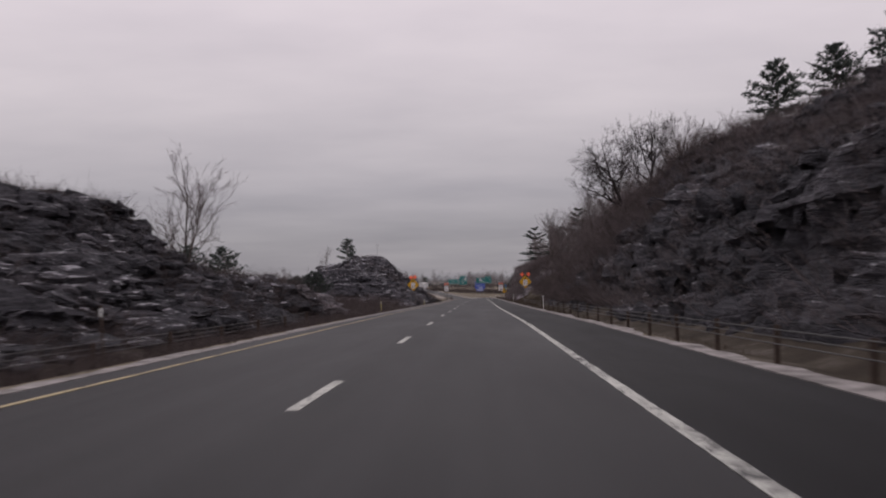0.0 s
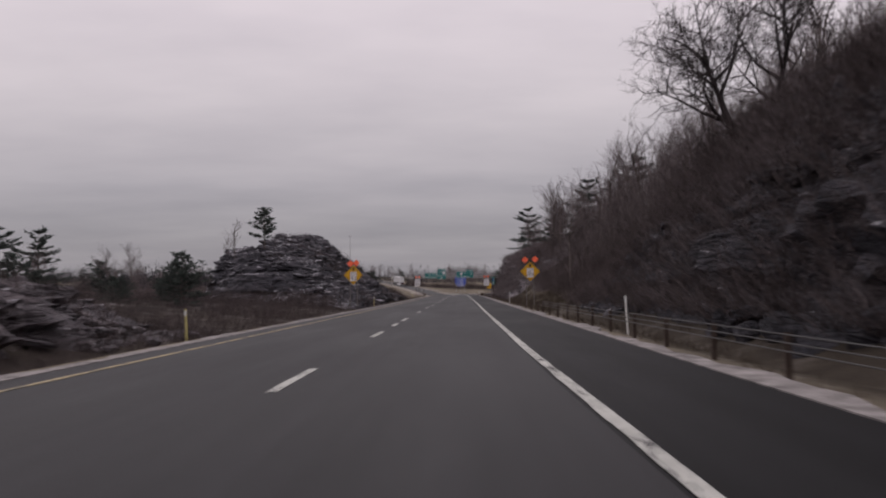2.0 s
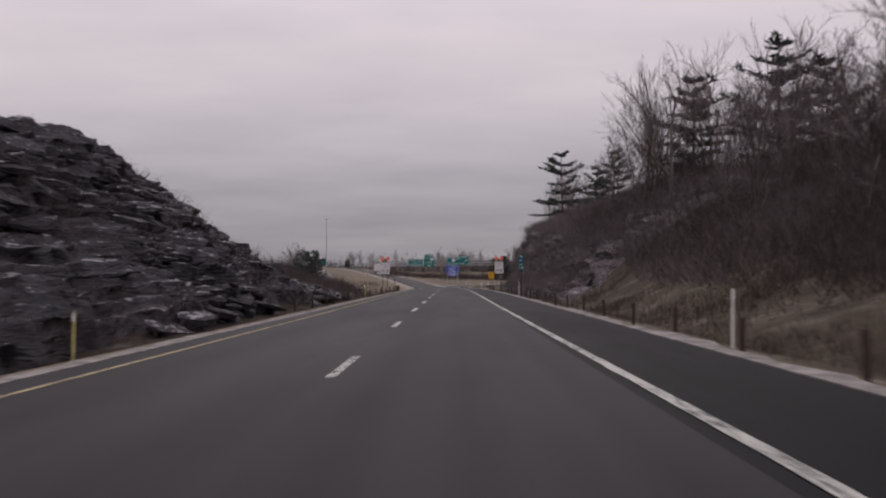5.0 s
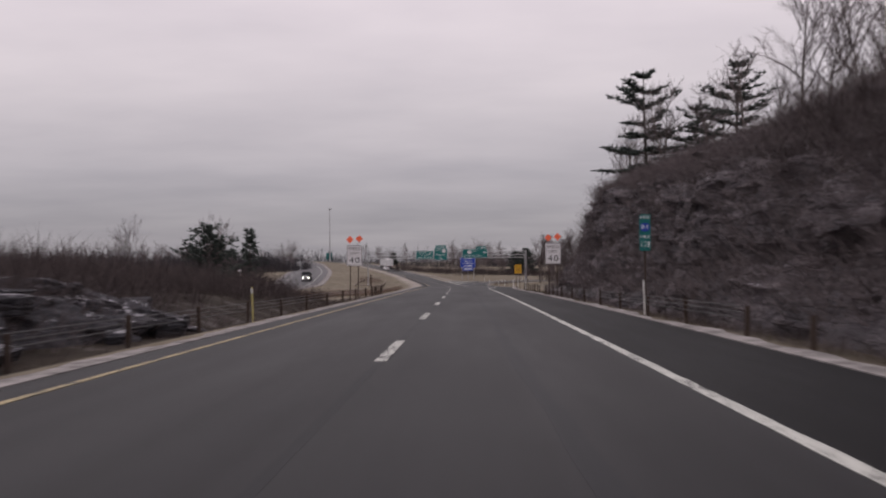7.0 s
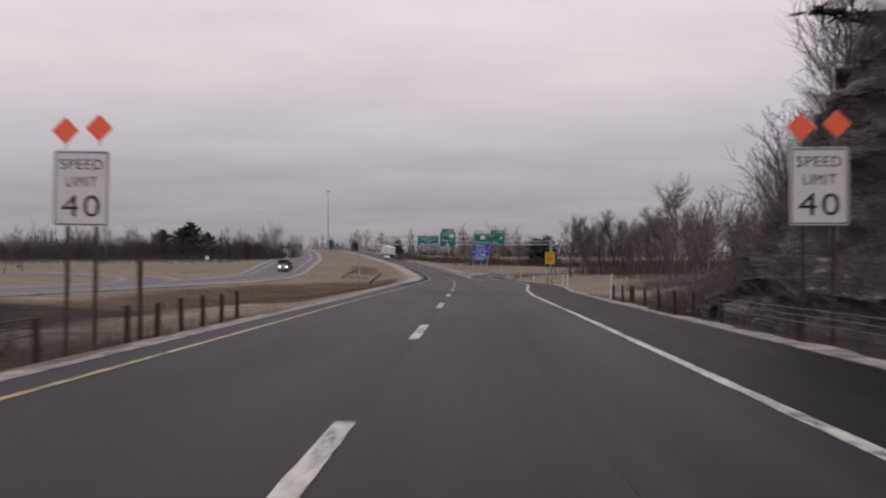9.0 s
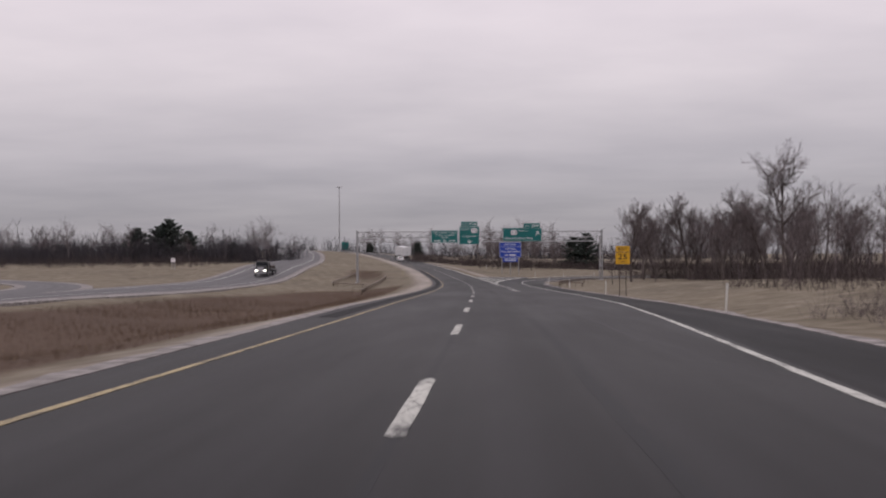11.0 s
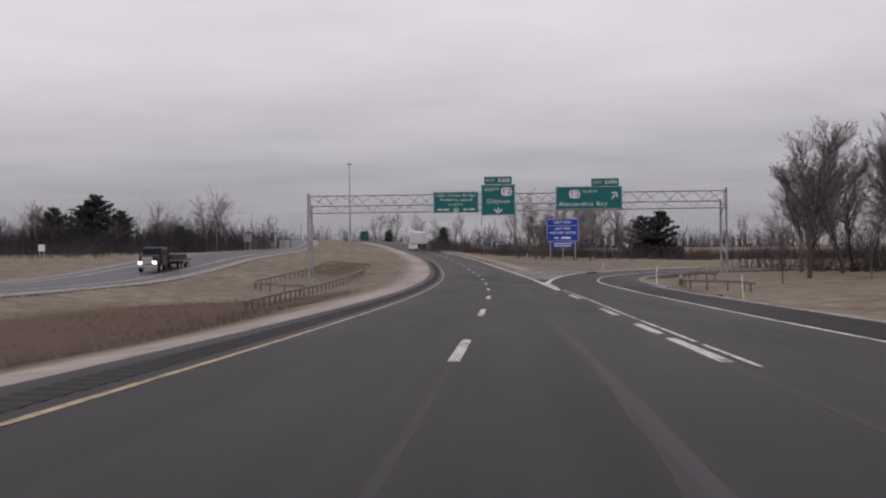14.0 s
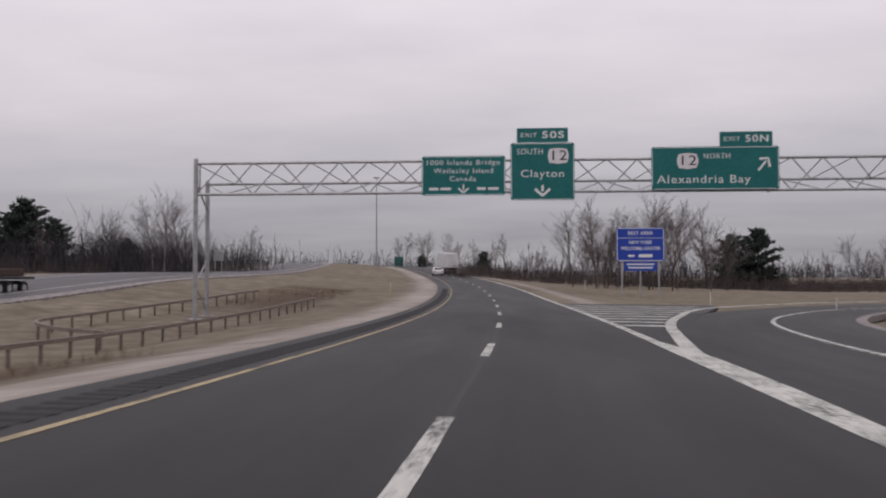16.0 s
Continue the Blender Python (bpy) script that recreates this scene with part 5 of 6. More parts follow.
for k, (x, y, s) in enumerate(((24, 424, 0.9), (33, 402, 1.0), (27, 431, 0.95), (35, 424, 1.0), (40, 414, 0.9), (45, 404, 0.95), (50, 420, 1.0), (38, 396, 0.85), (30, 388, 0.7), (28, 420, 0.9), (32, 416, 0.85), (36, 409, 0.95), (42, 424, 1.0), (47, 412, 0.95), (54, 408, 1.0), (58, 418, 1.0), (23.5, 419, 0.8))):
    copied(field_trees[k % 3], x, y, x * 37, s)
bare_thing("field_tree", bare_tree(91, 17.5, 0.8, 0.2, 4, 9, 0, 0.24, 0.9, 0.013), on_land(37, 384), "broad leafless tree standing over a thicket", "field trees")
for x, y, s in ((15.5, 398, 0.5), (56, 392, 1.2), (41, 380, 1.0), (62, 405, 1.25), (36, 372, 0.9), (48, 378, 1.1), (70, 398, 1.2), (66, 384, 1.1), (80, 405, 1.2), (22, 398, 0.6), (26, 405, 0.8), (31, 398, 0.85), (34, 393, 0.9), (28, 414, 0.9), (38, 404, 1.0), (44, 396, 1.0)):
    copied(far_variants[int(x) % 4], x, y, x * 37, s)
grove("leafless woods behind the exit ramp", [(rng.uniform(34, 105), rng.uniform(396, 440), rng.uniform(0, 360), rng.uniform(0.9, 1.35)) for i in range(36)])
for i in range(20):
    copied(far_variants[i % 4], rng.uniform(-9, 17), rng.uniform(500, 532), rng.uniform(0, 360), rng.uniform(0.75, 1.12))
grove("leafless trees along the far hedgerow", [(rng.uniform(-170, -62), rng.uniform(485, 540), rng.uniform(0, 360), rng.uniform(0.6, 1.0)) for i in range(40)])
grove("distant leafless trees beyond the road", [(rng.uniform(-60, 70), rng.uniform(585, 680), rng.uniform(0, 360), rng.uniform(0.6, 1.0)) for i in range(24)])
grove("leafless woods on the upper hillside", hill_spots)
for i in range(18):
    copied(far_variants[i % 4], rng.uniform(-58, -24), rng.uniform(72, 128), rng.uniform(0, 360), rng.uniform(0.28, 0.5))
for i in range(14):
    y = rng.uniform(95, 240)
    copied(far_variants[i % 4], rng.uniform(-70, -24), y, rng.uniform(0, 360), rng.uniform(0.25, 0.5))


def brush_stuff(name, label, spots, mat, height, stems=6, r=0.012, category="brush", spread=0.55, twigs=2, seed=1, lean=0.0):
    """Leafless shrubs of many stems and side twigs, too many to count."""
    g = random.Random(seed)
    t = Tubes()
    zs = land(np.array([s[0] for s in spots]), np.array([s[1] for s in spots]))
    for (x, y, k), z in zip(spots, zs):
        top = height * k * (0.75 + (0.5 if height < 6 else 0.7) * noise.noise(Vector((x * 0.09, y * 0.09, seed))))
        for _ in range(stems):
            h = top * g.uniform(0.55, 1.1)
            a = Vector((x + g.gauss(0, 0.12) * top - lean * 0.35, y + g.gauss(0, 0.12) * top, float(z) - 0.15 + abs(lean) * 0.35))
            d = Vector((g.gauss(0, spread) - lean, g.gauss(0, spread), 1)).normalized()
            b = a + d * h
            t.spike(a, b, r * (0.6 + h * 0.30))
            for _ in range(twigs):
                p = a.lerp(b, g.uniform(0.3, 0.95))
                e = (d + Vector((g.gauss(0, 0.55), g.gauss(0, 0.55), g.gauss(0.15, 0.35)))).normalized()
                t.spike(p, p + e * h * g.uniform(0.2, 0.45), r * (0.4 + h * 0.16))
    ob = mesh_object(name, t.v, t.f, mat)
    return tagged(ob, label, category, kind="stuff")


def scatter(n, y0, y1, u0, u1, k0=0.6, k1=1.0, seed=0, clump=0.0):
    g = random.Random(seed)
    out = []
    while len(out) < n:
        y, u = g.uniform(y0, y1), g.uniform(u0, u1)
        x = float(np.interp(y, AY, AX)) + u
        if clump and noise.noise(Vector((x * 0.12, y * 0.12, seed))) < clump - 0.5:
            continue
        out.append((x, y, g.uniform(k0, k1)))
    return out


THICKETS = [  # label, count, y0, y1, u0, u1, height, stems, radius, clump, lean off the slope
    ("dense leafless grey-brown thicket on the hillside", 5600, 104, 200, 13.0, 40, 4.6, 6, 0.0095, 0.0, 0.15),
    ("leafless brush clinging to the rock cut", 4800, -16, 113, 10.4, 22, 2.0, 5, 0.010, 0.24, 0.9),
    ("thick leafless brush over the far part of the rock cut", 2000, 56, 112, 10.2, 20, 2.2, 6, 0.010, 0.05, 0.9),
    ("tall leafless brush over the end of the rock cut", 900, 82, 116, 10.6, 21, 2.5, 5, 0.011, 0.0, 0.7),
    ("thick leafless brush between the bank and the rock knob", 1900, 158, 200, 12.5, 27, 2.4, 6, 0.010, 0.0, 0.5),
    ("leafless brush hanging over the rock face", 2400, 186, 247, 9.4, 17, 1.7, 6, 0.009, 0.08, 0.9),
    ("brown leafless scrub over a low ledge", 1100, 58, 92, -20, -8.6, 1.1, 6, 0.008, 0.14, -0.3),
    ("low brown weeds along the median edge", 3400, 66, 250, -9.4, -5.5, 0.7, 6, 0.006, 0.0, 0.0),
    ("low dark weeds under the rock outcrop", 4200, -14, 66, -10.5, -4.9, 0.9, 6, 0.007, 0.0, -0.2),
    ("dark leafless scrub rooted between the slabs", 1300, 136, 196, -22, -8, 1.5, 6, 0.009, 0.34, -0.6),
    ("leafless brush over the end of the rock knob", 1200, 230, 262, 12.8, 20, 2.3, 5, 0.010, 0.0, 0.5),
    ("low dead weeds beside the road", 1100, 66, 134, -17, -7.4, 1.1, 5, 0.008, 0.0, 0.0),
    ("leafless brush along the top of the rock cut", 1700, -16, 113, 16, 32, 2.1, 5, 0.011, 0.24, 0.2),
    ("leafless brush on and around the rock knob", 2300, 182, 246, 10.4, 22, 2.0, 5, 0.009, 0.30, 0.8),
    ("leafless brush on top of the rock knob", 1500, 186, 266, 18, 40, 2.6, 5, 0.010, 0.28, 0.1),
    ("low dark brush below the rock knob", 1500, 184, 240, 7.8, 12.5, 0.9, 5, 0.007, 0.15, 0.2),
    ("low dark leafless brush beside the road", 3200, 70, 142, -50, -8.4, 2.3, 5, 0.012, 0.20, 0.0),
    ("dense brush round the end of the rock outcrop", 600, 44, 62, -32, -8.2, 1.9, 5, 0.011, 0.0, -0.3),
    ("leafless brush on the low rock outcrop", 2800, -10, 66, -30, -8.0, 1.3, 6, 0.009, 0.26, -0.5),
    ("dark leafless brush covering the end of the outcrop", 800, 36, 62, -27, -9, 1.4, 5, 0.011, 0.12, -0.4),
    ("brown leafless brush before a pale ledge", 700, 124, 141, -30, -10, 1.7, 5, 0.010, 0.0, 0.0),
    ("tall dark leafless brush beyond the rock knob", 800, 128, 178, -85, -28, 4.0, 5, 0.015, 0.1, 0.0),
    ("leafless brush at the foot of the rock knob", 1100, 134, 200, -15, -7.2, 1.0, 5, 0.008, 0.34, -0.6),
    ("dense dark leafless brush beside the median", 2800, 184, 240, -62, -19, 3.0, 6, 0.014, 0.14, 0.0),
    ("low brown brush before the end of the rock knob", 900, 234, 256, 9.6, 14.5, 1.5, 6, 0.009, 0.0, 0.4),
    ("dark leafless brush behind a low bank", 1000, 232, 254, -60, -25, 2.6, 6, 0.013, 0.05, 0.0),
    ("dark leafless brush at the road edge", 3600, 184, 231, -22, -9.4, 2.3, 6, 0.010, 0.04, 0.0),
    ("brown leafless brush on the dry bank below the hillside", 900, 258, 300, 15.0, 28, 2.3, 6, 0.010, 0.2, 0.0),
    ("leafless brush below the bare trees", 1700, 264, 340, 22, 70, 3.6, 5, 0.015, 0.0, 0.0),
    ("leafless brush behind the exit", 2100, 395, 450, 36, 125, 6.0, 5, 0.017, 0.0, 0.0),
]
for i, (lab, n, y0, y1, u0, u1, hh, st, rr, cl, ln) in enumerate(THICKETS):
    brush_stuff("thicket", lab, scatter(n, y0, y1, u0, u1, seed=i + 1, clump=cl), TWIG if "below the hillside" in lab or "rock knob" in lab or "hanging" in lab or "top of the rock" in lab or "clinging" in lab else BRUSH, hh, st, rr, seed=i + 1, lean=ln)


def strip(n, x0, x1, y0, y1, seed):
    g = random.Random(seed)
    return [(g.uniform(x0, x1), g.uniform(y0, y1), g.uniform(0.5, 1.0)) for _ in range(n)]


brush_stuff("shrub", "bushy leafless shrub at the end of a low bank", [(-11.4 + 0.5 * math.sin(k * 2.4), 232 + 0.5 * math.cos(k * 2.4), 0.7 + 0.3 * (k % 3) / 2) for k in range(22)], BRUSH, 2.1, 6, 0.009, spread=0.35, twigs=4, seed=71)
brush_stuff("hedgerow", "low red-brown brush before a hedgerow", strip(1500, -190, -66, 446, 486, 5), BRUSH, 3.4, 5, 0.015, spread=0.3, twigs=3, seed=18)
brush_stuff("hedgerow", "dark leafless hedgerow across the fields", strip(2600, -200, -62, 482, 530, 1), HAZED_TWIG, 8.0, 5, 0.018, spread=0.22, twigs=5, seed=8)
brush_stuff("hedgerow", "dark leafless hedgerow behind the gore", strip(3000, -30, 110, 524, 556, 2), BRUSH, 4.0, 6, 0.017, spread=0.3, twigs=5, seed=9)
brush_stuff("reeds", "brown dry reeds in the median ditch", [s for s in scatter(17000, 264, 396, -30, -9.5, seed=10) if s[0] - float(np.interp(s[1], AY, AX)) > np.interp(s[1], [262, 300, 352, 385, 396], [-25, -30, -31, -25, -17])] + scatter(1800, 432, 462, -20.5, -13.5, seed=12), REED, 0.75, 2, 0.014, "reeds", 0.2, 0, seed=10)
brush_stuff("dry_grass", "tall tan dry grass on the bank", scatter(6500, 100, 262, 7.2, 13, seed=11) + scatter(3200, -20, 100, 7.0, 11, seed=13) + scatter(4200, -10, 250, -11.5, -6.2, seed=14), BANK_GRASS, 0.62, 4, 0.012, "grass", 0.4, 0, seed=11)
brush_stuff("dry_grass", "tall tan dry grass mounded on the bank", scatter(3200, 112, 178, 8.5, 15, seed=21, clump=0.3), BANK_GRASS, 1.05, 5, 0.011, "grass", 0.35, 0, seed=21)


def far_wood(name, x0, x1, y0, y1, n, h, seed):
    return brush_stuff(name, "distant dark leafless woods along the horizon", strip(n, x0, x1, y0, y1, seed), HAZED_TWIG, h, 4, 0.045, "woods", 0.22, 4, seed)


far_wood("distant_woods", -800, -190, 640, 900, 1500, 14, 31)
far_wood("distant_woods", -330, 140, 720, 900, 1200, 14, 32)
far_wood("distant_woods", 90, 420, 420, 700, 1000, 9, 33)
far_wood("distant_woods", -420, -100, 160, 440, 1000, 6, 34)

# ---- signs ----


def post_pair(ob, xs, top, foot, mat=STEEL, w=0.07, d=0.05):
    for x in xs:
        boxed("post", (x, 0.07, (top + foot) / 2), (w, d, top - foot), mat, ob, bevel=0.008)


def flag(ob, x, z, side):
    """An orange diamond flag on its staff."""
    rodded("flag_staff", (x, 0.05, z - side * 0.95), (x, 0.05, z), 0.012, STEEL, ob)
    bm = rounded_panel(bmesh.new(), side, side, 0.012, 0.03)
    bmesh.ops.transform(bm, matrix=Matrix.Translation((x, 0.0, z)) @ Matrix.Rotation(radians(45), 4, "Y"), verts=bm.verts)
    part("warning_flag", bm, FLAG, ob, "fluorescent orange diamond flag")


def limit_face(ob, w, h, z, y=0.0, k=1.0, heavy=0.0, tall=1.0):
    """White plate with a black rim and the speed limit."""
    panel = part("sign_panel", rounded_panel(bmesh.new(), w, h, 0.012, 0.05 * k, (0, y, z)), SIGN_WHITE, ob, "white sign plate with black border")
    bm = bmesh.new()
    t, e = 0.022 * k, 0.035 * k
    for c, s in (((0, y - 0.008, z + h / 2 - e), (w - 2 * e, 0.006, t)), ((0, y - 0.008, z - h / 2 + e), (w - 2 * e, 0.006, t)),
                 ((-w / 2 + e, y - 0.008, z), (t, 0.006, h - 2 * e)), ((w / 2 - e, y - 0.008, z), (t, 0.006, h - 2 * e))):
        box(bm, c, s)
    part("border", bm, SIGN_BLACK, panel)
    letters("SPEED", 0.25 * h / 1.22 * 0.95, SIGN_BLACK, panel, (0, y - 0.008, z + h * 0.31), width=w * 0.76)
    letters("LIMIT", 0.25 * h / 1.22 * 0.95, SIGN_BLACK, panel, (0, y - 0.008, z + h * 0.08), width=w * 0.56)
    letters("40", 0.56 * h / 1.22 * 0.9 * tall, SIGN_BLACK, panel, (0, y - 0.008, z - h * (0.25 - 0.1 * (tall - 1))), width=w * (0.70 + 0.5 * (tall - 1)), bold=heavy)


def speed_sign(x, y, zc, lean=0.0):
    foot = gz(x, y) - 0.3
    ob = thing("speed_limit_sign", pose(x, y, zc, 0, lean, 0), "white speed limit sign topped by two orange flags on steel posts", "road sign", "speed limit signs")
    limit_face(ob, 1.09, 1.46, 0)
    post_pair(ob, (-0.28, 0.28), 0.6, foot - zc, RUST)
    for fx, fz in ((-0.33, 1.11), (0.33, 1.17)):
        flag(ob, fx, fz, 0.38)
    return ob


speed_sign(-8.57, 231.05, -1.17, 1.0)
speed_sign(5.48, 231.05, -1.17)


def warning_sign(x, y, zc, turn=0.0, spread=0.92):
    foot = gz(x, y) - 0.3
    ob = thing("reduced_speed_sign", pose(x, y, zc, 0, 0, turn), "yellow diamond reduced speed sign with two orange flags", "road sign", "warning signs")
    bm = rounded_panel(bmesh.new(), 1.30, 1.30, 0.012, 0.07)
    bmesh.ops.transform(bm, matrix=Matrix.Rotation(radians(45), 4, "Y"), verts=bm.verts)
    panel = part("sign_panel", bm, SIGN_YELLOW, ob, "yellow diamond plate")
    bm = bmesh.new()
    for a in (45, 135, 225, 315):
        m = Matrix.Rotation(radians(a), 4, "Y")
        box(bm, m @ Vector((0, -0.010, 0.59)), (1.12, 0.006, 0.025), m)
    part("border", bm, SIGN_BLACK, panel)
    limit_face(ob, 0.64, 0.88, -0.13, -0.02, 0.75, 0.0, 1.3)
    bm = bmesh.new()
    box(bm, (0, -0.012, 0.52), (0.19, 0.03, 0.26), bevel=0.01)
    part("arrow_block", bm, SIGN_BLACK, ob)
    bm = bmesh.new()
    for s in (-1, 1):
        box(bm, (s * 0.22, 0.03, 0.86), (0.62, 0.03, 0.10), Matrix.Rotation(radians(40 * s), 4, "Y"), 0.008)
    part("flag_bracket", bm, RUST, ob, "dark angled flag bracket")
    post_pair(ob, (-0.34, 0.34), 1.25, foot - zc, POST_STEEL)
    for fx, fz in ((-spread / 2, 1.06), (spread / 2, 1.11)):
        flag(ob, fx, fz, 0.46)
    return ob


warning_sign(-9.74, 131.2, 0.46, -9, 0.58)
warning_sign(6.60, 131.2, 0.66)


def marker_sign():
    x, y, zc, s = 5.78, 200.5, -0.66, 1.3
    ob = thing("mile_marker", pose(x, y, zc) @ Matrix.Diagonal((s, s, s, 1)), "tall narrow green mile marker on a steel post", "road sign")
    panel = part("sign_panel", rounded_panel(bmesh.new(), 0.31, 1.02, 0.01, 0.03), SIGN_GREEN, ob, "green plate with white characters")
    letters("NORTH", 0.12, SIGN_LETTER, panel, (0, -0.008, 0.42), width=0.25)
    part("route_shield", rounded_panel(bmesh.new(), 0.24, 0.24, 0.008, 0.08, (0, -0.008, 0.15)), SIGN_BLUE, panel, "blue route shield")
    letters("81", 0.17, SIGN_LETTER, panel, (0, -0.016, 0.15), width=0.17)
    letters("MILE", 0.12, SIGN_LETTER, panel, (0, -0.008, -0.12), width=0.25)
    letters("178", 0.24, SIGN_LETTER, panel, (0, -0.008, -0.34), width=0.24)
    low = (gz(x, y) - 0.3 - zc) / s
    boxed("post", (0, 0.05, (low + 0.5) / 2), (0.05, 0.035, 0.5 - low), RUST, ob, bevel=0.006)


marker_sign()


def exit_speed_sign():
    x, y, zc = 9.7, 343.0, -3.45
    ob = thing("exit_speed_sign", pose(x, y, zc), "yellow exit advisory speed sign on two posts", "road sign")
    top = part("plaque", rounded_panel(bmesh.new(), 1.32, 0.55, 0.012, 0.05, (0, 0, 0.60)), SIGN_YELLOW, ob, "yellow exit plaque")
    letters("EXIT", 0.36, SIGN_BLACK, top, (0, -0.01, 0.60), width=0.85, bold=0.006)
    panel = part("sign_panel", rounded_panel(bmesh.new(), 1.32, 1.12, 0.012, 0.05, (0, 0, -0.26)), SIGN_YELLOW, ob, "yellow advisory speed plate")
    letters("25", 0.72, SIGN_BLACK, panel, (0, -0.01, -0.14), width=0.86, bold=0.012)
    letters("MPH", 0.26, SIGN_BLACK, panel, (0, -0.01, -0.62), width=0.62)
    bm = bmesh.new()
    for zz in (0.345, 0.27):
        box(bm, (0, -0.009, zz), (1.24, 0.006, 0.022))
    part("border", bm, SIGN_BLACK, panel)
    post_pair(ob, (-0.3, 0.3), 0.8, gz(x, y) - 0.3 - zc, RUST)


exit_speed_sign()


def hexagon(ob, x, z, w, h):
    """White route shield with clipped corners."""
    bm = bmesh.new()
    ring = [(-0.5, 0.12), (-0.42, 0.42), (0, 0.5), (0.42, 0.42), (0.5, 0.12), (0.5, -0.12), (0.42, -0.42), (0, -0.5), (-0.42, -0.42), (-0.5, -0.12)]
    f = [bm.verts.new((x + a * w, -0.03, z + b * h)) for a, b in ring]
    g = [bm.verts.new((x + a * w, -0.016, z + b * h)) for a, b in ring]
    bm.faces.new(f[::-1]); bm.faces.new(g)
    for i in range(len(ring)):
        bm.faces.new((f[i], f[(i + 1) % 10], g[(i + 1) % 10], g[i]))
    bmesh.ops.recalc_face_normals(bm, faces=bm.faces)
    s = part("route_shield", bm, SIGN_WHITE, ob, "white route shield")
    letters("12", h * 0.86, SIGN_BLACK, s, (x, -0.034, z), width=w * 0.70)


def down_arrow(bm, x, z, s, turn=0.0, shaft=0.55):
    m = Matrix.Translation((x, -0.018, z)) @ Matrix.Rotation(radians(turn), 4, "Y")
    box(bm, m @ Vector((0, 0, (shaft / 2) * s)), (0.20 * s, 0.008, shaft * s + 0.1 * s), m.to_3x3().to_4x4())
    for k in (-1, 1):
        r = m.to_3x3().to_4x4() @ Matrix.Rotation(radians(48 * k), 4, "Y")
        box(bm, m @ Vector((0.30 * s * k, 0, -0.12 * s)), (0.22 * s, 0.008, 0.82 * s), r)
    return bm


def green_panel(parent, w, h, x, z, y=-0.45):
    """A framed green plate on the gantry; returns an object at its middle."""
    bm = rounded_panel(bmesh.new(), w, h, 0.03, 0.16)
    ob = part("sign_panel", bm, SIGN_GREEN, parent, "green guide sign with white legend")
    ob.matrix_basis = Matrix.Translation((x, y, z))
    bm = bmesh.new()
    t = 0.035
    for c, s in (((0, -0.018, h / 2 - 0.05), (w - 0.34, 0.006, t)), ((0, -0.018, -h / 2 + 0.05), (w - 0.34, 0.006, t)), ((-w / 2 + 0.05, -0.018, 0), (t, 0.006, h - 0.34)), ((w / 2 - 0.05, -0.018, 0), (t, 0.006, h - 0.34))):
        box(bm, c, s)
    part("border", bm, SIGN_LETTER, ob)
    return ob


def bars(ob, rows, mat=SIGN_LETTER):
    """Plain bars for lettering too small to read."""
    for x, z, w, h in rows:
        boxed("lettering_bar", (x, -0.018, z), (w, 0.008, h), mat, ob)


def exit_tab(parent, x, z, text):
    tab = part("exit_tab", rounded_panel(bmesh.new(), 2.98, 0.84, 0.03, 0.06), SIGN_GREEN, parent, "small green exit number plate")
    tab.matrix_basis = Matrix.Translation((x, -0.45, z))
    letters("EXIT", 0.36, SIGN_LETTER, tab, (-0.80, -0.02, 0), width=0.92)
    letters(text, 0.56, SIGN_LETTER, tab, (0.62, -0.02, 0), width=1.30, bold=0.01)
    return tab


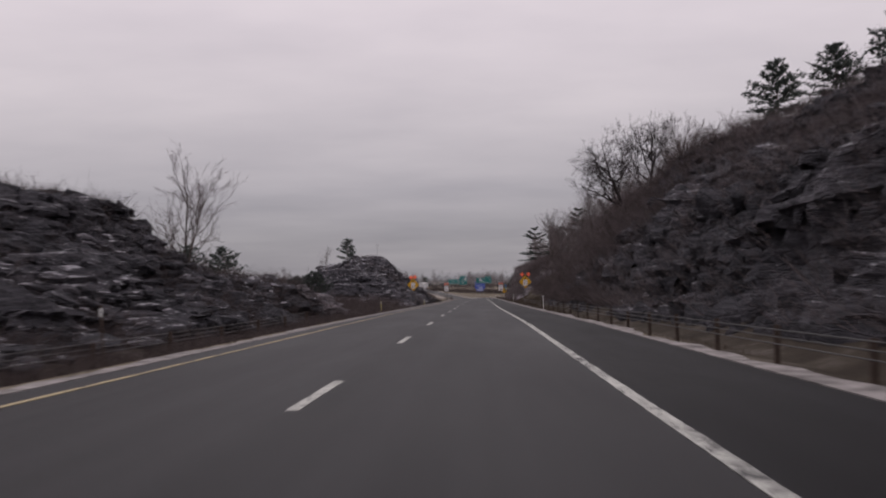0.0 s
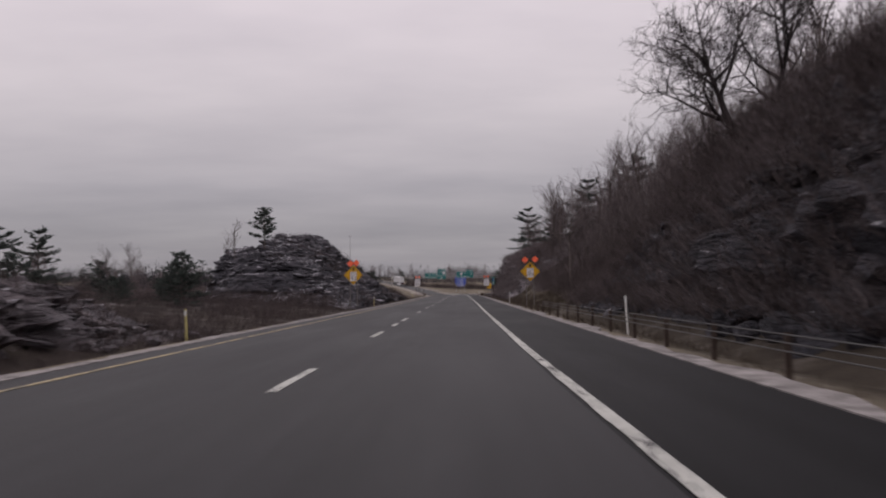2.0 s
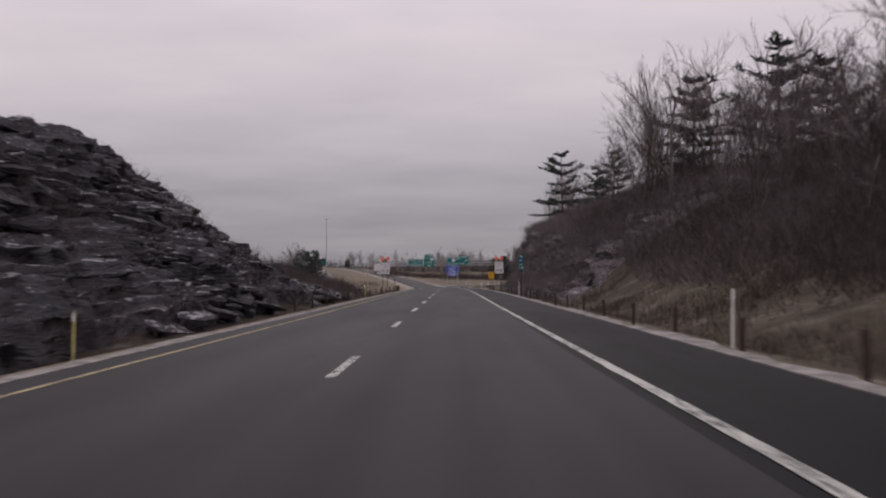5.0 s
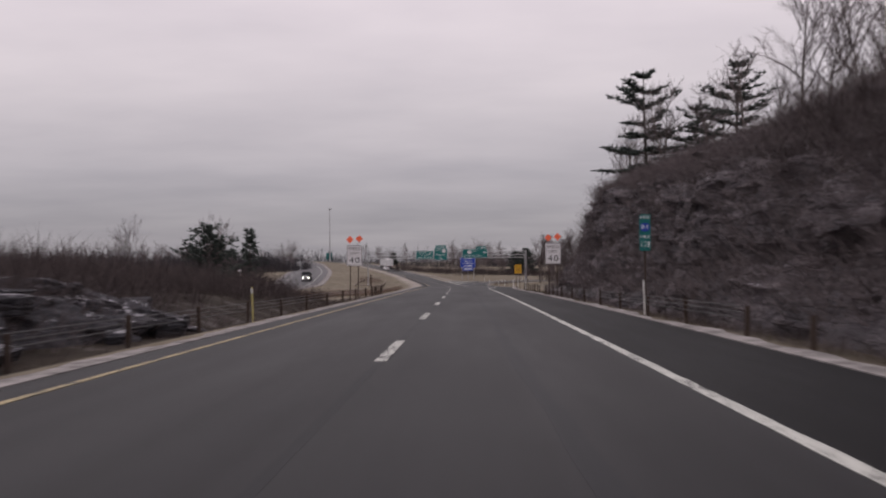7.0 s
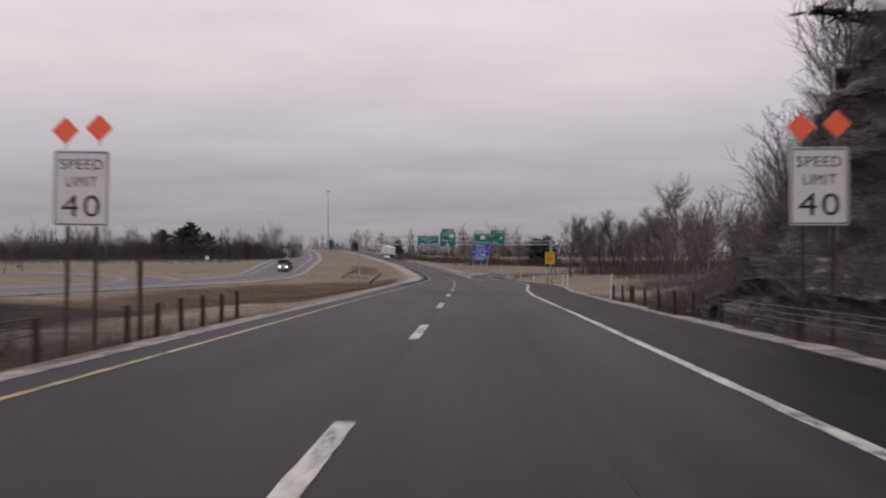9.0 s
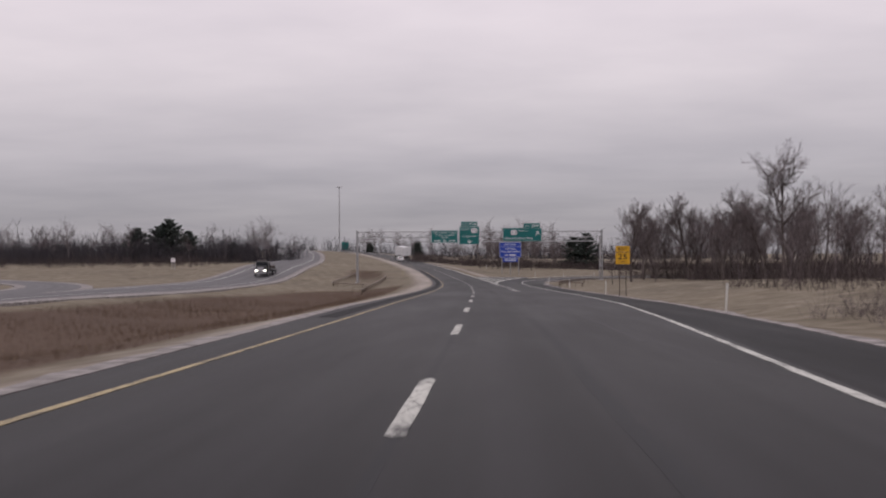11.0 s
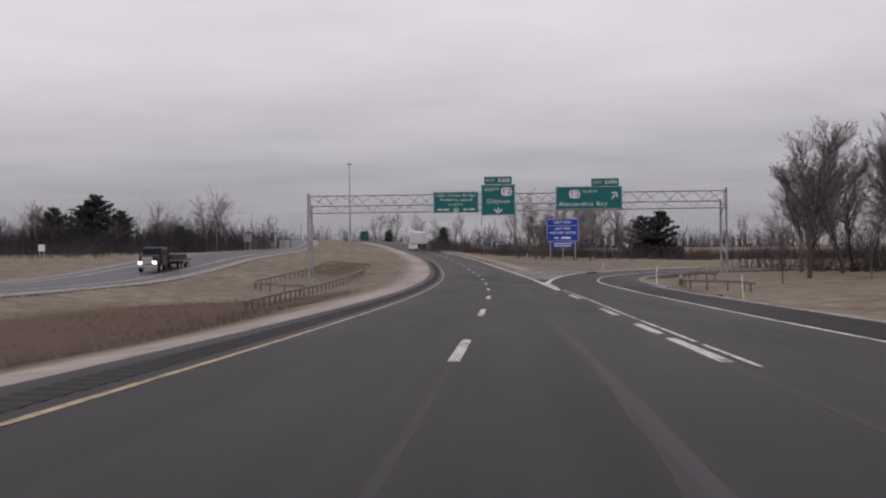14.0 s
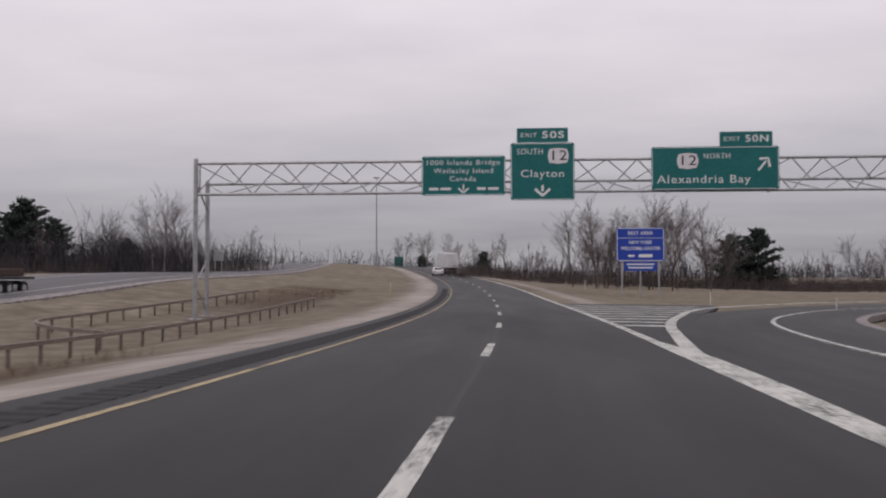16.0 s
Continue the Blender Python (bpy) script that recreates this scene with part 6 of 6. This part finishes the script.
def build_gantry():
    a, b = Vector((-28.5, 422.7, 1.10)), Vector((17.1, 427.0, 1.10))
    length = (Vector((b.x, b.y, 0)) - Vector((a.x, a.y, 0))).length
    head = math.degrees(math.atan2(b.y - a.y, b.x - a.x))
    ob = thing("sign_gantry", pose(a.x, a.y, a.z, 0, 0, head), "grey steel overhead truss gantry across the carriageway", "sign gantry")
    inv = ob.matrix_world.inverted()
    bot, mid, deep = -2.0, -1.15, 2.1
    chord = []
    for nm, y, z in (("top_chord", 0, -0.12), ("bottom_chord", 0, bot), ("rear_chord", deep, mid)):
        chord.append(rodded(nm, (0, y, z), (length, y, z), 0.085, STEEL, ob, seg=8))
    n = 26
    for i in range(n):
        x0, x1 = length * i / n, length * (i + 1) / n
        up = i % 2 == 0
        rodded("web_member", (x0, 0, bot if up else -0.12), (x1, 0, -0.12 if up else bot), 0.04, STEEL, ob, seg=6)
        rodded("web_member", (x0, 0 if up else deep, -0.12 if up else mid), (x1, deep if up else 0, mid if up else -0.12), 0.035, STEEL, ob, seg=6)
        rodded("web_member", (x0, deep if up else 0, mid if up else bot), (x1, 0 if up else deep, bot if up else mid), 0.035, STEEL, ob, seg=6)
    for x in (0.25, length * 0.335, length * 0.665, length - 0.25):
        rodded("web_member", (x, 0, bot), (x, 0, -0.12), 0.05, STEEL, ob, seg=6)
    for x, wx in ((0.0, a), (length, b)):
        for y, top in ((0.0, 0.12), (deep, mid + 0.15)):
            p = ob.matrix_world @ Vector((x, y, 0))
            foot = gz(p.x, p.y) - 0.4 - a.z
            post = rodded("tower_post", (x, y, foot), (x, y, top), 0.135, STEEL, ob, seg=12)
            part("post_cap", rod(bmesh.new(), (x, y, top), (x, y, top + 0.10), 0.15, 12, 0.08), STEEL, post)
            boxed("base_plate", (x, y, foot + 0.42), (0.7, 0.7, 0.08), STEEL, post, bevel=0.01)
        foot = gz(wx.x, wx.y) - a.z
        m = 5
        for k in range(m):
            z0, z1 = foot + 0.5 + (mid - 0.6 - foot) * k / m, foot + 0.5 + (mid - 0.6 - foot) * (k + 1) / m
            rodded("tower_brace", (x, 0 if k % 2 else deep, z0), (x, deep if k % 2 else 0, z1), 0.05, STEEL, ob, seg=6)

    def along(wx):
        return (wx - a.x) / math.cos(radians(head))
    x0, x1 = along(-14.75), along(-9.85)
    isl = green_panel(ob, x1 - x0, 2.32, (x0 + x1) / 2, -1.05)
    letters("1000 Islands Bridge", 0.42, SIGN_LETTER, isl, (-0.05, -0.02, 0.76), width=4.3)
    letters("Wellesley Island", 0.42, SIGN_LETTER, isl, (0, -0.02, 0.27), width=3.5)
    letters("Canada", 0.42, SIGN_LETTER, isl, (-0.05, -0.02, -0.20), width=1.55)
    bars(isl, [(-1.75, -0.78, 0.55, 0.16), (-1.05, -0.78, 0.62, 0.16), (1.05, -0.78, 0.5, 0.16), (1.75, -0.78, 0.62, 0.16)])
    part("arrow", down_arrow(bmesh.new(), 0, -0.82, 0.5), SIGN_LETTER, isl)
    x0, x1 = along(-9.55), along(-5.85)
    cla = green_panel(ob, x1 - x0, 3.36, (x0 + x1) / 2, -0.85, -0.5)
    letters("SOUTH", 0.48, SIGN_LETTER, cla, (-0.72, -0.02, 1.15), width=1.5)
    hexagon(cla, 0.92, 0.90, 1.2, 0.95)
    letters("Clayton", 0.62, SIGN_LETTER, cla, (0, -0.02, -0.15), width=2.5)
    part("arrow", down_arrow(bmesh.new(), 0, -1.14, 0.72, 0.0, 0.42), SIGN_LETTER, cla)
    exit_tab(ob, (x0 + x1) / 2 + 0.0, 1.28, "50S")
    x0, x1 = along(-1.45), along(5.75)
    alx = green_panel(ob, x1 - x0, 2.5, (x0 + x1) / 2, -0.75)
    hexagon(alx, -1.55, 0.42, 1.2, 0.95)
    letters("NORTH", 0.42, SIGN_LETTER, alx, (0.12, -0.02, 0.68), width=1.5)
    letters("Alexandria Bay", 0.66, SIGN_LETTER, alx, (-0.65, -0.02, -0.66), width=5.3)
    part("arrow", down_arrow(bmesh.new(), 2.85, 0.35, 0.62, 218, 1.0), SIGN_LETTER, alx)
    exit_tab(ob, x1 - 1.85, 0.92, "50N")
    for x in (along(-14), along(-10.6), along(-9), along(-6.4), along(-0.5), along(5.2)):
        boxed("sign_hanger", (x, -0.22, -1.05), (0.09, 0.40, 2.2), STEEL, ob, bevel=0.01)


build_gantry()


def blue_sign():
    x, y, zc = 0.35, 472.0, -2.25
    ob = thing("service_sign", pose(x, y, zc, 0, 0, 6), "blue rest area sign on three steel posts", "road sign")
    p = part("sign_panel", rounded_panel(bmesh.new(), 5.2, 3.7, 0.03, 0.2), SIGN_BLUE, ob, "blue service sign with white legend")
    bm = bmesh.new()
    for c, s in (((0, -0.018, 1.77), (4.9, 0.006, 0.06)), ((0, -0.018, -1.77), (4.9, 0.006, 0.06)), ((-2.52, -0.018, 0), (0.06, 0.006, 3.4)), ((2.52, -0.018, 0), (0.06, 0.006, 3.4)), ((0, -0.018, 0.72), (4.9, 0.006, 0.05))):
        box(bm, c, s)
    part("border", bm, SIGN_LETTER, p)
    letters("REST AREA", 0.52, SIGN_LETTER, p, (0, -0.02, 1.24), width=2.7, bold=0.01)
    letters("NEW YORK", 0.50, SIGN_LETTER, p, (0, -0.02, 0.22), width=2.5, bold=0.01)
    letters("WELCOME CENTER", 0.50, SIGN_LETTER, p, (0, -0.02, -0.45), width=4.3, bold=0.01)
    bars(p, [(-1.0, -1.25, 0.7, 0.22), (0.55, -1.25, 1.5, 0.34)])
    q = part("plaque", rounded_panel(bmesh.new(), 3.6, 1.0, 0.03, 0.08, (0, 0, -2.4)), SIGN_BLUE, ob, "small blue plaque")
    bars(q, [(0, -2.18, 3.0, 0.16), (0, -2.55, 2.7, 0.16)])
    for px in (-2.0, 0, 2.0):
        w = ob.matrix_world @ Vector((px, 0.1, 0))
        foot = gz(w.x, w.y) - 0.4 - zc
        boxed("post", (px, 0.12, (1.6 + foot) / 2), (0.16, 0.14, 1.6 - foot), STEEL, ob, bevel=0.01)


blue_sign()


def far_sign(x, y, w, h, lift, mat, label, rot=0.0):
    z = gz(x, y)
    ob = thing("road_sign", pose(x, y, z, 0, 0, rot), label, "road sign")
    part("sign_panel", rounded_panel(bmesh.new(), w, h, 0.03, 0.1, (0, 0, lift + h / 2)), mat, ob)
    for s in (-0.3, 0.3):
        boxed("post", (s * w, 0.06, lift / 2 + 0.1), (0.09, 0.08, lift + 0.6), STEEL, ob)
    return ob


far_sign(-93.0, 772.0, 4.2, 4.6, 4.4, SIGN_GREEN, "distant green guide sign beside the road", 16)
far_sign(-5.0, 585.0, 2.0, 2.6, 2.0, ALUMINIUM, "bare grey back of a distant road sign", 10)
far_sign(-64.2, 507.0, 1.7, 1.5, 1.9, ALUMINIUM, "bare grey back of a road sign beside the far carriageway", 5)
far_sign(-70.0, 440.0, 0.9, 0.9, 1.5, SIGN_WHITE, "small white road sign beside the far carriageway", 5)

# ---- high mast, posts and rails ----


def light_mast(x, y, h):
    ob = thing("light_mast", on_land(x, y), "tall slender grey high-mast light pole", "lamp post")
    part("pole", rod(bmesh.new(), (0, 0, -0.3), (0, 0, h), 0.34, 12, 0.13), STEEL, ob)
    part("lamp_ring", rod(bmesh.new(), (0, 0, h - 0.3), (0, 0, h), 0.55, 12), STEEL, ob)
    for k in range(6):
        a = k * math.pi / 3
        boxed("lamp", (math.cos(a) * 0.85, math.sin(a) * 0.85, h - 0.2), (0.5, 0.4, 0.3), STEEL, ob, bevel=0.04)
    return ob


light_mast(-74.9, 656, 30.0)


def delineator(mat, label, group):
    ob = thing("delineator_post", Matrix(), label, "delineator", group)
    bm = bmesh.new()
    rod(bm, (0, 0, -0.3), (0, 0, 1.22), 0.031, 10, 0.028)
    post = part("post", bm, mat, ob)
    boxed("reflector", (0, -0.034, 1.08), (0.055, 0.012, 0.16), SIGN_LETTER, ob, "small reflector", bevel=0.004)
    return ob


old_post = delineator(RUST, "thin weathered brown marker post beside the outcrop", "delineators")
old_post.matrix_world = Matrix.Translation((-8.2, 20.5, gz(-8.2, 20.5))) @ Matrix.Rotation(radians(-2), 4, "Y") @ Matrix.Diagonal((0.9, 0.9, 1.15, 1))
white_post = delineator(POST_WHITE, "slim white plastic roadside marker post", "delineators")
yellow_post = delineator(POST_YELLOW, "slim yellow plastic median marker post", "median delineators")
for (mat_ob, spots) in ((white_post, [(5.28, 76.6), (5.15, 139.4), (5.5, 199.3), (5.1, 254.4), (4.8, 270.2), (6.6, 292), (6.4, 328), (7.0, 372.6), (5.5, 394.5), (10.2, 431), (16.5, 436), (5.6, 455), (-6.0, 505), (34, 441)]),
                        (yellow_post, [(-8.4, 76.7), (-8.75, 140.6), (-7.9, 198), (-23.2, 452)])):
    for i, (x, y) in enumerate(spots):
        m = Matrix.Translation((x, y, gz(x, y) - 0.02)) @ Euler((radians((i * 37 % 7 - 3) * 0.8), radians((i * 53 % 7 - 3) * 0.9), 0)).to_matrix().to_4x4()
        if i == 0:
            mat_ob.matrix_world = m
        else:
            copy_thing(mat_ob, m)


POST_MESHES = {}


def rail_post(parent, x, y, z, h, mat=RUST):
    """A rusty I-section post; those of one steel share one mesh."""
    if mat.name not in POST_MESHES:
        bm = bmesh.new()
        box(bm, (0, 0, 0.5), (0.075, 0.012, 1.0))
        for k in (-1, 1):
            box(bm, (k * 0.038, 0, 0.5), (0.010, 0.085, 1.0))
        me = bpy.data.meshes.new("post")
        bm.to_mesh(me)
        bm.free()
        me.materials.append(mat)
        POST_MESHES[mat.name] = me
    ob = new("post", POST_MESHES[mat.name])
    ob.parent = parent
    ob.matrix_basis = Matrix.Translation((x, y, z - 0.3)) @ Matrix.Diagonal((1.0, 1.0, h + 0.3, 1)) @ Matrix.Rotation(radians(random.Random(int(y * 10)).uniform(-2, 2)), 4, "Y")
    return ob


def tube_along(name, pts, r, n, mat, parent, label=""):
    """One unbroken tube through the places given."""
    v, f = [], []
    for i, p in enumerate(pts):
        d = (pts[min(i + 1, len(pts) - 1)] - pts[max(i - 1, 0)]).normalized()
        side = d.cross(Vector((0, 0, 1))).normalized()
        up = side.cross(d)
        for k in range(n):
            a = 2 * math.pi * (k + 0.5) / n
            v.append(p + (side * math.cos(a) + up * math.sin(a)) * r)
    for i in range(len(pts) - 1):
        for k in range(n):
            f.append((i * n + k, i * n + (k + 1) % n, (i + 1) * n + (k + 1) % n, (i + 1) * n + k))
    f += [tuple(range(n))[::-1], tuple(range(len(v) - n, len(v)))]
    return mesh_object(name, v, f, mat, parent, label)


def cable_rail(label, us, y0, y1, step, h=0.70, cables=(0.42, 0.54, 0.66)):
    """Rusty posts with three steel cables along the road."""
    ob = thing("cable_guide_rail", Matrix(), label, "guide rail", "guide rails")
    ys = np.arange(y0, y1, step)
    f = us if callable(us) else (lambda y: us)
    pts = []
    for y in ys:
        x = float(ax(y)) + f(y)
        z = gz(x, y)
        pts.append(Vector((x, y, z)))
        rail_post(ob, x, y, z, h * random.Random(int(y * 7)).uniform(0.94, 1.06))
    for c in cables:
        tube_along("cable", [p + Vector((-0.06, 0, c)) for p in pts], 0.012, 5, CABLE, ob)
    return ob


cable_rail("three-cable guide rail on rusty steel posts below the cut", 6.95, -28, 102, 3.75)
cable_rail("three-cable guide rail on rusty posts beside the dry grass", 6.95, 103, 186, 5.0, 0.66, ())
cable_rail("three-cable guide rail on rusty posts below the rock knob", 6.95, 186.5, 239, 4.9)
cable_rail("closely set rusty posts ending a guide rail", lambda y: 7.05, 238.6, 252.8, 2.2, 0.74, ())
cable_rail("three-cable guide rail on rusty posts beside the outcrop", -6.6, -28, 50, 4.9)
cable_rail("three-cable guide rail on rusty posts beside the median brush", lambda y: -6.7 + 0.024 * (y - 168), 168, 230, 4.9)
cable_rail("closely set rusty posts in the median grass", lambda y: -5.15, 229.8, 237.6, 1.5, 0.72, ())


def box_rail(label, pts, step=1.85, h=0.66):
    """Rusty box beam on thin posts along a plan line."""
    ob = thing("box_beam_rail", Matrix(), label, "guide rail", "box beam rails")
    line = polyline(pts, 0.9)
    d = np.r_[0, np.cumsum(np.hypot(*np.diff(line, axis=0).T))]
    zs = land(line[:, 0], line[:, 1]) + h
    zs = np.convolve(np.pad(zs, 3, "edge"), np.ones(7) / 7, "valid")
    tube_along("beam", [Vector((x, y, z)) for (x, y), z in zip(line, zs)], 0.105, 4, RAIL, ob, "weathered brown box beam")
    for s in np.arange(0.4, d[-1], step):
        x, y = np.interp(s, d, line[:, 0]), np.interp(s, d, line[:, 1])
        z = gz(x, y)
        rail_post(ob, x, y, z, float(np.interp(s, d, zs)) - z, RAIL)
    return ob


RAIL = simple("weathered_rail_steel", (0.20, 0.165, 0.14), 0.7, 0.3, 0.25, 3.0)
box_rail("weathered box beam rail in the median by the gantry", [(-20.5, 378), (-21.8, 390), (-22.6, 400), (-23.2, 412), (-23.8, 424), (-24.6, 434)])
box_rail("weathered box beam rail on the far side of the gantry leg", [(-24.5, 406), (-28, 407.5), (-30.4, 410), (-31.2, 416), (-31.4, 428), (-31.6, 441)])
box_rail("curved weathered box beam rail round the gantry leg", [(13.2, 412.2), (12.0, 415), (10.4, 412.5), (9.2, 406.5), (7.8, 398), (6.7, 389.5), (6.9, 386.6), (8.1, 385.4), (9.2, 384.2), (9.5, 381.2)], 1.5, 0.55)



def stub_post(x, y, h=0.74, w=0.12):
    ob = thing("wooden_post", on_land(x, y, 4, 1, 0), "weathered brown wooden post in the verge", "post")
    boxed("post", (0, 0, h / 2 - 0.15), (w, w, h + 0.3), RUST, ob, bevel=0.012)
    boxed("cap", (0, 0, h + 0.015), (w + 0.02, w + 0.02, 0.03), RUST, ob, bevel=0.008)


stub_post(5.95, 254.0)
stub_post(-7.4, 231.0, 1.55, 0.08)

# ---- vehicles ----


def wheel(ob, x, y, r=0.5, w=0.28):
    t = part("tyre", rod(bmesh.new(), (x - w / 2, y, r), (x + w / 2, y, r), r, 18), RUBBER, ob)
    part("rim", rod(bmesh.new(), (x - w / 2 - 0.01, y, r), (x + w / 2 + 0.01, y, r), r * 0.55, 12), ALUMINIUM, t)


def road_pose(y, u):
    p = road_point(y, u)
    d = float(ax(y + 1) - ax(y - 1)) / 2
    s = float(az(y + 2) - az(y - 2)) / 4
    return Matrix.Translation(p) @ Matrix.Rotation(math.atan2(-d, 1), 4, "Z") @ Matrix.Rotation(math.atan(s), 4, "X")


def trailer_truck(y):
    ob = thing("trailer_truck", road_pose(y, 1.8), "white box trailer truck on the carriageway", "truck")
    boxed("trailer", (0, 7.0, 2.65), (2.6, 14.0, 2.85), WHITE_BOX, ob, "white trailer box", bevel=0.04)
    for s in (-1, 1):
        d = boxed("rear_door", (s * 0.63, -0.02, 2.62), (1.22, 0.04, 2.65), WHITE_BOX, ob, bevel=0.01)
        rodded("lock_rod", (s * 0.2, -0.06, 1.4), (s * 0.2, -0.06, 3.85), 0.02, STEEL, d)
        boxed("tail_lamp", (s * 1.0, -0.04, 1.1), (0.35, 0.06, 0.12), TAILLIGHT, ob)
        for yy in (1.6, 2.9, 11.0, 12.3, 16.6):
            wheel(ob, s * 1.08, yy)
    boxed("underride_bar", (0, 0.0, 0.62), (2.3, 0.1, 0.12), STEEL, ob)
    boxed("chassis", (0, 8.0, 1.05), (1.2, 15.5, 0.3), RUBBER, ob)
    boxed("cab", (0, 16.2, 2.0), (2.4, 2.6, 2.6), WHITE_BOX, ob, bevel=0.2)
    boxed("mud_flap", (0, 0.6, 0.6), (2.3, 0.04, 0.55), RUBBER, ob)


trailer_truck(545)


def car(m, mat, label, lit=False):
    """A saloon car, nose towards +y."""
    ob = thing("car", m, label, "car")
    bm = bmesh.new()
    prof = [(-2.2, 0.35), (-2.25, 0.75), (-2.05, 0.98), (-1.5, 1.02), (-0.95, 1.42), (0.35, 1.45), (1.05, 1.02), (1.95, 0.88), (2.2, 0.62), (2.15, 0.35)]
    rows = []
    for x, k in ((-0.88, 0.0), (-0.82, 1.0), (0.82, 1.0), (0.88, 0.0)):
        rows.append([bm.verts.new((x, yy, zz if k or zz < 0.9 else 0.9 + (zz - 0.9) * 0.55)) for yy, zz in prof])
    for a, b in zip(rows, rows[1:]):
        for i in range(len(prof) - 1):
            bm.faces.new((a[i], a[i + 1], b[i + 1], b[i]))
        bm.faces.new((a[0], b[0], b[-1], a[-1]))
    bm.faces.new(rows[0][::-1]); bm.faces.new(rows[-1])
    bmesh.ops.recalc_face_normals(bm, faces=bm.faces)
    part("body", bm, mat, ob)
    boxed("rear_window", (0, -1.24, 1.23), (1.35, 0.03, 0.48), GLASS_DARK, ob, rot=Matrix.Rotation(radians(-54), 4, "X"))
    boxed("windscreen", (0, 0.72, 1.26), (1.35, 0.03, 0.75), GLASS_DARK, ob, rot=Matrix.Rotation(radians(58), 4, "X"))
    for s in (-1, 1):
        boxed("tail_lamp", (s * 0.68, -2.2, 0.82), (0.34, 0.08, 0.16), TAILLIGHT, ob)
        boxed("headlamp", (s * 0.66, 2.14, 0.70), (0.34, 0.08, 0.15), HEADLIGHT if lit else SIGN_LETTER, ob)
        for yy in (-1.35, 1.4):
            wheel(ob, s * 0.80, yy, 0.33, 0.2)


car(road_pose(536, -1.8), WHITE_BOX, "pale saloon car in the passing lane")


def flatbed_truck(x, y, head):
    ob = thing("flatbed_truck", Matrix.Translation((x, y, opp_height(x, y) + 0.06)) @ Matrix.Rotation(radians(head), 4, "Z"), "dark flatbed truck with lit headlights", "truck")
    boxed("hood", (0, 2.6, 1.35), (1.9, 1.7, 1.1), DARK_PAINT, ob, bevel=0.15)
    boxed("cab", (0, 0.9, 1.75), (2.3, 1.9, 2.0), DARK_PAINT, ob, bevel=0.18)
    boxed("windscreen", (0, 1.87, 2.25), (1.9, 0.05, 0.65), GLASS_DARK, ob)
    boxed("grille", (0, 3.47, 1.3), (1.2, 0.06, 0.8), ALUMINIUM, ob)
    boxed("bumper", (0, 3.5, 0.65), (2.3, 0.2, 0.3), ALUMINIUM, ob, bevel=0.03)
    boxed("bed", (0, -4.6, 1.25), (2.5, 8.6, 0.22), DARK_PAINT, ob, bevel=0.02)
    boxed("headboard", (0, -0.35, 1.9), (2.4, 0.12, 1.2), DARK_PAINT, ob, bevel=0.02)
    boxed("chassis", (0, -2.5, 0.9), (1.0, 11.5, 0.3), RUBBER, ob)
    boxed("load", (0, -5.2, 1.65), (2.0, 5.5, 0.55), RUST, ob, bevel=0.1)
    for s in (-1, 1):
        boxed("headlamp", (s * 0.8, 3.5, 1.05), (0.36, 0.1, 0.26), HEADLIGHT, ob, "lit headlamp")
        for yy in (2.4, -4.4, -5.6, -7.6):
            wheel(ob, s * 1.05, yy, 0.5)
        boxed("mirror", (s * 1.4, 1.8, 2.1), (0.2, 0.1, 0.5), DARK_PAINT, ob, bevel=0.03)


flatbed_truck(-46.5, 424, 186)
